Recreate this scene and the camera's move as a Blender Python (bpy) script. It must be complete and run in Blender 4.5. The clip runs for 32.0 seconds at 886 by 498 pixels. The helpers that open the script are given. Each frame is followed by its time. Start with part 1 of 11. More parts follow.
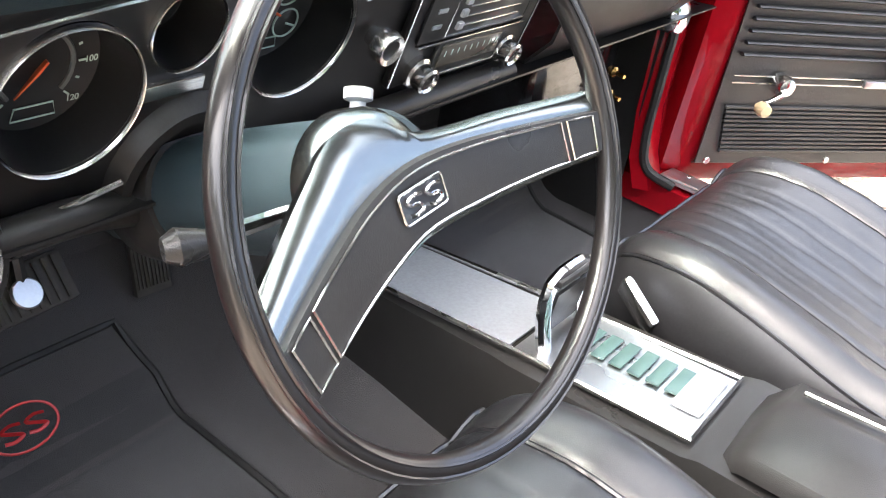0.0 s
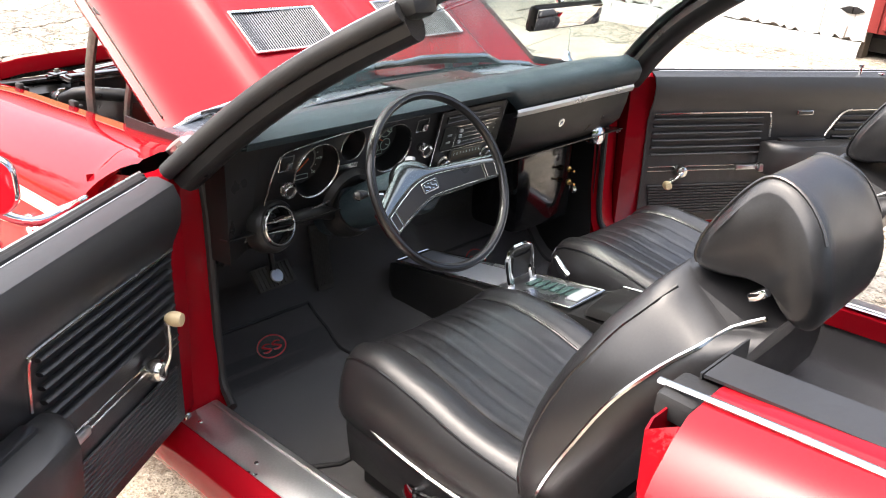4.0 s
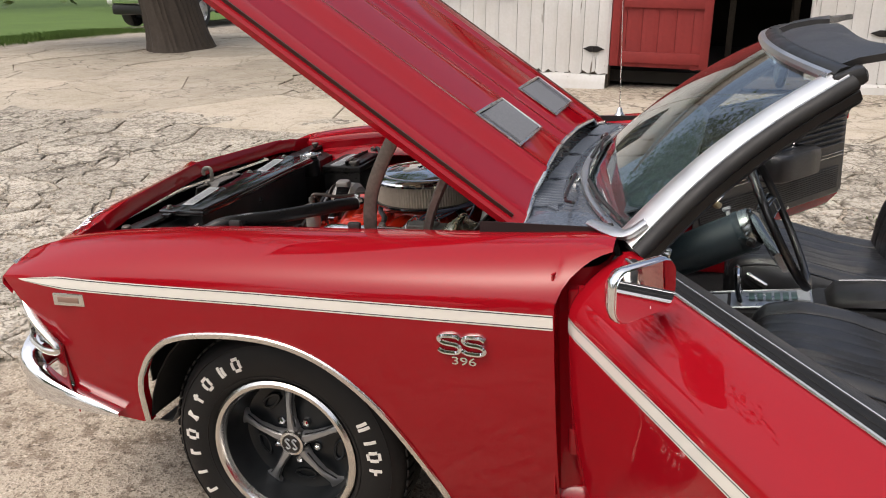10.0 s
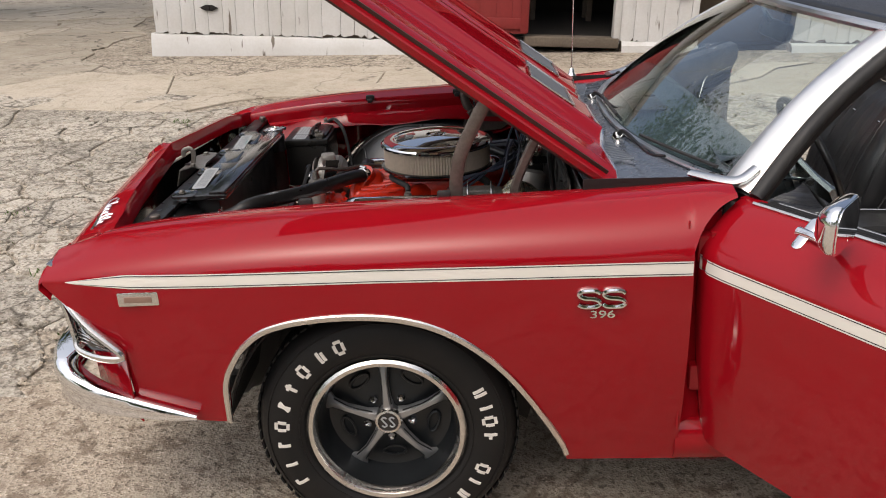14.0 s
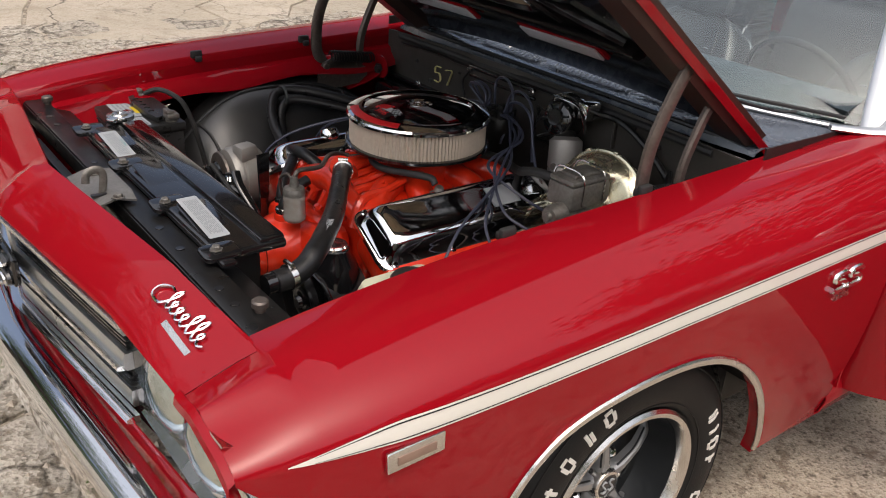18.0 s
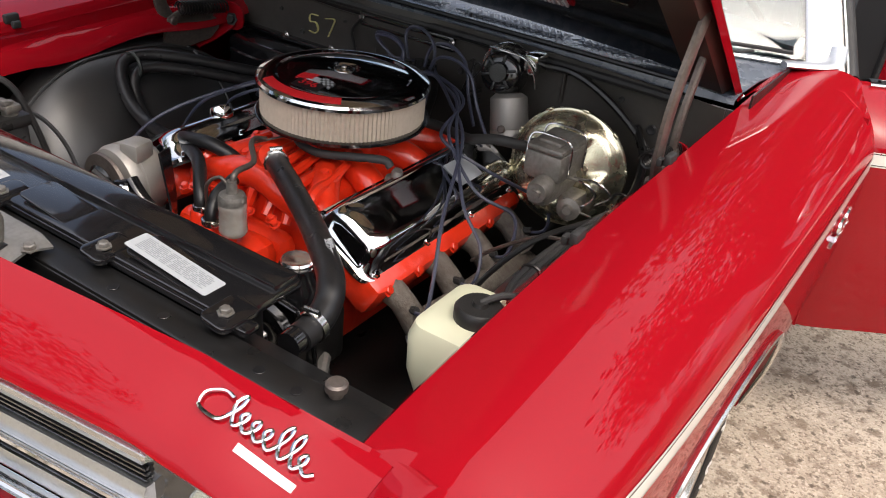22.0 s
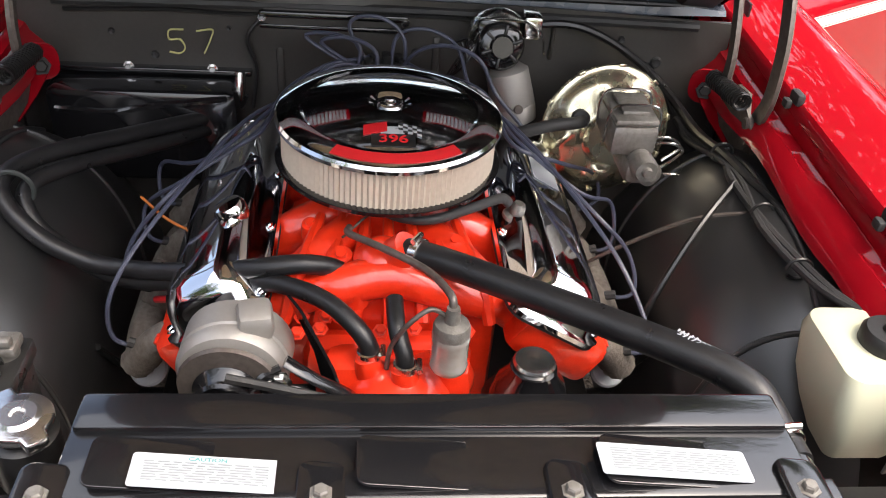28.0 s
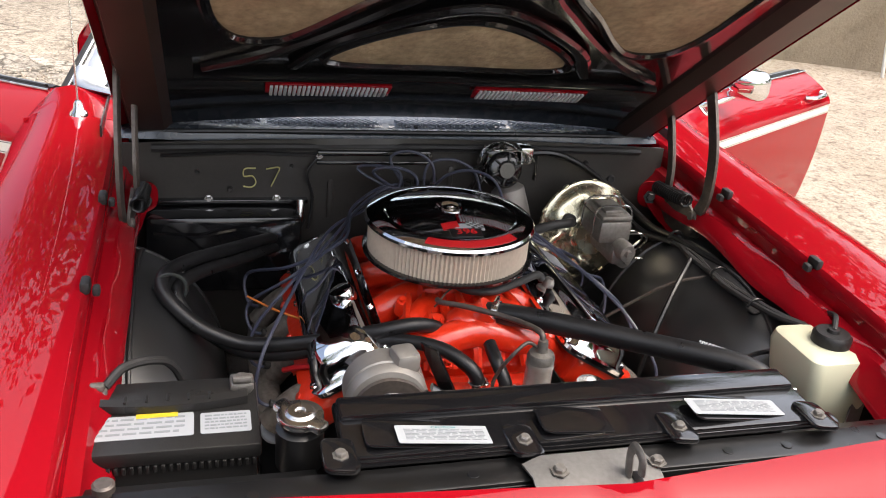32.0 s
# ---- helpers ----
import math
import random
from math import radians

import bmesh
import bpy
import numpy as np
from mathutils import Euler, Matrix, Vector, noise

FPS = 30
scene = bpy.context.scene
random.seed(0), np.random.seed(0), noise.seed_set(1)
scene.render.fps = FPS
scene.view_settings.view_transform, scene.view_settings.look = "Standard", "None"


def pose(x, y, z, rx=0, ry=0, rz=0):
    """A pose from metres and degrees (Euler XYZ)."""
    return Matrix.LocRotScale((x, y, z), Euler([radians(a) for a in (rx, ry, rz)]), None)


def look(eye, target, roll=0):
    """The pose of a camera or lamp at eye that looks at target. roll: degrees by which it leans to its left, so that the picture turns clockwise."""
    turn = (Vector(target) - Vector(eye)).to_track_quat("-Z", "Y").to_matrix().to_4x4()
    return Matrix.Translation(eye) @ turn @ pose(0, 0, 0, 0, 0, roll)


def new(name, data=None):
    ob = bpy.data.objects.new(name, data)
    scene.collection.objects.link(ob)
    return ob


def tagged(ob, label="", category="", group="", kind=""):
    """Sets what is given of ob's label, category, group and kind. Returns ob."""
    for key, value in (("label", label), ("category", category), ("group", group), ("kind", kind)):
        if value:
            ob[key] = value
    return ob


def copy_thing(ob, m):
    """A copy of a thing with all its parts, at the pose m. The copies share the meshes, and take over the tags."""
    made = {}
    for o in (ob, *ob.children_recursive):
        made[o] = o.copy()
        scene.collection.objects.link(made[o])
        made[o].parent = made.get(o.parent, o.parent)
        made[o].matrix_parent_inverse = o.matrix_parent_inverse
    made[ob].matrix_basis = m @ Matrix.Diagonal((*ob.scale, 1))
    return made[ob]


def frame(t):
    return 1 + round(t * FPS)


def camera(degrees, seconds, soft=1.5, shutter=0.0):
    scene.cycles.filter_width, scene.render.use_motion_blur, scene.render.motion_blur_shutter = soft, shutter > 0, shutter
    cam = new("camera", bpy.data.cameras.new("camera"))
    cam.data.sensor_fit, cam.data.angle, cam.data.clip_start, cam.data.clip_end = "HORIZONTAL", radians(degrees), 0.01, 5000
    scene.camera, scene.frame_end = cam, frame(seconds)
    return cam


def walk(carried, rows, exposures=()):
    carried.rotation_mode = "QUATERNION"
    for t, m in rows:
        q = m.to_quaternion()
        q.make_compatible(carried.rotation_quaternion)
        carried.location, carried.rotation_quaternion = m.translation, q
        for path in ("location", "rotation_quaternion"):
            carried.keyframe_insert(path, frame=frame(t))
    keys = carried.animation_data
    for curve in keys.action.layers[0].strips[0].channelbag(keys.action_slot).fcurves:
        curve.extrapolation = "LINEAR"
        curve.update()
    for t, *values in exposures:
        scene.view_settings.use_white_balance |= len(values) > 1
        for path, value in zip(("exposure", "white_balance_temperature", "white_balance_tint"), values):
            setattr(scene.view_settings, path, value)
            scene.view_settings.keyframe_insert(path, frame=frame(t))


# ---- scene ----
cam = camera(54.5, 32.0, 1.0)
PATH = [
    (0, (1.388, -0.808, 1.205), (0.514, 0.604, 0.089), 13.5),
    (0.5, (1.52, -0.938, 1.301), (0.631, 0.49, 0.219), 11.7),
    (1, (1.613, -1.079, 1.358), (0.697, 0.362, 0.316), 11.1),
    (1.5, (1.727, -1.194, 1.415), (0.759, 0.23, 0.398), 10.7),
    (2, (1.901, -1.242, 1.453), (0.828, 0.124, 0.462), 9.2),
    (2.5, (2.017, -1.294, 1.483), (0.868, 0.026, 0.515), 7.0),
    (3, (2.109, -1.413, 1.498), (0.934, -0.096, 0.558), 6.3),
    (3.5, (2.196, -1.518, 1.521), (0.973, -0.197, 0.649), 5.2),
    (5.5, (2.309, -1.994, 1.544), (1.233, -0.485, 0.791), 2.5),
    (6, (2.256, -2.063, 1.518), (1.279, -0.5, 0.742), 3.1),
    (6.5, (2.149, -2.137, 1.524), (1.272, -0.52, 0.741), 3.5),
    (7, (2.035, -2.276, 1.515), (1.258, -0.606, 0.737), 3.9),
    (7.5, (1.928, -2.417, 1.526), (1.216, -0.719, 0.743), 4.1),
    (8, (1.755, -2.428, 1.518), (1.087, -0.711, 0.739), 3.9),
    (8.5, (1.562, -2.463, 1.538), (0.927, -0.732, 0.763), 3.7),
    (9, (1.322, -2.542, 1.542), (0.747, -0.789, 0.77), 2.6),
    (9.5, (1.15, -2.577, 1.532), (0.587, -0.804, 0.796), 2.0),
    (10, (0.988, -2.587, 1.55), (0.394, -0.794, 0.893), 0.5),
    (10.5, (0.915, -2.717, 1.581), (0.321, -0.898, 0.999), -1.2),
    (11, (0.907, -2.832, 1.586), (0.338, -0.995, 1.037), -1.5),
    (11.5, (0.952, -2.885, 1.559), (0.422, -1.034, 1.021), -0.3),
    (12, (0.908, -2.926, 1.571), (0.42, -1.072, 1.001), -0.8),
    (12.5, (0.697, -2.946, 1.58), (0.288, -1.083, 0.977), -0.6),
    (13, (0.514, -2.89, 1.557), (0.187, -1.021, 0.923), -0.2),
    (13.5, (0.351, -2.795, 1.533), (0.141, -0.924, 0.86), 0.5),
    (14, (0.19, -2.747, 1.53), (0.132, -0.88, 0.815), 1.2),
    (14.5, (-0.05, -2.706, 1.536), (0.023, -0.853, 0.786), 1.8),
    (16.5, (-0.787, -2.186, 1.436), (-0.065, -0.497, 0.647), 3.4),
    (17, (-0.896, -2.014, 1.43), (-0.056, -0.381, 0.638), 4.9),
    (17.5, (-1.011, -1.855, 1.426), (0.01, -0.33, 0.63), 6.1),
    (18, (-1.193, -1.692, 1.434), (-0.03, -0.286, 0.617), 6.6),
    (18.5, (-1.212, -1.586, 1.427), (0.018, -0.257, 0.58), 7.5),
    (19, (-1.073, -1.441, 1.413), (0.183, -0.157, 0.533), 8.9),
    (19.5, (-0.989, -1.333, 1.41), (0.28, -0.075, 0.512), 9.2),
    (20, (-0.978, -1.214, 1.401), (0.321, -0.002, 0.484), 9.5),
    (20.5, (-0.985, -1.147, 1.394), (0.356, 0.007, 0.46), 9.6),
    (21, (-1.05, -1.109, 1.398), (0.341, -0.029, 0.45), 8.8),
    (21.5, (-1.15, -1.106, 1.396), (0.325, -0.126, 0.465), 7.8),
    (22, (-1.301, -1.095, 1.388), (0.237, -0.201, 0.474), 8.2),
    (22.5, (-1.437, -1.044, 1.404), (0.155, -0.218, 0.519), 8.4),
    (23, (-1.573, -0.908, 1.413), (0.073, -0.175, 0.544), 4.8),
    (23.5, (-1.618, -0.813, 1.405), (0.072, -0.216, 0.519), 3.9),
    (24, (-1.582, -0.678, 1.408), (0.124, -0.173, 0.494), 2.8),
    (24.5, (-1.572, -0.536, 1.408), (0.165, -0.15, 0.494), 3.3),
    (26.5, (-1.439, -0.098, 1.407), (0.312, -0.122, 0.44), 4.0),
    (27, (-1.341, -0.034, 1.403), (0.393, -0.118, 0.41), 4.0),
    (27.5, (-1.258, 0.023, 1.4), (0.453, -0.117, 0.375), 4.2),
    (28, (-1.201, 0.046, 1.415), (0.478, -0.15, 0.346), 4.6),
    (28.5, (-1.178, 0.053, 1.421), (0.482, -0.181, 0.331), 4.8),
    (29, (-1.181, 0.067, 1.424), (0.475, -0.198, 0.334), 4.8),
    (29.5, (-1.236, 0.09, 1.413), (0.432, -0.204, 0.351), 5.4),
    (30, (-1.342, 0.12, 1.406), (0.342, -0.216, 0.381), 5.7),
    (30.5, (-1.465, 0.201, 1.413), (0.232, -0.181, 0.425), 5.9),
    (31, (-1.491, 0.378, 1.42), (0.207, -0.082, 0.467), 5.1),
    (31.5, (-1.523, 0.526, 1.431), (0.193, -0.002, 0.551), 4.7),
    (32, (-1.586, 0.495, 1.453), (0.205, -0.028, 0.732), 4.7),
]
EXPOSURES = [(0, 3.2), (2, 2.8), (3.5, 2.2), (6, 1.0), (8, 0.7), (10, 0.34), (12, 0.30), (14, 0.18), (18, 0.30), (21, 0.86), (24, 0.70), (28, 1.68), (32, 1.22)]
walk(cam, [(t, look(eye, target, roll)) for t, eye, target, roll in PATH], EXPOSURES)

# ---- light ----
world = bpy.data.worlds.new("sky")
scene.world = world
world.use_nodes = True
wn = world.node_tree.nodes
sky = wn.new("ShaderNodeTexSky")
sky.sky_type, sky.sun_disc = "NISHITA", False
SUN_EL, SUN_AZ = 62.0, 215.0
sky.sun_elevation, sky.sun_rotation = radians(SUN_EL), radians(SUN_AZ)
sky.air_density, sky.dust_density, sky.ozone_density = 0.8, 7.0, 0.6
wn["Background"].inputs["Strength"].default_value = 0.15
haze = wn.new("ShaderNodeHueSaturation")  # thin cloud takes most of the blue out
haze.inputs["Saturation"].default_value = 0.85
world.node_tree.links.new(sky.outputs["Color"], haze.inputs["Color"])
world.node_tree.links.new(haze.outputs["Color"], wn["Background"].inputs["Color"])
sun_data = bpy.data.lights.new("sun", "SUN")
sun_data.energy, sun_data.angle, sun_data.color = 1.05, radians(150), (1.0, 0.97, 0.93)
sun = new("sun", sun_data)
sun.rotation_euler = (Vector((0, 0, 0)) - Vector((math.sin(radians(SUN_AZ)) * math.cos(radians(SUN_EL)), math.cos(radians(SUN_AZ)) * math.cos(radians(SUN_EL)), math.sin(radians(SUN_EL))))).to_track_quat("-Z", "Y").to_euler()

# ---- materials ----
def material(name, color, rough=0.5, metal=0.0, spec=0.5, coat=0.0, coat_rough=0.05, grain=0.0, grain_scale=40.0, stain=0.0, stain_scale=4.0,
             bump=0.0, bump_scale=200.0, color2=None, sheen=0.0, rough_var=0.0):
    """A principled material with variation of colour at two scales, and a fine relief."""
    m = bpy.data.materials.new(name)
    m.use_nodes = True
    nt = m.node_tree
    b = nt.nodes["Principled BSDF"]
    b.inputs["Roughness"].default_value, b.inputs["Metallic"].default_value = rough, metal
    b.inputs["Specular IOR Level"].default_value = spec
    b.inputs["Coat Weight"].default_value, b.inputs["Coat Roughness"].default_value = coat, coat_rough
    b.inputs["Sheen Weight"].default_value = sheen
    col = (*color, 1.0)
    b.inputs["Base Color"].default_value = col
    tc = nt.nodes.new("ShaderNodeTexCoord")
    def noise_tex(scale, detail=4.0):
        n = nt.nodes.new("ShaderNodeTexNoise")
        n.inputs["Scale"].default_value, n.inputs["Detail"].default_value = scale, detail
        nt.links.new(tc.outputs["Object"], n.inputs["Vector"])
        return n
    if grain > 0 or stain > 0:
        last = None
        dark = color2 or tuple(c * 0.45 for c in color)
        for amount, scale in ((grain, grain_scale), (stain, stain_scale)):
            if amount <= 0:
                continue
            n = noise_tex(scale)
            ramp = nt.nodes.new("ShaderNodeMapRange")
            ramp.inputs["From Min"].default_value, ramp.inputs["From Max"].default_value = 0.35, 0.75
            ramp.inputs["To Min"].default_value, ramp.inputs["To Max"].default_value = 0.0, amount
            nt.links.new(n.outputs["Fac"], ramp.inputs["Value"])
            mix = nt.nodes.new("ShaderNodeMix")
            mix.data_type = "RGBA"
            mix.inputs["A"].default_value, mix.inputs["B"].default_value = col, (*dark, 1.0)
            if last:
                nt.links.new(last.outputs["Result"], mix.inputs["A"])
            nt.links.new(ramp.outputs["Result"], mix.inputs["Factor"])
            last = mix
        nt.links.new(last.outputs["Result"], b.inputs["Base Color"])
    if rough_var > 0:
        n = noise_tex(stain_scale * 2.3)
        ramp = nt.nodes.new("ShaderNodeMapRange")
        ramp.inputs["From Min"].default_value, ramp.inputs["From Max"].default_value = 0.3, 0.7
        ramp.inputs["To Min"].default_value, ramp.inputs["To Max"].default_value = max(rough - rough_var, 0.02), rough + rough_var
        nt.links.new(n.outputs["Fac"], ramp.inputs["Value"])
        nt.links.new(ramp.outputs["Result"], b.inputs["Roughness"])
    if bump > 0:
        n = noise_tex(bump_scale, 6.0)
        bp = nt.nodes.new("ShaderNodeBump")
        bp.inputs["Strength"].default_value, bp.inputs["Distance"].default_value = bump, 0.002
        nt.links.new(n.outputs["Fac"], bp.inputs["Height"])
        nt.links.new(bp.outputs["Normal"], b.inputs["Normal"])
    return m


RED = material("red_paint", (0.285, 0.004, 0.010), 0.5, 0.0, 0.0, 0.70, 0.010, grain=0.12, grain_scale=900, stain=0.06, stain_scale=3, color2=(0.20, 0.003, 0.006))
RED.node_tree.nodes["Principled BSDF"].inputs["Coat IOR"].default_value = 1.52
WHITE_STRIPE = material("white_stripe_paint", (0.78, 0.76, 0.70), 0.3, coat=0.8, stain=0.1, stain_scale=6, color2=(0.6, 0.57, 0.5))
BLACK_LINE = material("black_pinstripe", (0.01, 0.01, 0.011), 0.3, coat=0.5)
CHROME = material("chrome", (0.82, 0.83, 0.85), 0.06, 1.0, rough_var=0.03, stain=0.1, stain_scale=12, color2=(0.6, 0.6, 0.6))
DULL_CHROME = material("worn_bright_trim", (0.72, 0.71, 0.69), 0.22, 1.0, grain=0.3, grain_scale=150, color2=(0.5, 0.48, 0.44), rough_var=0.08)
ALUMINIUM = material("brushed_aluminium", (0.66, 0.67, 0.68), 0.33, 1.0, grain=0.25, grain_scale=220, rough_var=0.08, color2=(0.42, 0.42, 0.42))
CAST_GREY = material("cast_metal", (0.28, 0.27, 0.25), 0.5, 0.7, grain=0.5, grain_scale=120, stain=0.4, stain_scale=20, bump=0.4, bump_scale=400, color2=(0.12, 0.10, 0.08))
RUBBER = material("tyre_rubber", (0.018, 0.018, 0.019), 0.62, stain=0.5, stain_scale=9, color2=(0.04, 0.038, 0.034), bump=0.3, bump_scale=500, rough_var=0.1)
BLACK_PLASTIC = material("black_plastic", (0.017, 0.0165, 0.016), 0.36, spec=0.36, grain=0.3, grain_scale=300, color2=(0.03, 0.03, 0.03), bump=0.15, bump_scale=900, rough_var=0.1)
SATIN_BLACK = material("satin_black_paint", (0.007, 0.007, 0.0072), 0.34, spec=0.55, stain=0.25, stain_scale=7, color2=(0.015, 0.014, 0.013), rough_var=0.08, bump=0.06, bump_scale=300)
HOUSING = material("pressed_housing_black", (0.017, 0.017, 0.0175), 0.40, spec=0.85, coat=0.25, coat_rough=0.28, stain=0.2, stain_scale=5, color2=(0.014, 0.0135, 0.013), rough_var=0.05)
GLOSS_BLACK = material("gloss_black_paint", (0.007, 0.007, 0.008), 0.16, coat=0.8, coat_rough=0.06, stain=0.15, stain_scale=14, color2=(0.02, 0.019, 0.018), rough_var=0.06)
VINYL = material("black_vinyl", (0.017, 0.017, 0.018), 0.36, spec=0.7, coat=0.3, coat_rough=0.3, grain=0.3, grain_scale=260, color2=(0.028, 0.028, 0.029), bump=0.35, bump_scale=1400, rough_var=0.08)
PAD = material("dash_pad", (0.022, 0.036, 0.044), 0.36, grain=0.3, grain_scale=260, color2=(0.02, 0.034, 0.04), bump=0.4, bump_scale=1500, rough_var=0.08)
CARPET = material("black_carpet", (0.058, 0.055, 0.056), 0.95, spec=0.2, sheen=0.3, grain=0.6, grain_scale=500, color2=(0.085, 0.08, 0.082), stain=0.3, stain_scale=7, bump=1.0, bump_scale=900)
ENGINE_ORANGE = material("engine_orange", (0.80, 0.034, 0.008), 0.34, coat=0.8, coat_rough=0.05, grain=0.25, grain_scale=60, stain=0.25, stain_scale=13, color2=(0.42, 0.018, 0.005), bump=1.0, bump_scale=48)
PAPER_FILTER = material("pleated_paper", (0.55, 0.47, 0.38), 0.85, grain=0.3, grain_scale=90, color2=(0.34, 0.28, 0.21))
HOSE_RUBBER = material("hose_rubber", (0.010, 0.010, 0.011), 0.36, spec=0.45, stain=0.3, stain_scale=14, color2=(0.022, 0.021, 0.020), bump=0.15, bump_scale=600, rough_var=0.1)
SEAT_VINYL = material("seat_vinyl", (0.013, 0.013, 0.0142), 0.34, spec=0.45, coat=0.5, coat_rough=0.24, grain=0.3, grain_scale=260, color2=(0.030, 0.030, 0.031), bump=0.25, bump_scale=1400, rough_var=0.06)
CAST_LIGHT = material("cast_aluminium", (0.40, 0.38, 0.35), 0.48, 0.6, grain=0.3, grain_scale=160, stain=0.3, stain_scale=16, bump=0.2, bump_scale=500, color2=(0.34, 0.32, 0.29))
GOLD_ZINC = material("gold_zinc", (0.76, 0.70, 0.50), 0.25, 0.95, stain=0.5, stain_scale=18, color2=(0.66, 0.63, 0.52), rough_var=0.05)
BOTTLE_PLASTIC = material("milky_plastic", (0.56, 0.56, 0.41), 0.4, stain=0.3, stain_scale=9, color2=(0.45, 0.47, 0.34))
LABEL_WHITE = material("white_label", (0.37, 0.39, 0.41), 0.6, spec=0.2, grain=0.15, grain_scale=80, color2=(0.36, 0.37, 0.38))
GREY_PRINT = material("grey_print", (0.22, 0.24, 0.25), 0.6)
HINGE_GREY = material("bare_phosphate_steel", (0.165, 0.14, 0.125), 0.45, 0.6, grain=0.4, grain_scale=120, stain=0.3, stain_scale=25, color2=(0.05, 0.042, 0.036), rough_var=0.1)
INSULATION = material("hood_insulation", (0.42, 0.34, 0.22), 0.7, grain=0.7, grain_scale=60, stain=0.7, stain_scale=12, color2=(0.16, 0.12, 0.075), bump=1.0, bump_scale=120)
RED_PRINT = material("red_print", (0.55, 0.015, 0.02), 0.35, coat=0.3)
YELLOW_CHALK = material("yellow_chalk", (0.62, 0.58, 0.25), 0.9, grain=0.5, grain_scale=200)
WIRE_BLUE = material("blue_grey_wire", (0.05, 0.055, 0.085), 0.35, grain=0.2, grain_scale=90)
GREY_METAL = material("painted_grey_steel", (0.25, 0.245, 0.235), 0.45, 0.5, grain=0.4, grain_scale=130, stain=0.4, stain_scale=22, color2=(0.13, 0.125, 0.115))
CREAM = material("aged_ivory_plastic", (0.62, 0.50, 0.30), 0.4)
GLASS = bpy.data.materials.new("glass")
GLASS.use_nodes = True
_g = GLASS.node_tree.nodes["Principled BSDF"]
_g.inputs["Base Color"].default_value = (0.82, 0.93, 0.90, 1)
_g.inputs["Transmission Weight"].default_value, _g.inputs["Roughness"].default_value, _g.inputs["IOR"].default_value = 1.0, 0.0, 1.6
_g.inputs["Coat Weight"].default_value, _g.inputs["Coat Roughness"].default_value = 0.5, 0.02
MIRROR = material("mirror_glass", (0.86, 0.87, 0.88), 0.02, 1.0)


# ---- mesh helpers ----
def V(*a):
    return Vector(a)


def part(name, bm, mat, parent=None, label="", smooth=40):
    """Links a bmesh as one mesh object under a thing or a part."""
    me = bpy.data.meshes.new(name)
    bmesh.ops.recalc_face_normals(bm, faces=bm.faces)
    if smooth:
        lim = radians(smooth)
        for f in bm.faces:
            f.smooth = True
        for e in bm.edges:
            if len(e.link_faces) == 2:
                e.smooth = e.calc_face_angle(0.0) < lim
    bm.to_mesh(me)
    bm.free()
    for mm in mat if isinstance(mat, (list, tuple)) else (mat,):
        me.materials.append(mm)
    ob = new(name, me)
    while parent and parent.parent and parent.parent.parent:
        parent = parent.parent
    if parent:
        ob.parent = parent
    if label:
        tagged(ob, label)
    return ob


def thing(name, label, category, group="", kind="", m=None):
    e = new(name)
    e.empty_display_size = 0.1
    if m is not None:
        e.matrix_world = m
    return tagged(e, label, category, group, kind)


def add_box(bm, c, size, bevel=0.0, rot=None, seg=2):
    """A box about c, bevelled all round."""
    before = set(bm.verts)
    vs = bmesh.ops.create_cube(bm, size=1.0)["verts"]
    bmesh.ops.transform(bm, matrix=Matrix.Diagonal((*size, 1)), verts=vs)
    if bevel > 0:
        es = list({e for v in vs for e in v.link_edges})
        bmesh.ops.bevel(bm, geom=es, offset=min(bevel, 0.49 * min(size)), segments=seg, profile=0.5, affect="EDGES")
    m = Matrix.Translation(c) @ (rot.to_4x4() if rot is not None else Matrix())
    bmesh.ops.transform(bm, matrix=m, verts=[v for v in bm.verts if v not in before])
    return bm


def box(c, size, bevel=0.0, rot=None, seg=2):
    return add_box(bmesh.new(), c, size, bevel, rot, seg)


def eul(rx=0, ry=0, rz=0):
    return Euler([radians(a) for a in (rx, ry, rz)]).to_matrix()


def smooth_path(pts, n=8, closed=False):
    """A Catmull-Rom line through the points."""
    P = [Vector(p) for p in pts]
    if len(P) < 3 and not closed:
        return P
    out = []
    k = len(P)
    for i in range(k if closed else k - 1):
        p1, p2 = P[i], P[(i + 1) % k]
        p0 = P[i - 1] if (i > 0 or closed) else p1 * 2 - p2
        p3 = P[(i + 2) % k] if (i + 2 < k or closed) else p2 * 2 - p1
        for j in range(n):
            t = j / n
            out.append(0.5 * ((2 * p1) + (p2 - p0) * t + (2 * p0 - 5 * p1 + 4 * p2 - p3) * t * t + (3 * p1 - p0 - 3 * p2 + p3) * t**3))
    if not closed:
        out.append(P[-1].copy())
    return out


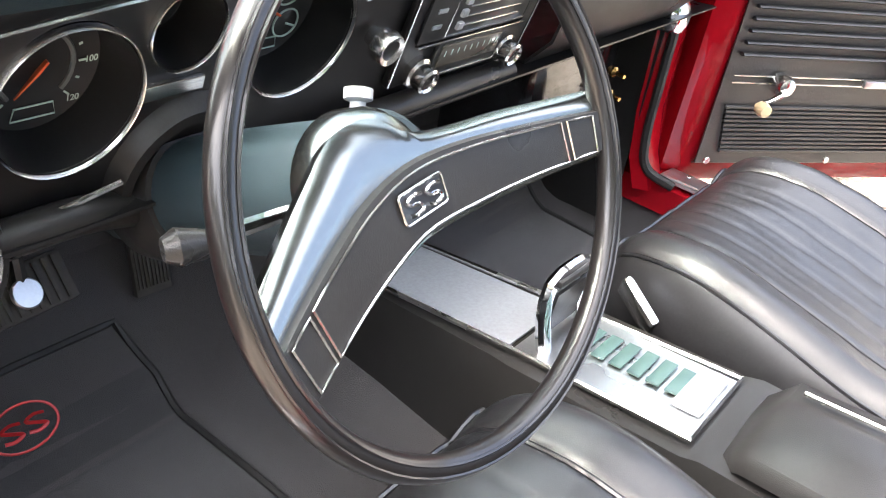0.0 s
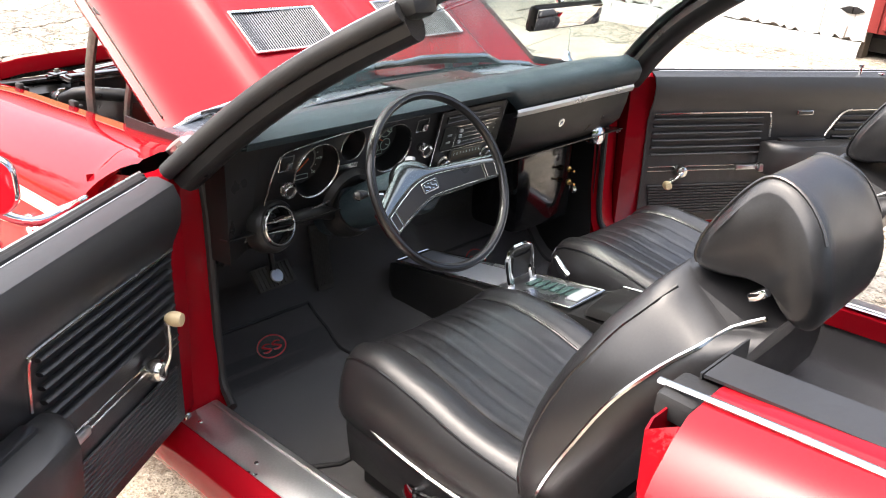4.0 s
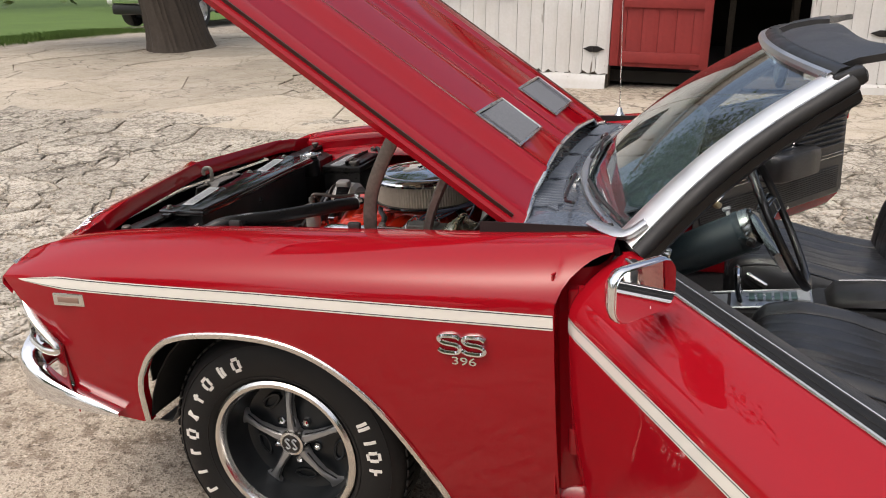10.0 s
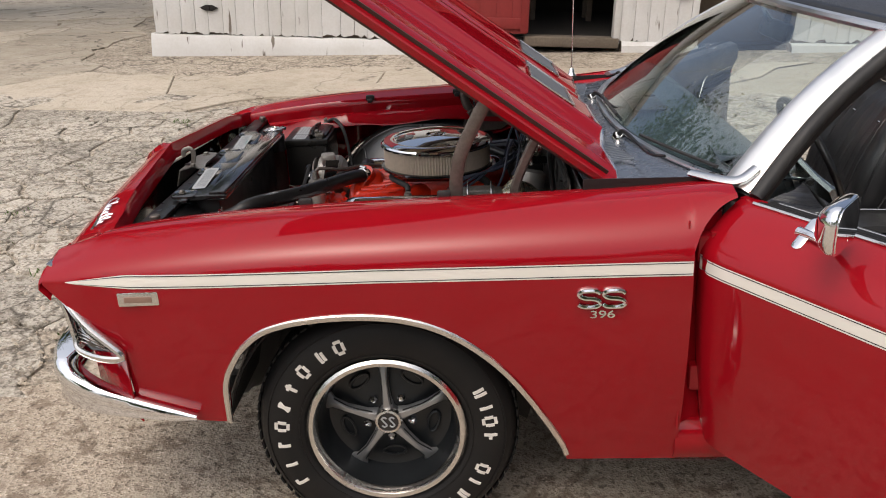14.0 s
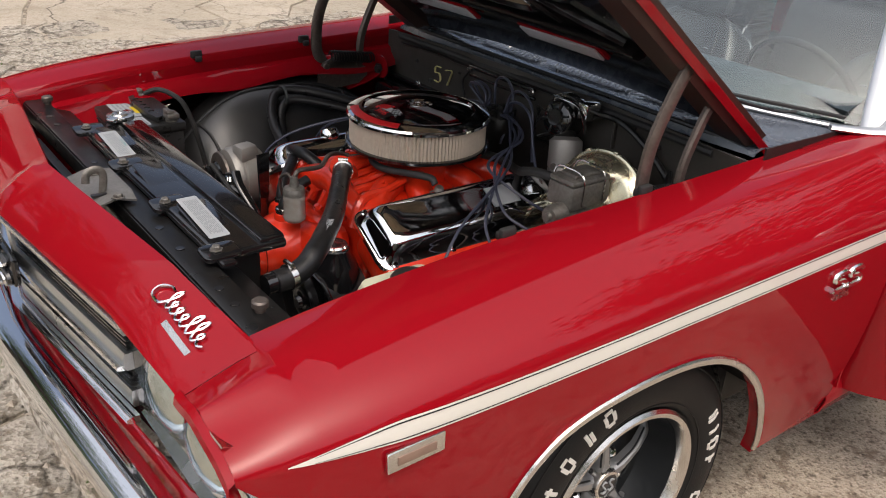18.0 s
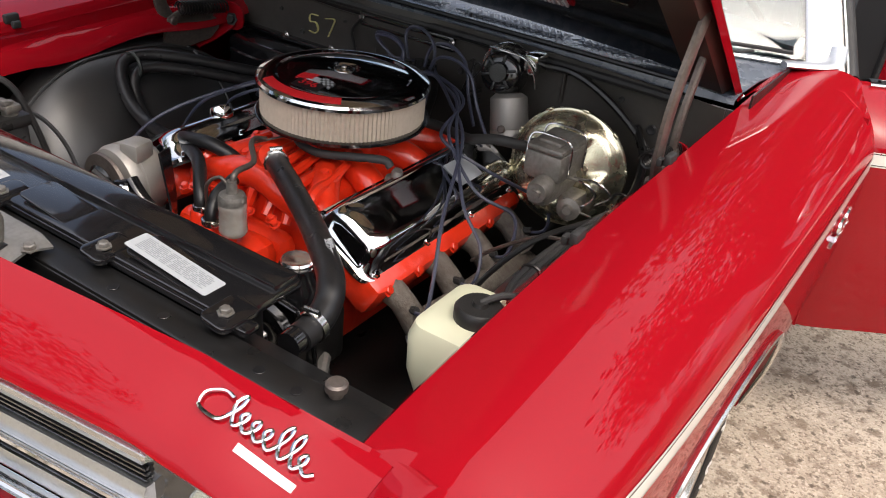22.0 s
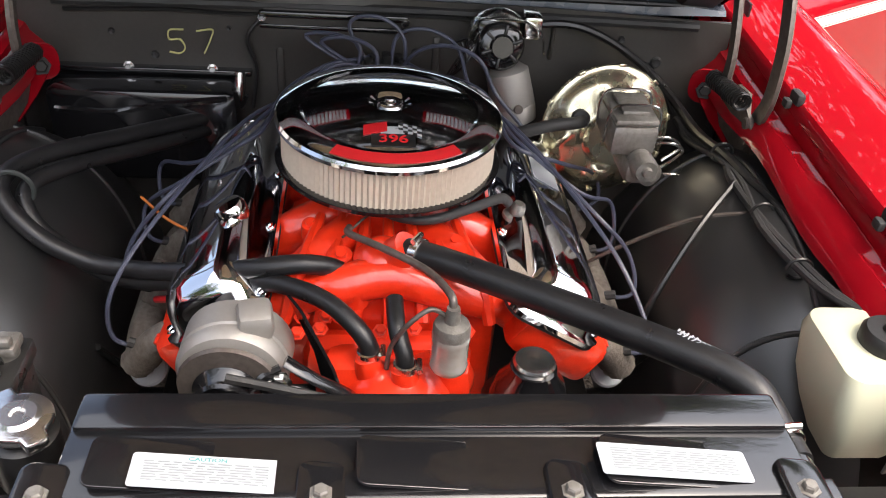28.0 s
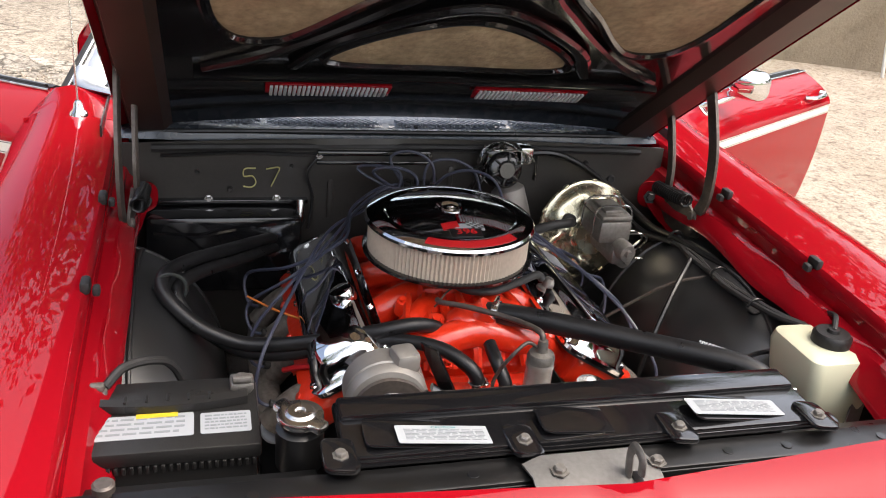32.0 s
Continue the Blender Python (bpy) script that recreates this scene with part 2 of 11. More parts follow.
def add_tube(bm, pts, r, seg=10, closed=False, smooth=6, flat=1.0, up=None):
    """A pipe along a smooth line; r is one radius or one for each given point. flat squeezes it along its own up."""
    line = smooth_path(pts, smooth, closed) if smooth > 1 else [Vector(p) for p in pts]
    n = len(line)
    rs = [r] * n if not isinstance(r, (list, tuple)) else list(np.interp(np.linspace(0, len(r) - 1, n), range(len(r)), r))
    t0 = (line[1] - line[0]).normalized()
    u = Vector(up) if up else (Vector((0, 0, 1)) if abs(t0.z) < 0.9 else Vector((0, 1, 0)))
    rings = []
    for i, p in enumerate(line):
        a, b = line[i - 1] if (i or closed) else line[0], line[(i + 1) % n] if (i < n - 1 or closed) else line[-1]
        t = (b - a).normalized()
        u = (u - t * u.dot(t))
        u = u.normalized() if u.length > 1e-6 else t.orthogonal().normalized()
        w = t.cross(u)
        rings.append([bm.verts.new(p + (u * math.cos(s) * flat + w * math.sin(s)) * rs[i]) for s in (2 * math.pi * k / seg for k in range(seg))])
    for i in range(n if closed else n - 1):
        a, b = rings[i], rings[(i + 1) % n]
        for k in range(seg):
            bm.faces.new((a[k], a[(k + 1) % seg], b[(k + 1) % seg], b[k]))
    if not closed:
        bm.faces.new(rings[0])
        bm.faces.new(rings[-1])
    return bm


def tube(pts, r, seg=10, closed=False, smooth=6, flat=1.0, up=None):
    return add_tube(bmesh.new(), pts, r, seg, closed, smooth, flat, up)


def add_lathe(bm, profile, seg=32, m=None):
    """Turns (radius, height) pairs about z, then places by m."""
    m = m or Matrix()
    rings = []
    for r, h in profile:
        if r < 1e-6:
            rings.append([bm.verts.new(m @ Vector((0, 0, h)))])
        else:
            rings.append([bm.verts.new(m @ Vector((r * math.cos(2 * math.pi * k / seg), r * math.sin(2 * math.pi * k / seg), h))) for k in range(seg)])
    for a, b in zip(rings, rings[1:]):
        for k in range(seg):
            q = (k + 1) % seg
            if len(a) == 1 and len(b) > 1:
                bm.faces.new((a[0], b[k], b[q]))
            elif len(b) == 1 and len(a) > 1:
                bm.faces.new((a[k], a[q], b[0]))
            elif len(a) > 1:
                bm.faces.new((a[k], a[q], b[q], b[k]))
    return bm


def lathe(profile, seg=32, m=None):
    return add_lathe(bmesh.new(), profile, seg, m)


def axis_to(p, d):
    """A pose at p whose z axis points along d."""
    return Matrix.Translation(p) @ Vector(d).to_track_quat("Z", "Y").to_matrix().to_4x4()


def add_grid(bm, rows, close_u=False, close_v=False):
    """A sheet through rows of points."""
    g = [[bm.verts.new(p) for p in row] for row in rows]
    nu, nv = len(g), len(g[0])
    for i in range(nu if close_u else nu - 1):
        for j in range(nv if close_v else nv - 1):
            q = (g[i][j], g[(i + 1) % nu][j], g[(i + 1) % nu][(j + 1) % nv], g[i][(j + 1) % nv])
            if len({id(v) for v in q}) == 4:
                bm.faces.new(q)
    return bm, g


def sheet(rows, thick=0.0, **k):
    bm, g = add_grid(bmesh.new(), rows, **k)
    if thick:
        bmesh.ops.recalc_face_normals(bm, faces=bm.faces)
        bmesh.ops.solidify(bm, geom=bm.faces[:], thickness=thick)
    return bm


def loft(rings, caps=True):
    """Closed rings joined one to the next."""
    bm, g = add_grid(bmesh.new(), rings, close_v=True)
    if caps:
        bm.faces.new(g[0])
        bm.faces.new(list(reversed(g[-1])))
    return bm


def prism(outline, depth, m=None, bevel=0.0):
    """An outline in xy pushed up z by depth, then placed by m."""
    bm = bmesh.new()
    m = m or Matrix()
    f = bm.faces.new([bm.verts.new((p[0], p[1], 0)) for p in outline])
    r = bmesh.ops.extrude_face_region(bm, geom=[f])
    bmesh.ops.translate(bm, verts=[v for v in r["geom"] if isinstance(v, bmesh.types.BMVert)], vec=(0, 0, depth))
    bmesh.ops.recalc_face_normals(bm, faces=bm.faces)
    if bevel:
        bmesh.ops.bevel(bm, geom=[e for e in bm.edges if e.is_manifold and e.calc_face_angle(0) > 0.6], offset=bevel, segments=2, profile=0.5, affect="EDGES")
    bmesh.ops.transform(bm, matrix=m, verts=bm.verts)
    return bm


def rounded(w, h, r, n=5):
    """A rounded rectangle about the origin."""
    out = []
    for cx, cy, a0 in ((w / 2 - r, h / 2 - r, 0), (-w / 2 + r, h / 2 - r, 90), (-w / 2 + r, -h / 2 + r, 180), (w / 2 - r, -h / 2 + r, 270)):
        out += [(cx + r * math.cos(radians(a0 + 90 * k / n)), cy + r * math.sin(radians(a0 + 90 * k / n))) for k in range(n + 1)]
    return out


def letters(text, size, m, mat, parent, name="lettering", depth=0.002, bold=0.0, shear=0.0, sx=1.0, align="CENTER", label=""):
    """Raised letters in Blender's own font, as a mesh."""
    cu = bpy.data.curves.new(name, "FONT")
    cu.body, cu.size, cu.extrude, cu.offset, cu.shear = text, size, depth, bold, shear
    cu.align_x, cu.align_y = align, "CENTER"
    ob = bpy.data.objects.new(name, cu)
    scene.collection.objects.link(ob)
    dg = bpy.context.evaluated_depsgraph_get()
    me = bpy.data.meshes.new_from_object(ob.evaluated_get(dg))
    bpy.data.objects.remove(ob)
    me.transform(m @ Matrix.Diagonal((sx, 1, 1, 1)))
    me.materials.clear()
    me.materials.append(mat)
    o = new(name, me)
    while parent.parent and parent.parent.parent:
        parent = parent.parent
    o.parent = parent
    return tagged(o, label) if label else o


def lerp(a, b, t):
    return a + (b - a) * t


def interp(x, xs, ys):
    return float(np.interp(x, xs, ys))


def spline(x, xs, ys):
    """A smooth curve through given values."""
    i = max(0, min(len(xs) - 2, int(np.searchsorted(xs, x)) - 1))
    t = min(1.0, max(0.0, (x - xs[i]) / (xs[i + 1] - xs[i])))
    def slope(k):
        return (ys[min(k + 1, len(ys) - 1)] - ys[max(k - 1, 0)]) / (xs[min(k + 1, len(xs) - 1)] - xs[max(k - 1, 0)])
    h = xs[i + 1] - xs[i]
    return ((2 * t**3 - 3 * t * t + 1) * ys[i] + (t**3 - 2 * t * t + t) * h * slope(i) + (3 * t * t - 2 * t**3) * ys[i + 1] + (t**3 - t * t) * h * slope(i + 1))


def disc(p, d, r, t, seg=24, bev=0.0):
    """A short turned disc at p facing d."""
    b = bev or min(0.3 * t, 0.2 * r)
    return lathe([(0, 0), (r, 0), (r, t - b), (r - b, t), (0, t)], seg, axis_to(p, d))


# ---- setting ----
def gz(x, y):
    """Height of the yard, which rises gently towards the barn and the car's tail, and falls away far off."""
    return 0.03 + 0.034 * 9 * math.tanh(x / 9) + 0.036 * 9 * math.tanh(y / 9) - 1.2 * math.tanh(0.04 * max(0.0, math.hypot(x, y) - 12.5))


def ground_material(name, base, pale, dark, pebble=0.6, scale=110.0, bump=0.6, cracks=()):
    m = bpy.data.materials.new(name)
    m.use_nodes = True
    nt = m.node_tree
    b = nt.nodes["Principled BSDF"]
    b.inputs["Roughness"].default_value, b.inputs["Specular IOR Level"].default_value = 0.85, 0.3
    tc = nt.nodes.new("ShaderNodeTexCoord")
    def mix(a, c, fac):
        x = nt.nodes.new("ShaderNodeMix")
        x.data_type = "RGBA"
        for key, val in (("A", a), ("B", c)):
            if isinstance(val, tuple):
                x.inputs[key].default_value = (*val, 1)
            else:
                nt.links.new(val, x.inputs[key])
        nt.links.new(fac, x.inputs["Factor"])
        return x.outputs["Result"]
    def ranged(val, lo, hi, a=0.0, c=1.0):
        r = nt.nodes.new("ShaderNodeMapRange")
        for key, v in (("From Min", lo), ("From Max", hi), ("To Min", a), ("To Max", c)):
            r.inputs[key].default_value = v
        nt.links.new(val, r.inputs["Value"])
        return r.outputs["Result"]
    def noise_at(s, detail=5.0):
        n = nt.nodes.new("ShaderNodeTexNoise")
        n.inputs["Scale"].default_value, n.inputs["Detail"].default_value = s, detail
        nt.links.new(tc.outputs["Object"], n.inputs["Vector"])
        return n.outputs["Fac"]
    v = nt.nodes.new("ShaderNodeTexVoronoi")
    v.inputs["Scale"].default_value = scale
    nt.links.new(tc.outputs["Object"], v.inputs["Vector"])
    col = mix(base, pale, ranged(noise_at(1.1), 0.35, 0.7))
    col = mix(col, dark, ranged(noise_at(5.0, 8), 0.5, 0.75, 0, 0.55))
    sep = nt.nodes.new("ShaderNodeSeparateColor")
    nt.links.new(v.outputs["Color"], sep.inputs["Color"])
    col = mix(col, pale, ranged(sep.outputs["Red"], 0.55, 1.0, 0, pebble))
    col = mix(col, dark, ranged(sep.outputs["Green"], 0.6, 1.0, 0, pebble))
    # small dark hollows, dirt caught in them, and pale chipped crests
    col = mix(col, dark, ranged(noise_at(17, 9), 0.53, 0.64, 0, pebble))
    col = mix(col, tuple(0.45 * c for c in dark), ranged(noise_at(48, 6), 0.57, 0.68, 0, pebble))
    col = mix(col, tuple(min(0.75, 1.25 * c) for c in pale), ranged(noise_at(75, 5), 0.60, 0.72, 0, pebble))
    for cs, width, amount in cracks:
        # fine wandering cracks, in cells of about 1 / cs metres
        nv = nt.nodes.new("ShaderNodeTexNoise")
        nv.inputs["Scale"].default_value, nv.inputs["Detail"].default_value = cs * 1.7, 6
        nt.links.new(tc.outputs["Object"], nv.inputs["Vector"])
        wv = nt.nodes.new("ShaderNodeMix")
        wv.data_type = "VECTOR"
        wv.inputs["Factor"].default_value = 0.35 / cs
        nt.links.new(tc.outputs["Object"], wv.inputs["A"])
        ad = nt.nodes.new("ShaderNodeVectorMath")
        ad.operation = "MULTIPLY_ADD"
        nt.links.new(nv.outputs["Color"], ad.inputs[0])
        ad.inputs[1].default_value = (0.9 / cs,) * 3
        nt.links.new(tc.outputs["Object"], ad.inputs[2])
        ce = nt.nodes.new("ShaderNodeTexVoronoi")
        ce.feature = "DISTANCE_TO_EDGE"
        ce.inputs["Scale"].default_value = cs
        nt.links.new(ad.outputs["Vector"], ce.inputs["Vector"])
        line = ranged(ce.outputs["Distance"], 0.0, width, amount, 0.0)
        gate = ranged(noise_at(cs * 0.45, 3), 0.42, 0.56)
        mm = nt.nodes.new("ShaderNodeMath")
        mm.operation = "MULTIPLY"
        nt.links.new(line, mm.inputs[0])
        nt.links.new(gate, mm.inputs[1])
        col = mix(col, (0.045, 0.037, 0.027), mm.outputs["Value"])
        nt.nodes.remove(wv)
    nt.links.new(col, b.inputs["Base Color"])
    bp = nt.nodes.new("ShaderNodeBump")
    bp.inputs["Strength"].default_value, bp.inputs["Distance"].default_value = bump, 0.004
    nt.links.new(v.outputs["Distance"], bp.inputs["Height"])
    bp2 = nt.nodes.new("ShaderNodeBump")
    bp2.inputs["Strength"].default_value, bp2.inputs["Distance"].default_value = 0.7, 0.016
    nt.links.new(noise_at(34, 10), bp2.inputs["Height"])
    nt.links.new(bp.outputs["Normal"], bp2.inputs["Normal"])
    nt.links.new(bp2.outputs["Normal"], b.inputs["Normal"])
    return m


YARD = ground_material("weathered_yard", (0.40, 0.35, 0.28), (0.52, 0.46, 0.38), (0.21, 0.175, 0.13), 0.75, 60, 1.0, ((3.0, 0.06, 0.8), (8.0, 0.08, 0.6)))
AGGREGATE = ground_material("exposed_aggregate", (0.38, 0.32, 0.245), (0.54, 0.475, 0.39), (0.17, 0.13, 0.095), 0.75, 150, 0.6)
SLAB = ground_material("pale_concrete", (0.44, 0.39, 0.31), (0.54, 0.485, 0.405), (0.30, 0.25, 0.185), 0.3, 130, 0.4, ((0.7, 0.012, 0.9), (2.0, 0.02, 0.6)))
BROKEN = ground_material("broken_concrete", (0.41, 0.375, 0.315), (0.54, 0.50, 0.43), (0.20, 0.17, 0.13), 0.8, 75, 1.0, ((2.6, 0.05, 0.85), (7.0, 0.07, 0.7)))
for m_ in (BROKEN, SLAB):
    # each piece of paving a little lighter or darker than the next
    nt_ = m_.node_tree
    oi, hs, mr = nt_.nodes.new("ShaderNodeObjectInfo"), nt_.nodes.new("ShaderNodeHueSaturation"), nt_.nodes.new("ShaderNodeMapRange")
    mr.inputs["To Min"].default_value, mr.inputs["To Max"].default_value = 0.82, 1.12
    nt_.links.new(oi.outputs["Random"], mr.inputs["Value"])
    nt_.links.new(mr.outputs["Result"], hs.inputs["Value"])
    bs_ = nt_.nodes["Principled BSDF"].inputs["Base Color"]
    nt_.links.new(bs_.links[0].from_socket, hs.inputs["Color"])
    nt_.links.new(hs.outputs["Color"], bs_)
GRASS = material("lawn", (0.09, 0.16, 0.022), 0.9, grain=0.6, grain_scale=30, stain=0.5, stain_scale=0.6, color2=(0.045, 0.085, 0.012), bump=1.0, bump_scale=60)
BARN_WHITE = material("peeling_white_paint", (0.66, 0.66, 0.65), 0.75, grain=0.25, grain_scale=40, stain=0.5, stain_scale=2.5, color2=(0.50, 0.48, 0.44), bump=0.5, bump_scale=90)
BARN_RED = material("barn_red_paint", (0.26, 0.022, 0.020), 0.7, grain=0.3, grain_scale=30, stain=0.4, stain_scale=3, color2=(0.15, 0.014, 0.013), bump=0.4, bump_scale=90)
# near-black colour that stands for the shade inside the barn
INDOOR_SHADE = material("painted_indoor_shade", (0.02, 0.017, 0.014), 0.9, stain=0.4, stain_scale=3)

xs = [-900, -300, -120, -60, -40, -30, -24] + [x * 0.5 for x in range(-40, 25)] + [14, 18, 24, 40, 100, 300, 900]
ys = [-900, -300, -100, -40, -20, -12] + [y * 0.5 for y in range(-18, 30)] + [17, 20, 25, 32, 45, 70, 120, 300, 900]
ground = tagged(part("ground", sheet([[(x, y, gz(x, y) - 0.016) for y in ys] for x in xs]), YARD), "weathered gravelly concrete farm yard", "ground", kind="structure")


def edge_y(x):
    """Where the smooth paving under the driver's side ends."""
    return interp(x, [-9, -1.66, -0.9, 0, 12], [-0.95, -0.24, -0.07, 0.02, 0.35]) + 0.02 * noise.noise(Vector((x * 5, 0, 3)))
pave = part("pavement", sheet([[(x, lerp(-12, edge_y(x), k), gz(x, lerp(-12, edge_y(x), k))) for k in (0, 0.3, 0.5, 0.65, 0.78, 0.88, 0.94, 0.98, 1.0)] + [(x, edge_y(x) + 0.012, gz(x, edge_y(x)) - 0.02)] for x in np.linspace(-11, 12, 160)]), AGGREGATE)
tagged(pave, "smooth tan exposed-aggregate concrete paving", "pavement", kind="structure")
# the lawn beyond the drive
def lawn_rows():
    rows = []
    for t in np.linspace(0, 1, 40):
        x0 = spline(t, [0, 0.2, 0.4, 0.5, 0.6, 0.75, 1.0], [-12.0, -11.4, -11.9, -13.2, -13.6, -11.5, 12.0]) + 0.25 * noise.noise(Vector((t * 31, 1, 0)))
        y0 = spline(t, [0, 0.2, 0.4, 0.5, 0.6, 0.75, 1.0], [-20.0, 4.0, 11.5, 15.0, 20.5, 24.5, 27.0])
        d = V(-1, lerp(-0.2, 1.0, t), 0) if t < 0.6 else V(lerp(-1, 0.6, (t - 0.6) / 0.4), 1, 0)
        d.normalize()
        rows.append([V(x0 + d.x * k, y0 + d.y * k, gz(x0 + d.x * k, y0 + d.y * k) + 0.012 + min(k, 3) * 0.01 + 0.06 * noise.noise(Vector((x0 * 0.4 + d.x * k * 0.4, y0 * 0.4 + d.y * k * 0.4, 5)))) for k in (0, 0.3, 0.8, 1.5, 3, 5, 8, 13, 20, 30, 45, 70, 110)])
    return rows
tagged(part("lawn", sheet(lawn_rows()), GRASS), "mown green lawn beyond the drive", "lawn", kind="structure")

# ---- the car ----
PITCH = 3.5
FX = 0.478  # firewall
CAR_M = Matrix.Translation((0, 0, 0.325)) @ pose(0, 0, 0, 0, -PITCH, 0) @ Matrix.Translation((0, 0, -0.325))
car = thing("convertible_car", "bright red two-door convertible with white side stripe, hood and doors open", "car", m=CAR_M)

# side panel: y and z of the fender's cross-section at station x, s = -1 for the driver's side
def fender_section(x):
    top = spline(x, [-0.80, -0.70, -0.5, -0.2, 0.2, 0.6, 0.9], [0.790, 0.822, 0.850, 0.872, 0.886, 0.902, 0.925])
    out = spline(x, [-0.80, -0.70, -0.5, -0.2, 0.2, 0.6, 0.9], [0.895, 0.918, 0.940, 0.952, 0.958, 0.960, 0.962])
    inner = interp(x, [-0.80, -0.69, -0.685, -0.5, 0.0, 0.6, 0.9], [0.728, 0.728, 0.680, 0.682, 0.688, 0.70, 0.72])
    cz = spline(x, [-0.80, -0.5, 0.0, 0.6, 0.9], [0.752, 0.770, 0.785, 0.790, 0.792])
    return inner, top, out, cz

def arch_low(x):
    """Lower edge of the fender's side."""
    pts_x = [-0.385, -0.38, -0.36, -0.32, -0.26, -0.16, -0.03, 0.08, 0.18, 0.28, 0.36, 0.44, 0.452]
    pts_z = [0.385, 0.47, 0.53, 0.59, 0.635, 0.660, 0.668, 0.655, 0.615, 0.535, 0.43, 0.285, 0.245]
    if x <= -0.386:
        return interp(x, [-0.80, -0.622, -0.615, -0.50, -0.386], [0.745, 0.585, 0.40, 0.378, 0.372])
    if x >= 0.452:
        return 0.235
    return spline(x, pts_x, pts_z)

STATIONS = [-0.80, -0.78, -0.75, -0.72, -0.69, -0.685, -0.65, -0.622, -0.615, -0.6, -0.55, -0.5, -0.45, -0.4, -0.386, -0.385, -0.38, -0.37, -0.36, -0.34, -0.32, -0.29, -0.26, -0.21, -0.16, -0.10, -0.03, 0.03, 0.08, 0.13, 0.18, 0.23, 0.28, 0.32, 0.36, 0.40, 0.44, 0.452, 0.5, 0.55, 0.6, 0.65, 0.70, 0.722, 0.7225, 0.735, 0.75, 0.77, 0.79, 0.81, 0.83]

def side_y(x, z):
    """How far out the fender's skin is."""
    inner, top, out, cz = fender_section(x)
    if z >= cz:
        t = (z - cz) / max(top - cz, 1e-3)
        return out - 0.012 * t - 0.085 * t ** 2.2
    t = (cz - z) / 0.55
    return out + 0.004 * math.sin(min(t, 1) * math.pi) - 0.065 * t ** 2

def fender(s, name, label):
    rows = []
    for x in STATIONS:
        inner, top, out, cz = fender_section(x)
        row = [V(x, s * (inner + 0.0), top - 0.055), V(x, s * inner, top - (0.010 if x < -0.686 else 0.018)), V(x, s * (inner + 0.008), top - (0.003 if x < -0.686 else 0.008)), V(x, s * (inner + 0.05), top + 0.0)]
        ytop = side_y(x, top)
        if x > 0.7221:
            # the fender's upper rear corner runs back over the door's edge to the screen pillar
            cz = interp(x, [0.7225, 0.735, 0.75, 0.77, 0.79, 0.81, 0.83], [0.815, 0.845, 0.866, 0.884, 0.897, 0.906, 0.912])
        for k in (0.35, 0.7):
            row.append(V(x, s * lerp(inner + 0.05, ytop, k), top + 0.006 * math.sin(k * 3.14)))
        for k in range(8):
            z = lerp(top, cz, (k / 7) ** 0.75)
            row.append(V(x, s * side_y(x, z), z - (0.0 if k else 0.002)))
        low = arch_low(x) if x < 0.7221 else cz - 0.001
        for k in range(1, 9):
            z = lerp(cz, low, k / 8)
            row.append(V(x, s * side_y(x, z), z))
        row.append(V(x, s * (side_y(x, low) - 0.028), low + 0.004))
        rows.append(row)
    return part(name, sheet(rows), RED, car, label)

fenders = {-1: fender(-1, "front_fender", "red fender with white stripe"), 1: fender(1, "front_fender", "red fender")}

for s in (-1, 1):
    # the fender's nose turns down over the lamps
    inner, top, out, cz = fender_section(-0.80)
    edge = [V(-0.80, s * (inner - 0.004), top)] + [V(-0.80, s * lerp(inner + 0.02, side_y(-0.80, top), k), top + 0.004 * math.sin(3.14 * k)) for k in (0, 0.35, 0.7, 1.0)] + [V(-0.80, s * side_y(-0.80, lerp(top, cz, k)), lerp(top, cz, k)) for k in (0.4, 0.8, 1.0)]
    part("fender_nose", sheet([[p, p + V(-0.010, 0, -0.007), p + V(-0.012, 0, -0.020), p + V(0.010, -s * 0.004, -0.050)] for p in edge], 0.003), RED, fenders[s])

def strip(fn, x0, x1, n, z0, z1, lift, mat, name, parent, label="", tip=None):
    """A painted band laid on a skin; fn gives the skin's point at (x, z, lift). tip: length over which its front end narrows."""
    rows = []
    for i in range(n + 1):
        x = lerp(x0, x1, i / n)
        w = 1.0 if not tip else min(1.0, max(0.02, (x - x0) / tip)) ** 0.8
        a, b = (z0(x) + z1(x)) / 2, (z1(x) - z0(x)) / 2 * w
        rows.append([fn(x, a - b, lift), fn(x, a, lift), fn(x, a + b, lift)])
    return part(name, sheet(rows), mat, parent, label)

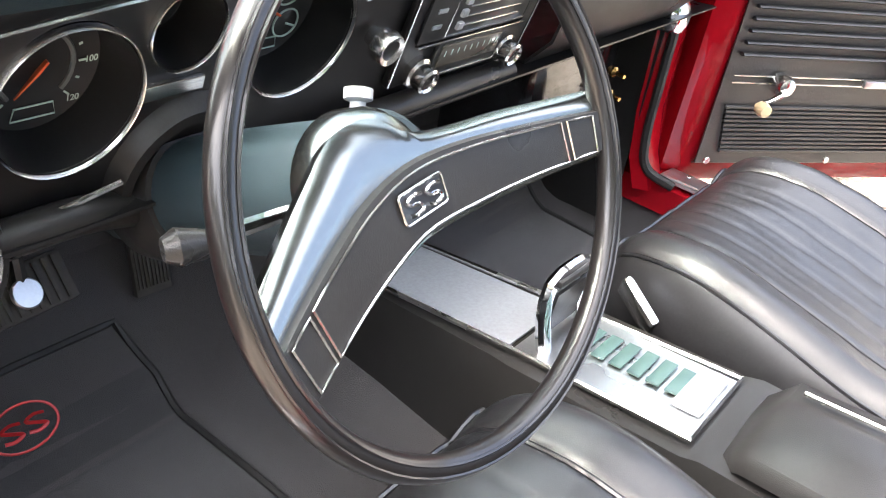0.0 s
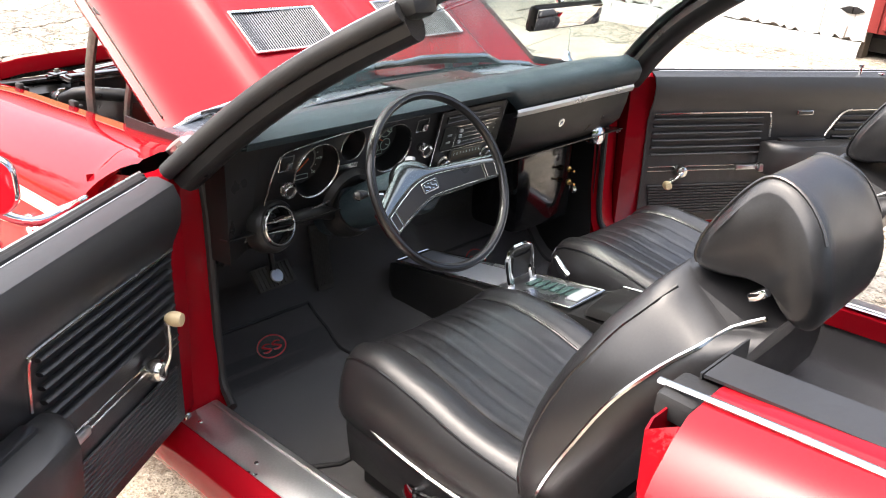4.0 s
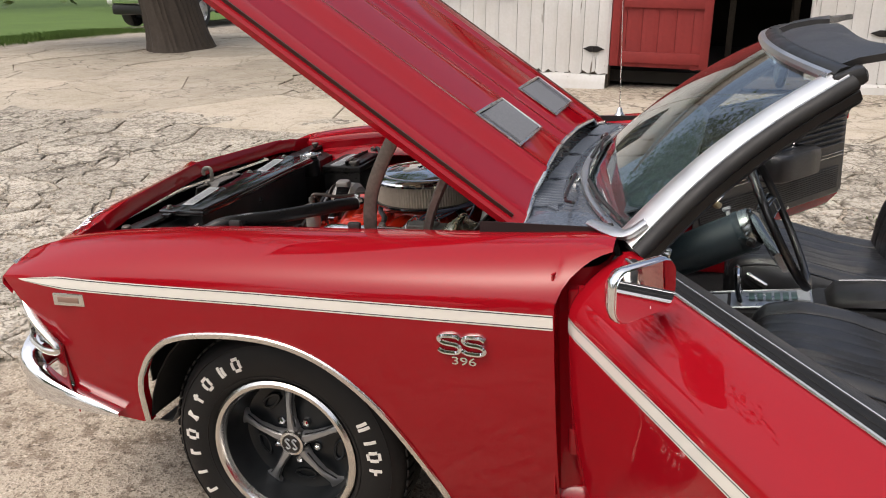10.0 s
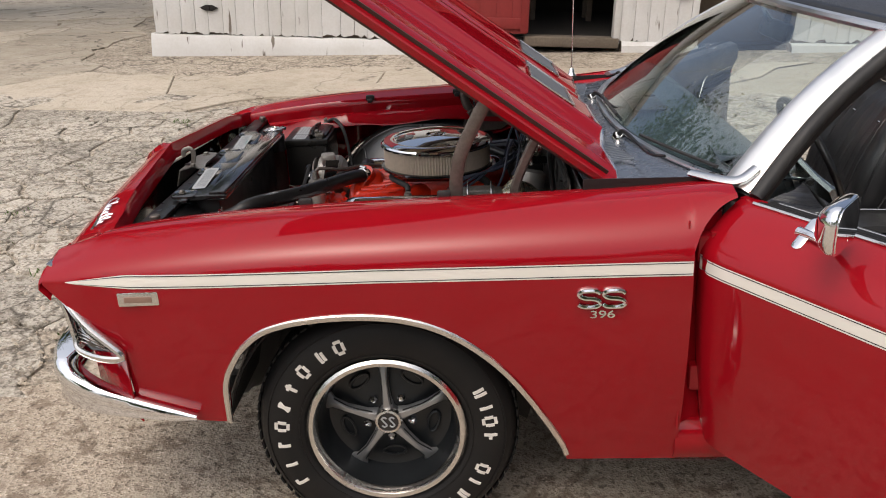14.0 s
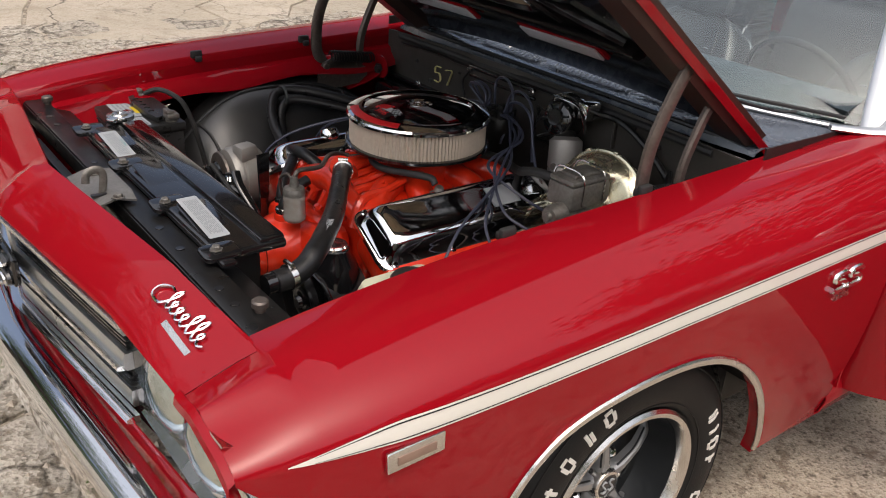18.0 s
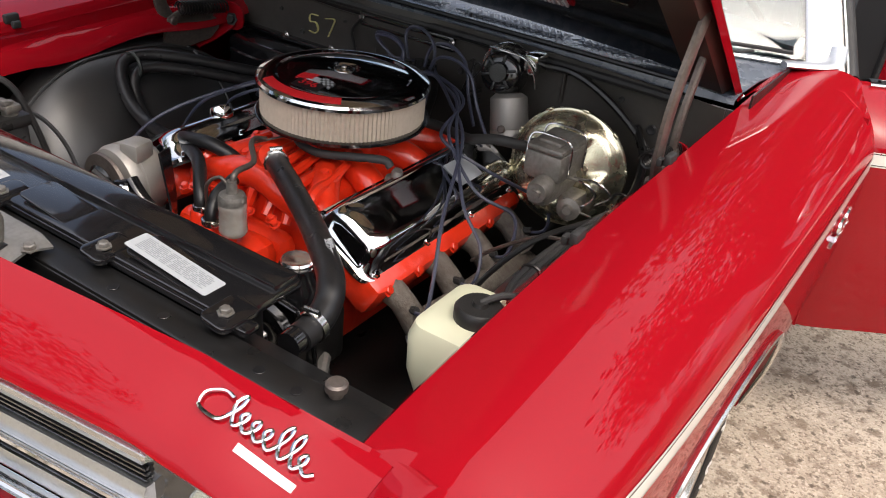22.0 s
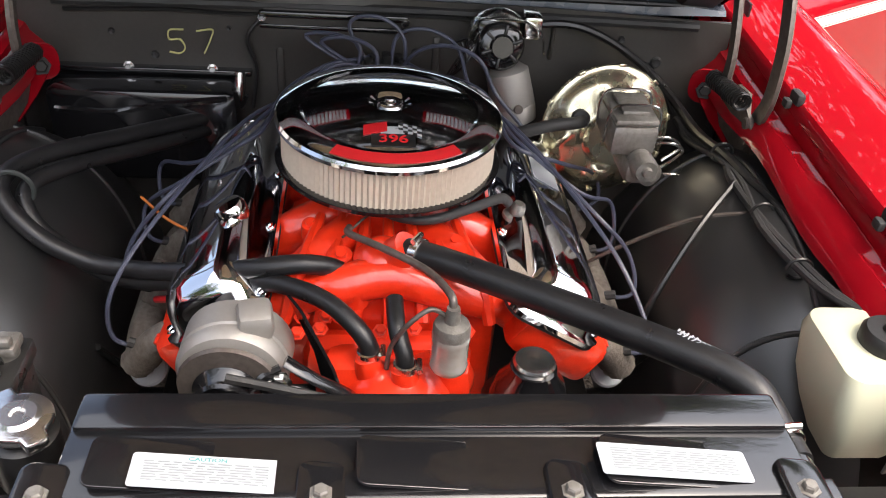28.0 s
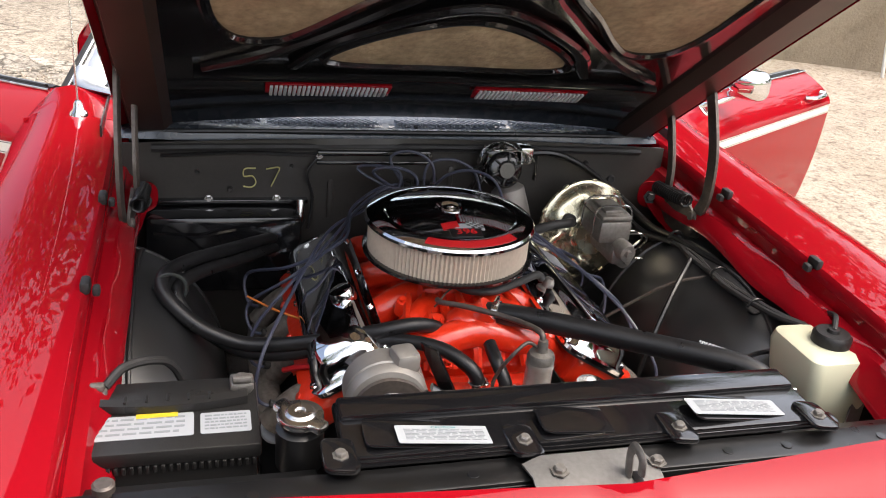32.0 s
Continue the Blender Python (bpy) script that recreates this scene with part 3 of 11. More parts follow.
for s in (-1, 1):
    skin = lambda x, z, l, s=s: V(x, s * (side_y(x, z) + l), z)
    zc = lambda x: interp(x, [-0.74, -0.6, 0.0, 0.72], [0.757, 0.763, 0.773, 0.776])
    strip(skin, -0.735, 0.720, 60, lambda x: zc(x) - 0.017, lambda x: zc(x) + 0.017, 0.0012, WHITE_STRIPE, "side_stripe", fenders[s], "white painted stripe", 0.16)
    for o in (-0.0135, 0.0125):
        strip(skin, -0.70, 0.720, 60, lambda x: zc(x) + o * min(1, max(0, (x + 0.735) / 0.16)) ** 0.8, lambda x: zc(x) + (o + 0.002) * min(1, max(0, (x + 0.735) / 0.16)) ** 0.8, 0.0018, BLACK_LINE, "pinstripe", fenders[s], "thin black line")
    # bright wheel arch moulding
    pts = [V(x, s * (side_y(x, arch_low(x)) + 0.003), arch_low(x) + 0.003) for x in (-0.386, -0.384, -0.38, -0.37, -0.36, -0.34, -0.32, -0.29, -0.26, -0.21, -0.16, -0.10, -0.03, 0.03, 0.08, 0.13, 0.18, 0.23, 0.28, 0.32, 0.36, 0.40, 0.44, 0.45)]
    part("arch_moulding", tube(pts, 0.0085, 8, smooth=2, flat=0.7), DULL_CHROME, fenders[s], "bright wheel arch moulding")
    # side marker lamp
    mk = part("side_marker", prism(rounded(0.098, 0.034, 0.003), 0.008, Matrix.Translation((-0.553, s * (side_y(-0.553, 0.722) - 0.002), 0.722)) @ (pose(0, 0, 0, 90, 0, 0) if s < 0 else pose(0, 0, 0, 90, 0, 180)) @ pose(0, 0, 0, 0, 0, 1.2), 0.002), DULL_CHROME, fenders[s], "chrome framed side marker")
    part("marker_lens", box((-0.553, s * (side_y(-0.553, 0.722) + 0.0065), 0.722), (0.066, 0.003, 0.015), 0.001), material("marker_lens_grey", (0.26, 0.17, 0.13), 0.3), mk)
    # double S badge with figures below, as bent bright wire
    def wire(pts, r, name, mat=CHROME, s=s):
        return part(name, tube([V(x, s * (side_y(x, z) + 0.004), z) for x, z in pts], r, 8, smooth=6), mat, fenders[s])
    for k in range(2):
        c = 0.520 + (0.056 * k - 0.028) * -s * -1
        f = 1 if s < 0 else -1
        wire([(c + f * 0.024, 0.723), (c + f * 0.012, 0.729), (c - f * 0.016, 0.728), (c - f * 0.024, 0.720), (c - f * 0.014, 0.712), (c + f * 0.014, 0.708), (c + f * 0.024, 0.699), (c + f * 0.014, 0.690), (c - f * 0.014, 0.690), (c - f * 0.026, 0.696)], 0.0062, "badge_curve")
    bx = Matrix.Translation((0.522, s * (side_y(0.52, 0.668) + 0.0015), 0.668)) @ (pose(0, 0, 0, 90, 0, 0) if s < 0 else pose(0, 0, 0, 90, 0, 180))
    letters("396", 0.026, bx, DULL_CHROME, fenders[s], "badge_figure", 0.002, 0.0002, sx=1.5, label="small bright figures")
    # corner lamp bezel
    lampb = part("corner_lamp_bezel", tube([V(-0.792, s * 0.86, 0.735), V(-0.70, s * 0.925, 0.655), V(-0.612, s * 0.948, 0.580), V(-0.66, s * 0.943, 0.568), V(-0.735, s * 0.905, 0.572), V(-0.752, s * 0.885, 0.60), V(-0.765, s * 0.875, 0.66)], [0.012, 0.013, 0.010, 0.012, 0.014, 0.012, 0.012], 8, True, 5, 0.6), DULL_CHROME, fenders[s], "bright triangular corner lamp surround")
    part("lamp_grille", sheet([[V(-0.755, s * 0.87, 0.66), V(-0.745, s * 0.88, 0.585)], [V(-0.70, s * 0.915, 0.64), V(-0.70, s * 0.917, 0.58)], [V(-0.635, s * 0.937, 0.588), V(-0.635, s * 0.937, 0.582)]], 0.004), GLOSS_BLACK, lampb)
    for k in range(5):
        part("lamp_bar", tube([V(-0.745 + 0.002 * k, s * 0.886, 0.592 + 0.011 * k), V(-0.645 - 0.012 * k, s * 0.942, 0.590 + 0.011 * k)], 0.0022, 5, smooth=1), DULL_CHROME, lampb)

# front header panel, in flat facets with a crease at the middle
hp_rows = []
for i in range(49):
    y = lerp(-0.734, 0.734, i / 48)
    a = abs(y)
    kick = 1.0 / (1.0 + math.exp((a - 0.495) * 220))  # the middle part stands a little proud of the ends
    rear = V(interp(a, [0, 0.495, 0.725], [-0.772, -0.712, -0.687]), y, interp(a, [0, 0.5, 0.722, 0.734], [0.866, 0.850, 0.829, 0.824]) + 0.004 * kick)
    front = V(interp(a, [0, 0.5, 0.725], [-0.872, -0.812, -0.800]), y, interp(a, [0, 0.5, 0.722, 0.734], [0.800, 0.803, 0.794, 0.790]) + 0.006 * kick)
    mid = rear.lerp(front, 0.5) + V(0, 0, 0.010)
    ridge = 0.011 * math.exp(-(a / 0.008) ** 2)
    row = [rear + V(0.012, 0, -0.05), rear + V(0.004, 0, -0.006), rear + V(0, 0, 0.0), rear.lerp(front, 0.25) + V(0, 0, 0.008 + ridge), mid + V(0, 0, ridge), rear.lerp(front, 0.8) + V(0, 0, 0.006 + ridge), front + V(0, 0, 0.0), front + V(-0.006, 0, -0.012), front + V(0.004, 0, -0.03)]
    w = min(1.0, max(0.0, (a - 0.56) / 0.16))
    w = w * w * (3 - 2 * w)  # the ends come flush with the fenders
    for p in row[2:7]:
        p.z = lerp(p.z, fender_section(p.x)[1] - 0.0035, w)
    hp_rows.append(row)
header = part("header_panel", sheet(hp_rows), RED, car, "red front header panel with centre crease", smooth=30)
# bright script and small plate beside it
sc = [(0.024, 0.046), (0.004, 0.050), (-0.016, 0.034), (-0.012, 0.010), (0.012, 0.004)] + [(0.030 + 0.02 * k + dx, (0.052 if k in (0, 4, 5) else 0.028) * dz + 0.008) for k in range(7) for dx, dz in ((0.0, 0.0), (0.012, 0.6), (0.008, 1.0), (0.003, 0.6))] + [(0.17, 0.010), (0.182, 0.018)]
def on_header(p):
    y = -(0.538 + 0.76 * p[0])
    a = abs(y)
    rx, rz = interp(a, [0.495, 0.725], [-0.712, -0.687]), interp(a, [0.5, 0.722], [0.850, 0.832])
    fx, fz = interp(a, [0.5, 0.725], [-0.812, -0.800]), interp(a, [0.5, 0.722], [0.803, 0.795])
    t = 0.60 - 0.70 * p[1] / 0.11
    w = min(1.0, max(0.0, (a - 0.56) / 0.16))
    w = w * w * (3 - 2 * w)
    x = lerp(rx, fx, t)
    return V(x, y, lerp(lerp(rz, fz, t) + 0.010 * (1 - abs(2 * t - 1)) + 0.001, fender_section(x)[1] - 0.0035, w) + 0.0055)
part("bright_script", tube([on_header(p) for p in sc], 0.0024, 6, smooth=5), CHROME, header, "chrome scroll emblem")
part("emblem_plate", sheet([[on_header((x, y)) + V(0, 0, -0.004) for y in (-0.016, -0.003)] for x in (0.07, 0.09, 0.11, 0.13, 0.15, 0.17)], 0.003), DULL_CHROME, header, "small bright plate")

# grille
grille = part("grille", sheet([[V(interp(abs(y), [0, 0.62], [-0.842, -0.772]), y, z) for z in (0.765, 0.66, 0.575)] for y in np.linspace(-0.66, 0.66, 13)], 0.004), GLOSS_BLACK, car, "silver and black horizontal bar grille")
def gx(y):
    return interp(abs(y), [0, 0.495, 0.66], [-0.868, -0.808, -0.795])
def bar(z, h, depth, mat, name, y1=0.50, off=0.0):
    rows = []
    for y in np.linspace(-y1, y1, 25):
        x = gx(y) + off
        rows.append([V(x, y, z + h / 2), V(x - depth, y, z + h / 4), V(x - depth, y, z - h / 4), V(x, y, z - h / 2), V(x + 0.012, y, z - h / 2), V(x + 0.012, y, z + h / 2)])
    part(name, loft(rows), mat, grille)
bar(0.778, 0.016, 0.008, DULL_CHROME, "top_moulding")
bar(0.752, 0.026, 0.002, ALUMINIUM, "silver_bar", 0.47, 0.012)
for z in (0.728, 0.720, 0.712):
    bar(z, 0.005, 0.003, GLOSS_BLACK, "fine_bar", 0.47, 0.018)
bar(0.692, 0.032, 0.004, ALUMINIUM, "silver_bar", 0.475, 0.010)
bar(0.680, 0.012, 0.012, CHROME, "centre_moulding", 0.47, 0.008)
for z in (0.656, 0.648, 0.640):
    bar(z, 0.005, 0.003, GLOSS_BLACK, "fine_bar", 0.47, 0.018)
bar(0.618, 0.032, 0.002, ALUMINIUM, "silver_bar", 0.475, 0.014)
bar(0.595, 0.014, 0.010, CHROME, "bottom_moulding", 0.50)
for k in range(2):
    c = 0.036 - 0.072 * k
    part("grille_badge_curve", tube([V(gx(0) - 0.024 + 0.12 * abs(c + dy), c + dy, 0.690 + dz) for dy, dz in ((-0.026, 0.018), (0.0, 0.027), (0.026, 0.018), (0.020, 0.006), (-0.020, -0.006), (-0.026, -0.018), (0.0, -0.027), (0.028, -0.018))], 0.009, 8, smooth=6), GLOSS_BLACK, grille, "black and chrome badge")
    part("grille_badge_edge", tube([V(gx(0) - 0.033 + 0.12 * abs(c + dy), c + dy, 0.690 + dz) for dy, dz in ((-0.026, 0.018), (0.0, 0.027), (0.026, 0.018), (0.020, 0.006), (-0.020, -0.006), (-0.026, -0.018), (0.0, -0.027), (0.028, -0.018))], 0.0035, 6, smooth=6), CHROME, grille)
part("badge_backing", box((gx(0) - 0.006, 0, 0.690), (0.016, 0.15, 0.062), 0.01), GLOSS_BLACK, grille)
for s in (-1, 1):
    for yy in (0.585, 0.745):
        hl = part("headlight", lathe([(0, 0.022), (0.03, 0.020), (0.058, 0.012), (0.068, 0.0), (0.071, 0.003), (0.075, 0.004), (0.078, -0.004), (0.078, -0.03)], 40, axis_to((-0.772, s * yy, 0.690), (-1, s * 0.06, 0.02))), CHROME, car, "round sealed beam headlight")
        part("lens", lathe([(0, 0.026), (0.03, 0.024), (0.058, 0.015), (0.067, 0.004)], 32, axis_to((-0.772, s * yy, 0.690), (-1, s * 0.06, 0.02))), GLASS, hl, "ribbed glass lens")
    part("headlight_surround", sheet([[V(-0.800, s * y, 0.785), V(-0.772, s * y, 0.775), V(-0.755, s * y, 0.69), V(-0.772, s * y, 0.612), V(-0.79, s * y, 0.60)] for y in (0.495, 0.51, 0.60, 0.70, 0.82, 0.86)], 0.003), DULL_CHROME, car, "bright headlight surround")

# lower valance and the bumper
val = [[V(interp(abs(y), [0, 0.7, 0.85, 0.93], [-0.845, -0.79, -0.73, -0.615]), y, z) for z in (0.585, 0.52, 0.46)] + [V(interp(abs(y), [0, 0.7, 0.85, 0.93], [-0.80, -0.74, -0.68, -0.60]), y, 0.385)] for y in np.linspace(-0.93, 0.93, 41)]
part("front_valance", sheet(val, 0.003), RED, car, "red valance behind bumper")
bump_rows = []
BLADE = ((-0.932, 0.0, 0.490, 0.125), (-0.900, 0.45, 0.490, 0.125), (-0.872, 0.74, 0.486, 0.122), (-0.850, 0.84, 0.480, 0.115), (-0.805, 0.905, 0.468, 0.100), (-0.72, 0.940, 0.448, 0.078), (-0.62, 0.950, 0.428, 0.056), (-0.52, 0.952, 0.410, 0.034), (-0.46, 0.950, 0.400, 0.014))
def blade(t):
    """The bumper's line from the middle (0) to the tip behind the corner (1)."""
    ks = np.linspace(0, 1, len(BLADE))
    return [spline(t, ks, [b[i] for b in BLADE]) for i in range(4)]
for k in range(-40, 41):
    t, q = abs(k) / 40, (1 if k >= 0 else -1)
    x, y, zc, h = blade(t)
    x1, y1, _, _ = blade(min(1.0, t + 0.02))
    x0, y0, _, _ = blade(max(0.0, t - 0.02))
    tan = V(x1 - x0, q * (y1 - y0), 0).normalized() if t > 0 else V(0, 1, 0)
    n = V(abs(tan.y), -q * tan.x * (1 if tan.x > 0 else -1), 0).normalized() if t > 0 else V(1, 0, 0)
    ring = []
    for dz, d in ((0.46, 0.085), (0.53, 0.05), (0.53, 0.014), (0.42, 0.0), (0.15, -0.006), (0.05, 0.004), (-0.15, 0.006), (-0.40, 0.002), (-0.5, 0.016), (-0.48, 0.035)):
        ring.append(V(x, q * y, zc + dz * h) + n * (d * (1 - 0.7 * t) + 0.006))
    bump_rows.append(ring)
bumper = part("front_bumper", sheet(bump_rows, 0.004), CHROME, car, "polished chrome front bumper", smooth=50)

# ---- hood ----
HOOD_ANGLE = 36.0
HINGE = V(0.588, 0, 0.915)
HOOD_M = Matrix.Translation(HINGE) @ pose(0, 0, 0, 0, HOOD_ANGLE, 0)
HW, HL = 0.692, 1.36
def hood_u0(y):
    return 0.070 * (1 - (abs(y) / HW) ** 2) - 0.015
def hood_z(u, y):
    """Skin height over the hinge plane: crowned, with a broad raised middle that has a sharp-edged valley on each side."""
    a = abs(y)
    fade = min(1.0, max(0.0, (HL - u) / 0.5)) ** 0.7
    z = 0.020 * (1 - (a / HW) ** 2)
    z += 0.026 * fade * (1.0 / (1.0 + math.exp((a - 0.43) * 60)))
    z += 0.010 * fade * math.exp(-((a - 0.40) / 0.03) ** 2)
    z -= 0.012 * fade * math.exp(-((a - 0.05) / 0.05) ** 2)
    z -= 0.022 * max(0.0, (a - 0.62) / 0.07) ** 2
    z -= 0.03 * max(0.0, (u - 1.15) / 0.21) ** 2
    return z
def hood_pt(u, y, lift=0.0):
    return HOOD_M @ V(-u, y, hood_z(u, y) + lift)
rows = []
for i in range(41):
    row = []
    for j in range(81):
        y = lerp(-HW, HW, j / 80)
        u = lerp(hood_u0(y), HL - 0.04 * (abs(y) / HW) ** 2 - 0.0, i / 40)
        row.append(hood_pt(u, y))
    rows.append([row[0] + HOOD_M.to_3x3() @ V(0, 0.006, -0.016)] + row + [row[-1] + HOOD_M.to_3x3() @ V(0, -0.006, -0.016)])
rows.append([p + HOOD_M.to_3x3() @ V(0.01, 0, -0.016) for p in rows[-1]])
hood = part("hood", sheet(rows), RED, car, "raised red hood with sculpted ridges")
part("hood_rear_edge", tube([hood_pt(hood_u0(y) - 0.002, y, -0.004) for y in np.linspace(-HW, HW, 21)], 0.007, 8, smooth=2), DULL_CHROME, hood, "bright rear edge moulding")
# louvred inserts
LOUVRE = material("louvre_fin_metal", (0.17, 0.18, 0.20), 0.5, 0.5, grain=0.3, grain_scale=200)
for s in (-1, 1):
    y0, y1, u0, u1 = s * 0.108, s * 0.376, 0.128, 0.271
    fr = part("louvre_frame", tube([hood_pt(u, y, 0.004) for u, y in ((u0, y0), (u0, (y0 + y1) / 2), (u0, y1), (u1, y1), (u1, (y0 + y1) / 2), (u1, y0))], 0.006, 6, True, 1, 0.6), DULL_CHROME, hood, "bright framed louvre insert")
    part("louvre_tray", sheet([[hood_pt(lerp(u0, u1, a), lerp(y0, y1, b), 0.0015) for b in (0, 0.25, 0.5, 0.75, 1)] for a in (0, 0.5, 1)]), GLOSS_BLACK, fr)
    for k in range(34):
        y = lerp(y0, y1, (k + 0.5) / 34)
        part("louvre_fin", sheet([[hood_pt(u, y - 0.0016, 0.002), hood_pt(u, y, 0.0042), hood_pt(u, y + 0.0016, 0.002)] for u in (u0 + 0.006, (u0 + u1) / 2, u1 - 0.006)]), LOUVRE, fr)
# pale colour stands for daylight through the louvres; no opening is cut
LOUVRE_DAYLIGHT = material("louvre_daylight_tint", (0.52, 0.55, 0.60), 0.45, 0.0, grain=0.2, grain_scale=150, color2=(0.35, 0.37, 0.40))
# underside: black stamped frame with tan pads in its openings
def under(u, y, d):
    return HOOD_M @ V(-u, y, -d + 0.012 * (1 - (abs(y) / HW) ** 2))
rows = [[under(lerp(hood_u0(y) + 0.02, HL - 0.03 - 0.03 * (abs(y) / HW) ** 2, i / 12), y, 0.022) for y in np.linspace(-HW + 0.02, HW - 0.02, 25)] for i in range(13)]
inner = part("hood_inner_frame", sheet(rows, 0.003), GLOSS_BLACK, hood, "black stamped inner hood frame")
def pad(outline, name="insulation_pad"):
    line = smooth_path([V(a, b, 0) for a, b in outline], 5, True)
    bm = bmesh.new()
    c = [under(p.x, p.y, 0.030) for p in line]
    mid = sum(c, V(0, 0, 0)) / len(c)
    vs = [bm.verts.new(p) for p in c]
    vi = [bm.verts.new(p.lerp(mid, 0.12) + (HOOD_M.to_3x3() @ V(0, 0, -0.004))) for p in c]
    m0 = bm.verts.new(mid + HOOD_M.to_3x3() @ V(0, 0, -0.005))
    for k in range(len(vs)):
        q = (k + 1) % len(vs)
        bm.faces.new((vs[k], vs[q], vi[q], vi[k]))
        bm.faces.new((vi[k], vi[q], m0))
    p = part(name, bm, INSULATION, inner, "mottled tan insulation pad")
    part("pad_rim", tube([under(a.x, a.y, 0.030) for a in line], 0.012, 8, True, 1), GLOSS_BLACK, inner)
pad([(0.425, -0.26), (0.412, 0.0), (0.425, 0.26), (0.55, 0.18), (0.635, 0.0), (0.55, -0.18)])
for s in (-1, 1):
    pad([(0.53, s * 0.35), (0.545, s * 0.46), (0.72, s * 0.50), (1.05, s * 0.48), (1.15, s * 0.26), (1.0, s * 0.10), (0.80, s * 0.13), (0.67, s * 0.23)])
part("arch_rib", tube([under(0.40, -0.32, 0.032), under(0.53, -0.25, 0.036), under(0.655, -0.10, 0.036), under(0.69, 0.0, 0.036), under(0.655, 0.10, 0.036), under(0.53, 0.25, 0.036), under(0.40, 0.32, 0.032)], 0.018, 8, flat=0.6), GLOSS_BLACK, inner)
part("cross_channel", tube([under(0.345, y, 0.034) for y in np.linspace(-0.52, 0.52, 9)], 0.024, 8, flat=0.5), GLOSS_BLACK, inner)
for s in (-1, 1):
    part("inner_rib", tube([under(0.38, s * 0.50, 0.030), under(0.48, s * 0.36, 0.034), under(0.66, s * 0.19, 0.034), under(0.82, s * 0.085, 0.034), under(1.15, s * 0.07, 0.030)], 0.012, 8), GLOSS_BLACK, inner)
    part("side_flange", sheet([[under(u, s * (HW - 0.012), 0.004), under(u, s * (HW - 0.03), 0.05), under(u, s * (HW - 0.10), 0.052), under(u, s * (HW - 0.12), 0.022)] for u in np.linspace(0.02, HL - 0.08, 15)], 0.003), material("primer_brown_steel", (0.055, 0.032, 0.026), 0.4, 0.2, stain=0.4, stain_scale=10), inner, "dark brown hood side channel")
    # back of the louvre inserts, pale fins painted as light coming through
    fr = part("louvre_back", box(under(0.280, s * 0.235, 0.034), (0.055, 0.275, 0.010), 0.002, HOOD_M.to_3x3()), RED, inner, "red edged louvre back")
    for k in range(26):
        part("louvre_fin", box(under(0.280, s * 0.105 + s * 0.0100 * (k + 0.5), 0.041), (0.047, 0.0066, 0.006), 0.001, HOOD_M.to_3x3()), LOUVRE_DAYLIGHT, fr)
part("prop_wire", tube([under(0.02, -0.02, 0.03), under(0.03, -0.05, 0.09), under(0.0, -0.08, 0.14)], 0.004, 6), SATIN_BLACK, inner)

# ---- cowl and windscreen ----
def ws_base(y):
    a = abs(y) / 0.80
    return V(0.655 + 0.20 * a ** 2.2, y, 0.928 - 0.012 * a)
def ws_top(y):
    a = abs(y) / 0.595
    return V(1.135 + 0.125 * a ** 2.2, y, 1.262 - 0.030 * a ** 2)
cowl_rows = []
for i in range(41):
    y = lerp(-0.80, 0.80, i / 40)
    b = ws_base(y)
    fx = FX + 0.012 + 0.03 * (abs(y) / 0.8) ** 2
    yf = y * 0.865  # the front edge ends between the fenders
    dz = -0.012 * max(0.0, abs(y) / 0.8 - 0.85) / 0.15
    cowl_rows.append([V(fx, yf, 0.885), V(fx + 0.005, yf, 0.905 + dz), V(fx + 0.03, yf, 0.912 + dz), V(lerp(fx, b.x, 0.5), y * 0.868, 0.905 + dz * 0.6), V(lerp(fx, b.x, 0.8), y * 0.91, 0.914 + dz * 0.4), b + V(-0.01, 0, -0.004), b + V(0.02, 0, -0.01)])
# grey-blue in panel and mesh stands for sky mirrored in the cowl
COWL_SKY_TINT = material("cowl_black_sky_tint", (0.085, 0.100, 0.125), 0.26, spec=0.6, coat=0.4, stain=0.4, stain_scale=12, color2=(0.05, 0.058, 0.070), rough_var=0.08)
COWL_MESH = material("vent_mesh_metal_sky_tint", (0.30, 0.33, 0.38), 0.3, 0.6, grain=0.3, grain_scale=200)
cowl = part("cowl_panel", sheet(cowl_rows, 0.003), COWL_SKY_TINT, car, "black cowl vent panel with mirrored sky painted in as grey-blue")
for y0, y1 in ((-0.55, -0.30), (-0.26, 0.02), (0.08, 0.34), (0.38, 0.56)):
    n = int((y1 - y0) / 0.016)
    for k in range(n):
        y = lerp(y0, y1, (k + 0.5) / n)
        b = ws_base(y)
        x0 = FX + 0.055
        part("cowl_slat", box((lerp(x0, b.x, 0.42), y, 0.914), ((b.x - x0) * 0.42, 0.0045, 0.006), 0.001, eul(0, 3, 32)), COWL_MESH, cowl)
        part("cowl_slat", box((lerp(x0, b.x, 0.42), y, 0.912), ((b.x - x0) * 0.42, 0.0035, 0.005), 0.001, eul(0, 3, -40)), COWL_MESH, cowl)
part("hood_seal", tube([(FX + 0.05, -0.65, 0.900), (FX + 0.028, -0.4, 0.910), (FX + 0.022, 0, 0.913), (FX + 0.028, 0.4, 0.910), (FX + 0.05, 0.65, 0.900)], 0.006, 8), HOSE_RUBBER, cowl, "black rubber hood seal")
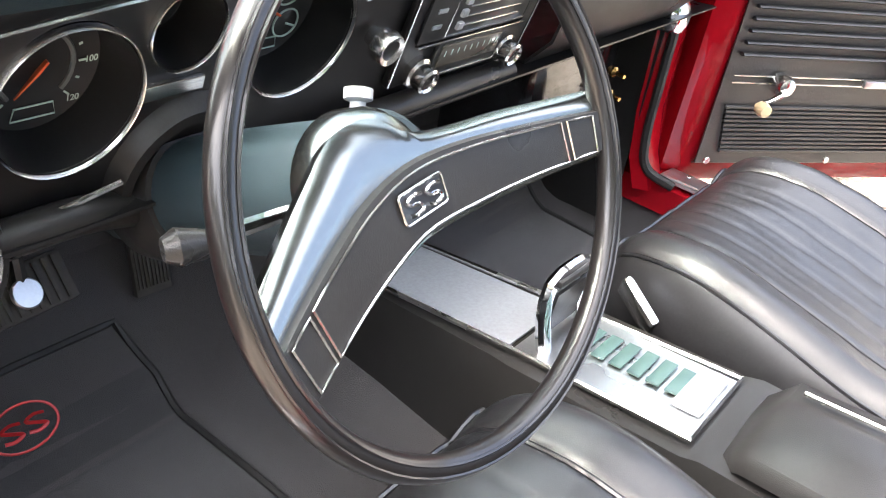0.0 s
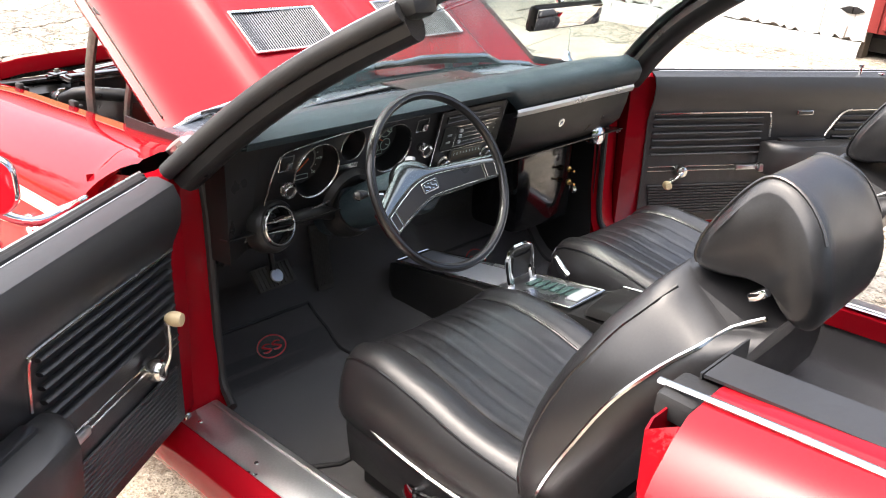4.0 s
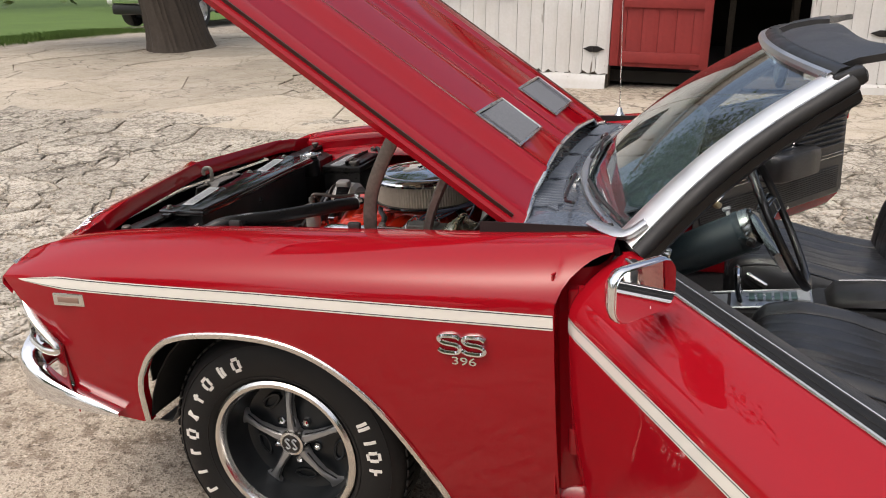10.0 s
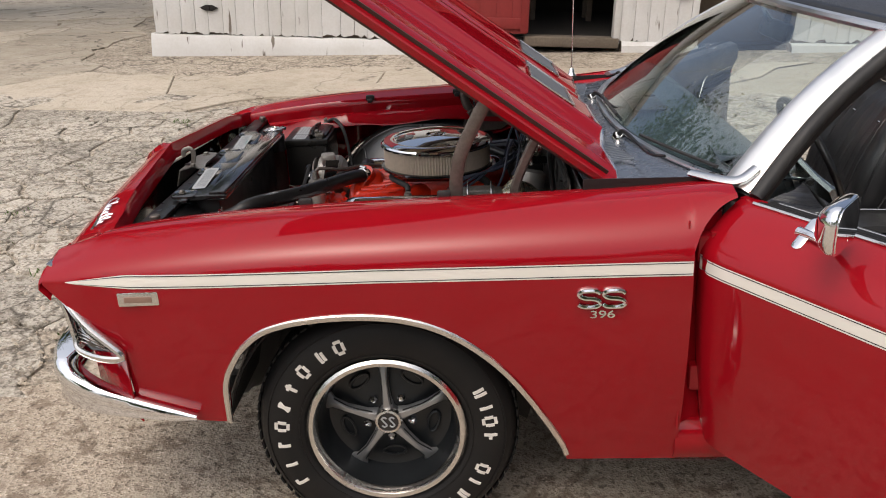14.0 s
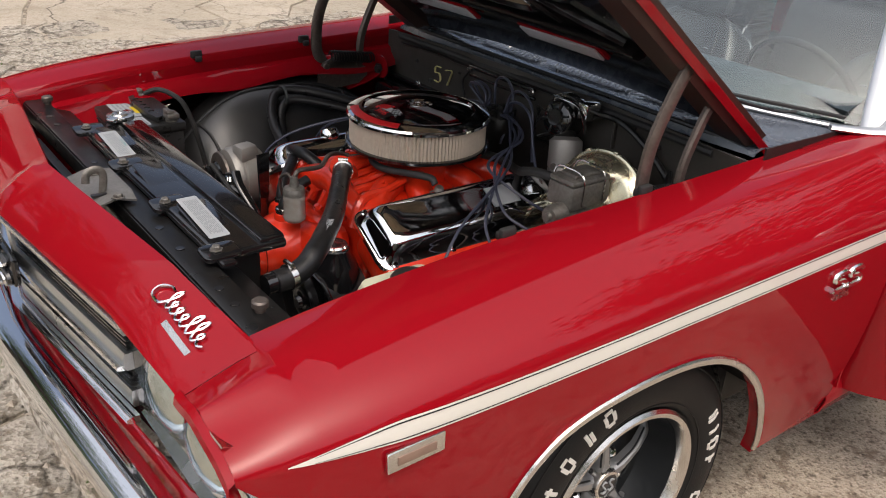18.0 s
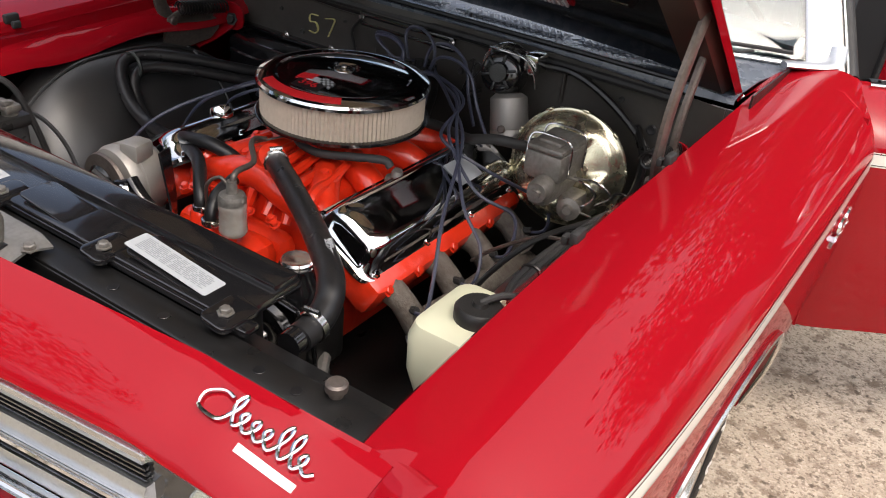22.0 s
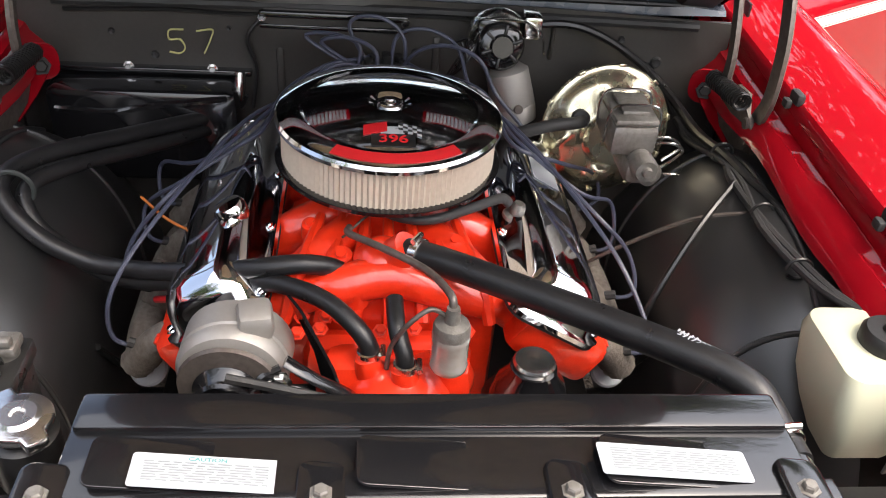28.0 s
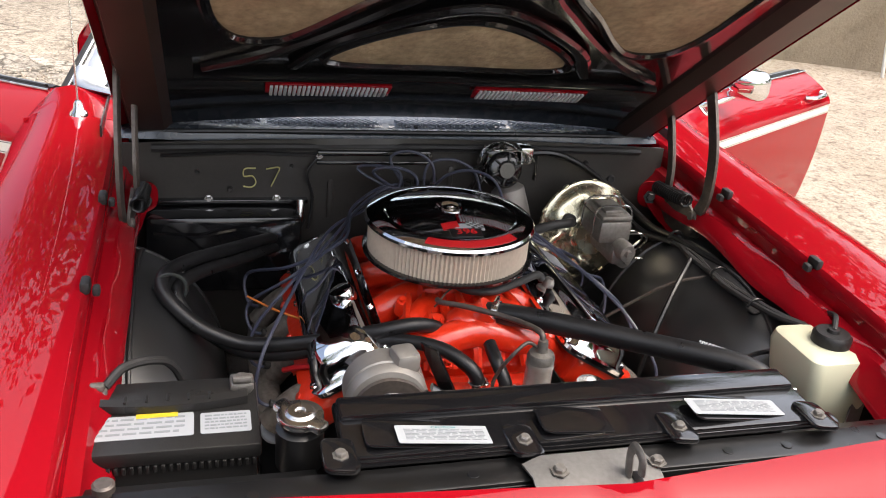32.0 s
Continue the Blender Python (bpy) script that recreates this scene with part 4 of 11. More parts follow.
for s, yy in ((-1, -0.30), (1, 0.28)):
    b = ws_base(yy)
    w = part("wiper", tube([b + V(-0.03, 0, 0.0), b + V(-0.02, -0.06, 0.022), b + V(0.0, -0.30, 0.024), b + V(0.03, -0.36, 0.03)], [0.008, 0.006, 0.004, 0.004], 8), SATIN_BLACK, cowl, "black wiper arm and blade")
    part("wiper_blade", tube([ws_base(yy - 0.08) + V(0.005, 0, 0.018), ws_base(yy - 0.25) + V(0.008, 0, 0.022), ws_base(yy - 0.42) + V(0.008, 0, 0.022)], 0.005, 6), RUBBER, cowl)
    part("wiper_pivot", lathe([(0.018, 0), (0.016, 0.014), (0.010, 0.022), (0, 0.022)], 16, Matrix.Translation(b + V(-0.03, 0, -0.012))), DULL_CHROME, cowl)
# cowl corners, where the fenders meet the screen
for s in (-1, 1):
    rows = []
    for i in range(9):
        x = lerp(0.62, 0.86, i / 8)
        inner_y, topz, _, _ = fender_section(x)
        rows.append([V(x, s * (inner_y - 0.02), topz - 0.03), V(x, s * inner_y, topz - 0.008), V(x, s * (inner_y + 0.06), topz + 0.002), V(x, s * 0.88, topz - 0.002), V(x, s * 0.90, topz - 0.02)])
    if s < 0 or s > 0:
        part("cowl_corner", sheet([r[:3] for r in rows if r[0].x >= 0.60], 0.003), RED, car, "red cowl corner")
# windscreen frame
frame_ws = part("windscreen", sheet([[ws_base(y).lerp(ws_top(y * 0.595 / 0.80), t) + V(-0.018 * math.sin(math.pi * t), 0, 0.018 * math.sin(math.pi * t)) for t in np.linspace(0.02, 0.97, 9)] for y in np.linspace(-0.775, 0.775, 31)], 0.005), GLASS, car, "clear tinted windscreen glass")
frame_ws.visible_shadow = False
PILLAR_BRIGHT = material("satin_pillar_trim", (0.90, 0.90, 0.89), 0.40, 1.0, stain=0.2, stain_scale=9, color2=(0.5, 0.49, 0.47), rough_var=0.05)
for s in (-1, 1):
    # broad bright face looking up and forward, black seal and trim behind it
    axis = (ws_top(s * 0.595) - ws_base(s * 0.80)).normalized()
    face_n = V(-0.475, s * 0.41, 0.78)
    face_n = (face_n - axis * face_n.dot(axis)).normalized()
    side_e = axis.cross(face_n).normalized()
    if side_e.y * s < 0:
        side_e = -side_e
    def on_pillar(t, q, h):
        w = lerp(1.05, 0.85, t)
        return ws_base(s * 0.80).lerp(ws_top(s * 0.595), t) + V(-0.018 * math.sin(math.pi * t), 0, 0.018 * math.sin(math.pi * t)) + side_e * q * w + face_n * h
    ts = np.linspace(-0.02, 1.0, 13)
    part("pillar_moulding", sheet([[on_pillar(t, q, h) for q, h in ((-0.050, -0.006), (-0.042, 0.004), (-0.018, 0.010), (0.014, 0.010), (0.034, 0.006), (0.040, 0.001))] for t in ts], 0.003), PILLAR_BRIGHT, frame_ws, "bright windscreen pillar moulding")
    part("edge_moulding", tube([on_pillar(t, 0.0385, 0.010) for t in ts], 0.0035, 8, smooth=2), DULL_CHROME, frame_ws, "thin bright edge moulding")
    part("pillar_seal", tube([on_pillar(t, 0.052, -0.004) for t in ts], 0.017, 10, smooth=2), RUBBER, frame_ws, "black weatherstrip")
    part("pillar_inner", tube([on_pillar(t, 0.016, -0.034) for t in ts], 0.040, 10, smooth=2, flat=0.8, up=face_n), BLACK_PLASTIC, frame_ws, "black inner pillar")
    part("screen_corner_trim", tube([V(0.76, s * 0.72, 0.926), V(0.82, s * 0.785, 0.925), V(0.855, s * 0.805, 0.93), V(0.89, s * 0.80, 0.955)], [0.016, 0.02, 0.024, 0.022], 8, flat=0.5), ALUMINIUM, frame_ws, "bright corner trim")
part("lower_moulding", tube([ws_base(y) + V(-0.004, 0, 0.002) for y in np.linspace(-0.80, 0.80, 17)], 0.011, 8, smooth=2, flat=0.6), ALUMINIUM, frame_ws, "bright lower screen moulding")
part("header_rail", tube([ws_top(y) + V(0.008, 0, 0.0) for y in np.linspace(-0.60, 0.60, 15)], 0.026, 10, smooth=2, flat=0.8), SATIN_BLACK, frame_ws, "black header rail")
part("header_moulding", tube([ws_top(y) + V(-0.020, 0, -0.002) for y in np.linspace(-0.60, 0.60, 15)], 0.013, 8, smooth=2), ALUMINIUM, frame_ws, "bright header moulding")
for s in (-1, 1):
    p = ws_top(0.60)
    part("header_end_cap", box(V(p.x + 0.015, s * (p.y - 0.005), p.z - 0.004), (0.07, 0.06, 0.04), 0.014, eul(0, -20, 0)), BLACK_PLASTIC, frame_ws)
    rows = []
    for i in range(9):
        y = s * lerp(0.08, 0.56, i / 8)
        c = ws_top(y)
        rows.append([c + V(0.02, 0, 0.018), c + V(0.05, 0, 0.030), c + V(0.11, 0, 0.040), c + V(0.15, 0, 0.040 + 0.006 * math.sin(i))])
    part("sun_visor", sheet(rows, 0.016), VINYL, frame_ws, "black vinyl sun visor folded up")
mir = part("rear_view_mirror", box((1.165, 0.0, 1.165), (0.022, 0.26, 0.058), 0.010, eul(0, 12, 0)), BLACK_PLASTIC, frame_ws, "black rear-view mirror")
part("mirror_glass", box((1.1775, 0.0, 1.163), (0.002, 0.245, 0.046), 0.001, eul(0, 12, 0)), MIRROR, mir)
part("mirror_stalk", tube([(1.15, 0, 1.19), (1.13, 0, 1.22), (1.125, 0, 1.24)], 0.008, 8), CHROME, mir)
# radio aerial
aer = part("aerial", lathe([(0.022, 0), (0.020, 0.012), (0.012, 0.02), (0.010, 0.034), (0.006, 0.04), (0, 0.04)], 16, Matrix.Translation((0.625, 0.79, 0.902))), CHROME, car, "thin chrome aerial")
part("mast", tube([(0.625, 0.79, 0.93), (0.64, 0.792, 1.95)], 0.0022, 6, smooth=1), DULL_CHROME, aer)

# ---- wheels ----
WHEEL_Y = 0.80
WHITE_RUBBER = material("white_rubber", (0.72, 0.70, 0.66), 0.7, stain=0.3, stain_scale=40, color2=(0.5, 0.47, 0.42))
SPOKE_GREY = material("argent_spoke", (0.34, 0.35, 0.36), 0.35, 0.7, stain=0.3, stain_scale=20, color2=(0.2, 0.2, 0.2))
TYRE = material("black_sidewall", (0.009, 0.009, 0.0095), 0.55, spec=0.25, stain=0.4, stain_scale=9, color2=(0.018, 0.017, 0.016), bump=0.3, bump_scale=500)
GUNMETAL = material("wheel_dark_paint", (0.022, 0.025, 0.028), 0.3, 0.4, stain=0.3, stain_scale=15)
def wheel(x, s, front=True):
    m = Matrix.Translation((x, s * WHEEL_Y, 0.325)) @ pose(0, 0, 0, 90 if s < 0 else -90, 0, 0)
    w = part("wheel", lathe([(0.199, 0.074), (0.204, 0.086), (0.203, 0.096), (0.196, 0.102), (0.186, 0.100), (0.180, 0.090), (0.177, 0.076)], 64, m), DULL_CHROME, car, "five-spoke sports wheel with bright trim ring")
    part("rim_well", lathe([(0.177, 0.078), (0.172, 0.050), (0.167, 0.012), (0.160, 0.0), (0.150, -0.03), (0.10, -0.04), (0.0, -0.042)], 48, m), GUNMETAL, w)
    bm = bmesh.new()
    prof = [(0.199, 0.070), (0.203, 0.088), (0.212, 0.098), (0.232, 0.106), (0.262, 0.108), (0.290, 0.102), (0.312, 0.088), (0.325, 0.066), (0.3315, 0.045), (0.333, 0.0), (0.3315, -0.05), (0.322, -0.08), (0.29, -0.104), (0.24, -0.11), (0.20, -0.09)]
    ty = part("tyre", add_lathe(bm, prof, 72, m), TYRE, w, "black tyre with raised white lettering")
    for r, z in ((0.219, 0.1015), (0.300, 0.0975)):
        part("sidewall_ring", tube([m @ V(r * math.cos(a), r * math.sin(a), z) for a in np.linspace(0, 2 * math.pi, 72, endpoint=False)], 0.0018, 5, True, 1), TYRE, w)
    for k in range(72):
        a = 2 * math.pi * k / 72
        part("tread_block", box(m @ V(0.3315 * math.cos(a), 0.3315 * math.sin(a), 0.045 - 0.0 * k), (0.006, 0.020, 0.045), 0.002, m.to_3x3() @ Matrix.Rotation(a, 3, "Z")), TYRE, w) if front and x == 0 and s < 0 else None
    # five spokes, each a raised bar between dark pockets
    for k in range(5):
        a = radians(90 + 72 * k + (0 if s < 0 else 36) + 3)
        rot = Matrix.Rotation(a, 4, "Z")
        rings = []
        for r, hw, z, d in ((0.03, 0.017, 0.034, 0.020), (0.06, 0.011, 0.036, 0.018), (0.11, 0.0085, 0.030, 0.016), (0.148, 0.012, 0.018, 0.014), (0.168, 0.030, 0.006, 0.01)):
            rings.append([m @ rot @ V(r, q * hw, z + zz * d) for q, zz in ((-1, -0.8), (-0.95, 0.15), (-0.55, 0.5), (0.55, 0.5), (0.95, 0.15), (1, -0.8))])
        part("spoke", loft(rings), SPOKE_GREY, w, "bright spoke")
        for q in (-1, 1):
            part("spoke_edge", tube([m @ rot @ V(r, q * hw, z) for r, hw, z in ((0.045, 0.012, 0.040), (0.10, 0.0085, 0.034), (0.15, 0.013, 0.018))], 0.0022, 6), GUNMETAL, w)
        rot2 = Matrix.Rotation(a + radians(36), 4, "Z")
        part("lug_nut", lathe([(0.012, 0), (0.012, 0.012), (0.009, 0.016), (0.005, 0.02), (0, 0.022)], 6, m @ rot2 @ Matrix.Translation((0.062, 0, 0.012))), CHROME, w, smooth=0)
        part("vent_rim", tube([m @ rot2 @ V(0.118 + 0.014 * math.cos(b), 0.030 * math.sin(b), 0.002) for b in np.linspace(0, 2 * math.pi, 16, endpoint=False)], 0.004, 6, True, 1), GUNMETAL, w)
        part("wheel_slot", sheet([[m @ rot2 @ V(0.118 + q * 0.013 * math.cos(b), q * 0.029 * math.sin(b), -0.028) for q in (0.3, 1.0)] for b in np.linspace(0, 2 * math.pi, 13)]), BLACK_LINE, w)
    part("dished_face", lathe([(0.165, 0.002), (0.14, -0.006), (0.11, -0.002), (0.075, 0.012), (0.05, 0.016), (0.0, 0.016)], 48, m), GUNMETAL, w, "dark wheel centre")
    cp = part("centre_cap", lathe([(0.036, 0.02), (0.036, 0.046), (0.033, 0.052), (0.027, 0.054), (0.026, 0.050), (0, 0.050)], 32, m), DULL_CHROME, w, "bright centre cap with black face")
    part("cap_face", lathe([(0, 0.0515), (0.026, 0.0515)], 28, m), BLACK_LINE, w)
    for k in (-1, 1):
        part("cap_curve", tube([m @ V(0.010 * k + a, b, 0.054) for a, b in ((0.006, 0.010), (0.0, 0.014), (-0.006, 0.009), (0.0, 0.0), (0.006, -0.009), (0.0, -0.014), (-0.006, -0.010))], 0.0024, 6, smooth=4), LABEL_WHITE, w)
    # raised white marks round the sidewall, shaped bars the size of the lettering
    def glyph(deg, strokes):
        a = radians(deg)
        for (x0, y0), (x1, y1) in strokes:
            def P(px, py):
                b = a - px * 0.030 / 0.262
                r = 0.262 + py * 0.036
                return m @ V(r * math.cos(b), r * math.sin(b), interp(r, [0.232, 0.262, 0.290], [0.1068, 0.1088, 0.103]))
            part("sidewall_mark", tube([P(x0, y0), P((x0 + x1) / 2, (y0 + y1) / 2), P(x1, y1)], 0.0048, 6, smooth=1, flat=0.3, up=m.to_3x3() @ V(0, 0, 1)), WHITE_RUBBER, w)
    bar, dash, ring_ = [((0, -0.45), (0, 0.45))], [((-0.3, 0.0), (0.3, 0.0))], [((-0.35, -0.3), (-0.35, 0.3)), ((-0.3, 0.42), (0.3, 0.42)), ((0.35, 0.3), (0.35, -0.3)), ((0.3, -0.42), (-0.3, -0.42))]
    forms = (bar + [((0, 0.4), (0.4, 0.4))], bar, bar + [((0, 0.3), (0.35, 0.3))], ring_, bar + [((-0.3, -0.4), (0.3, 0.4))], bar + [((-0.3, 0.2), (0.3, 0.2))], ring_, bar + [((0.35, -0.4), (0.35, 0.3))], ring_)
    if s < 0:
        for k in range(9):
            glyph(212 - 12.5 * k, forms[k])
        for k in range(4):
            glyph(24 - 8.5 * k, (bar + [((-0.4, -0.4), (-0.4, 0.4))], bar, ring_, bar + [((0, 0), (0.4, 0))])[k])
        for k in range(4):
            glyph(-24 - 9.5 * k, (ring_, bar, bar + [((0.35, -0.4), (0.35, 0.4))], bar)[k])
    return w
wheels = [wheel(0, -1), wheel(0, 1), wheel(2.845, -1, False), wheel(2.845, 1, False)]
# dark wheel arch liners and axle under the front
for s in (-1, 1):
    part("arch_liner", sheet([[V(0.03 + 0.42 * math.cos(a), s * y, 0.33 + 0.40 * math.sin(a)) for y in (0.63, 0.70, 0.80, 0.905)] for a in np.radians(np.linspace(12, 172, 17))], 0.004), TYRE, car, "black wheel arch liner")
for s in (-1, 1):
    part("wheel_house_wall", sheet([[V(0.03 + r * math.cos(a), s * 0.60, 0.33 + r * math.sin(a)) for r in (0.02, 0.2, 0.372)] for a in np.radians(np.linspace(-25, 205, 17))], 0.004), TYRE, car, "black wheel house wall")
part("axle_beam", tube([(0, -0.75, 0.30), (0.02, -0.4, 0.27), (0.02, 0.4, 0.27), (0, 0.75, 0.30)], 0.04, 10), SATIN_BLACK, car, "black suspension arms")

# ---- doors ----
DOOR_ANGLE = {-1: 57.5, 1: 55.5}
def door(s):
    a = radians(DOOR_ANGLE[s])
    du, dv = V(math.cos(a), s * math.sin(a), 0), V(-math.sin(a), s * math.cos(a), 0)
    O = V(0.765, s * 0.930, 0)
    def D(u, v, z):
        return O + du * u + dv * v + V(0, 0, z)
    L = 1.15
    def belt(u):
        return 0.898 - 0.012 * (u / L)
    def outer(u, z, lift=0.0):
        cz = 0.792
        if z >= cz:
            t = (z - cz) / (belt(u) - cz)
            v = 0.030 - 0.020 * t - 0.105 * t ** 1.9
        else:
            t = (cz - z) / 0.55
            v = 0.030 + 0.004 * math.sin(min(t, 1) * math.pi) - 0.06 * t ** 2
        v -= 0.010 * max(0, (0.05 - u) / 0.05) ** 2
        return D(u, v + lift, z)
    def low(u):
        return 0.300
    us = [-0.034, -0.022, -0.010, 0.0, 0.01, 0.03, 0.06] + list(np.linspace(0.12, L - 0.05, 14)) + [L - 0.02, L]
    rows = []
    for u in us:
        b, l = belt(u), low(u)
        row = [D(u, -0.150, b - 0.012), D(u, -0.140, b + 0.0), D(u, -0.115, b + 0.001)]
        row += [outer(u, lerp(b, 0.792, (k / 7) ** 0.75)) for k in range(8)]
        row += [outer(u, lerp(0.792, l, k / 8)) for k in range(1, 9)]
        row += [D(u, -0.085, l + 0.006), D(u, -0.140, l + 0.07), D(u, -0.146, 0.6)]
        rows.append(row)
    d = part("door", loft(rows), RED, car, "open red door with black trim inside")
    sk = lambda u, z, l: outer(u, z, l)
    zc = lambda u: 0.776 - 0.004 * u
    strip(sk, -0.022, L - 0.004, 28, lambda u: zc(u) - 0.017, lambda u: zc(u) + 0.017, 0.0012, WHITE_STRIPE, "side_stripe", d, "white painted stripe")
    for o in (-0.0135, 0.0125):
        strip(sk, -0.022, L - 0.004, 28, lambda u: zc(u) + o, lambda u: zc(u) + o + 0.002, 0.0018, BLACK_LINE, "pinstripe", d, "thin black line")
    part("belt_moulding", tube([D(u, -0.100, belt(u) + 0.004) for u in np.linspace(0.02, L, 12)], 0.004, 8, smooth=2), DULL_CHROME, d, "bright belt moulding")
    part("slot_edge_line", tube([D(u, -0.137, belt(u) + 0.0055) for u in np.linspace(0.06, L - 0.02, 12)], 0.0018, 6, smooth=2), DULL_CHROME, d)
    part("outer_slot_seal", tube([D(u, -0.110, belt(u) + 0.0035) for u in np.linspace(0.03, L - 0.005, 12)], 0.0075, 8, smooth=2, flat=0.6), TYRE, d)
    part("window_slot_seal", tube([D(u, -0.122, belt(u) + 0.004) for u in np.linspace(0.05, L - 0.02, 12)], 0.011, 8, smooth=2, flat=0.6), TYRE, d, "black rubber window seal")
    # inner trim panel
    rows = []
    for u in np.linspace(0.035, L - 0.01, 20):
        b = belt(u)
        rows.append([D(u, -0.128, b + 0.004), D(u, -0.145, b + 0.006), D(u, -0.175, b - 0.006), D(u, -0.188, b - 0.035), D(u, -0.184, b - 0.08), D(u, -0.166, b - 0.12), D(u, -0.156, 0.74), D(u, -0.156, 0.55), D(u, -0.156, 0.385), D(u, -0.145, 0.378)])
    tp = part("trim_panel", sheet(rows, 0.004), VINYL, d, "black moulded vinyl door panel")
    F = -0.1605
    prof_ = ((-0.145, 0.006), (-0.175, -0.006), (-0.188, -0.035), (-0.184, -0.08), (-0.166, -0.12))
    end = [(v, belt(L) + z) for v, z in prof_] + [(-0.156, 0.74), (-0.156, 0.55), (-0.156, 0.385)]
    part("trim_end_cap", sheet([[D(L - 0.006, lerp(-0.120, v, k), z) for k in (0, 0.5, 1)] for v, z in end], 0.004), VINYL, tp)
    part("door_reflector", box(D(L + 0.002, -0.140, 0.772), (0.008, 0.036, 0.085), 0.003, Matrix((du, dv, V(0, 0, 1))).transposed()), RED_PRINT, d, "small red door-edge reflector")
    def chrome_line(pts, r=0.0035, name="bright_line"):
        part(name, tube([D(u, F - 0.0045 - max(0.0, z - 0.755) * 0.18, z) for u, z in pts], r, 6, smooth=3), DULL_CHROME, d)
    chrome_line([(0.05, 0.766), (0.20, 0.768), (0.455, 0.768), (0.475, 0.760), (0.482, 0.74), (0.488, 0.68)], name="upper_moulding")
    chrome_line([(L - 0.03, 0.772), (0.82, 0.770), (0.765, 0.765), (0.735, 0.735), (0.70, 0.68)], name="upper_moulding")
    for z in (0.585, 0.570):
        chrome_line([(0.05, z), (0.30, z), (0.46, z)], 0.0022)
        chrome_line([(0.80, z), (0.95, z), (L - 0.03, z)], 0.0022)
    for k in range(6):
        z = 0.748 - 0.024 * k
        part("pressed_pleat", tube([D(0.055, F - 0.001, z), D(0.25, F - 0.002, z), D(0.455, F - 0.001, z)], 0.008, 8, smooth=3, flat=0.5), VINYL, d)
        part("pressed_pleat", tube([D(0.725 - 0.005 * k + 0.02, F - 0.001, z), D(0.9, F - 0.002, z), D(L - 0.03, F - 0.001, z)], 0.008, 8, smooth=3, flat=0.5), VINYL, d)
    for k in range(11):
        z = 0.515 - 0.010 * k
        part("lower_rib", tube([D(0.06 + 0.002 * k, F, z), D(L - 0.05, F, z)], 0.0042, 6, smooth=1), VINYL, d)
    for u in (0.05, 0.36, 0.68, L - 0.05):
        part("trim_screw", disc(D(u, -0.169, 0.398), -dv, 0.008, 0.005, 12), DULL_CHROME, d)
    bd = part("badge_plate", box(D(0.608, F - 0.004, 0.762), (0.062, 0.006, 0.017), 0.002, Matrix((du, dv, V(0, 0, 1))).transposed()), DULL_CHROME, d, "small bright badge plate")
    part("badge_face", box(D(0.608, F - 0.0075, 0.762), (0.055, 0.002, 0.011), 0.0005, Matrix((du, dv, V(0, 0, 1))).transposed()), BLACK_LINE, bd)
    # armrest
    rings = []
    for u, top, bot, dep in ((0.46, 0.652, 0.60, 0.012), (0.47, 0.655, 0.575, 0.05), (0.50, 0.657, 0.565, 0.075), (0.58, 0.657, 0.56, 0.08), (0.70, 0.657, 0.56, 0.08), (0.79, 0.655, 0.56, 0.075), (0.815, 0.65, 0.57, 0.05), (0.82, 0.64, 0.59, 0.012)):
        top, bot, dep = top + 0.010, bot - 0.018, dep * 1.15
        rings.append([D(u, F, top), D(u, F - dep * 0.6, top + 0.006), D(u, F - dep * 0.92, top - 0.004), D(u, F - dep, top - 0.025), D(u, F - dep * 0.95, bot + 0.012), D(u, F - dep * 0.7, bot), D(u, F, bot)])
    arm = part("armrest", loft(rings), VINYL, d, "black padded armrest", smooth=50)
    # black block stands for the shaded gap between armrest and panel
    part("pull_recess", box(D(0.60, F - 0.020, 0.673), (0.17, 0.030, 0.012), 0.004, Matrix((du, dv, V(0, 0, 1))).transposed()), BLACK_LINE, arm)
    part("inner_handle", add_box(box(D(0.415, F - 0.012, 0.578), (0.085, 0.010, 0.018), 0.004, Matrix((du, dv, V(0, 0, 1))).transposed()), D(0.465, F - 0.02, 0.578), (0.03, 0.03, 0.03), 0.008, Matrix((du, dv, V(0, 0, 1))).transposed()), ALUMINIUM, d, "bright inner door handle")
    # window winder
    c = D(0.165, F - 0.03, 0.572)
    wn_ = part("window_crank", lathe([(0.022, -0.03), (0.022, -0.006), (0.018, 0.004), (0.010, 0.008), (0, 0.008)], 20, axis_to(c, -dv)), DULL_CHROME, d, "chrome window crank with ivory knob")
    tip = (D(0.105, F - 0.05, 0.535) if s > 0 else D(0.145, F - 0.05, 0.672))
    part("crank_arm", tube([c, c.lerp(tip, 0.35) - dv * 0.006, tip + dv * 0.012], [0.009, 0.007, 0.008], 8, flat=0.6), DULL_CHROME, wn_)
    part("crank_knob", lathe([(0.007, -0.014), (0.013, -0.006), (0.015, 0.006), (0.012, 0.018), (0, 0.02)], 16, axis_to(tip, -dv)), CREAM, wn_, "ivory knob")
    part("lock_knob", lathe([(0.006, 0), (0.005, 0.02), (0.011, 0.024), (0.011, 0.03), (0, 0.032)], 14, Matrix.Translation(D(0.80, -0.152, belt(0.8) + 0.002))), CHROME, d, "chrome lock knob")
    part("knob_bezel", disc(D(0.88, -0.155, belt(0.88) + 0.001), (0, 0, 1), 0.012, 0.004, 16), CHROME, d)
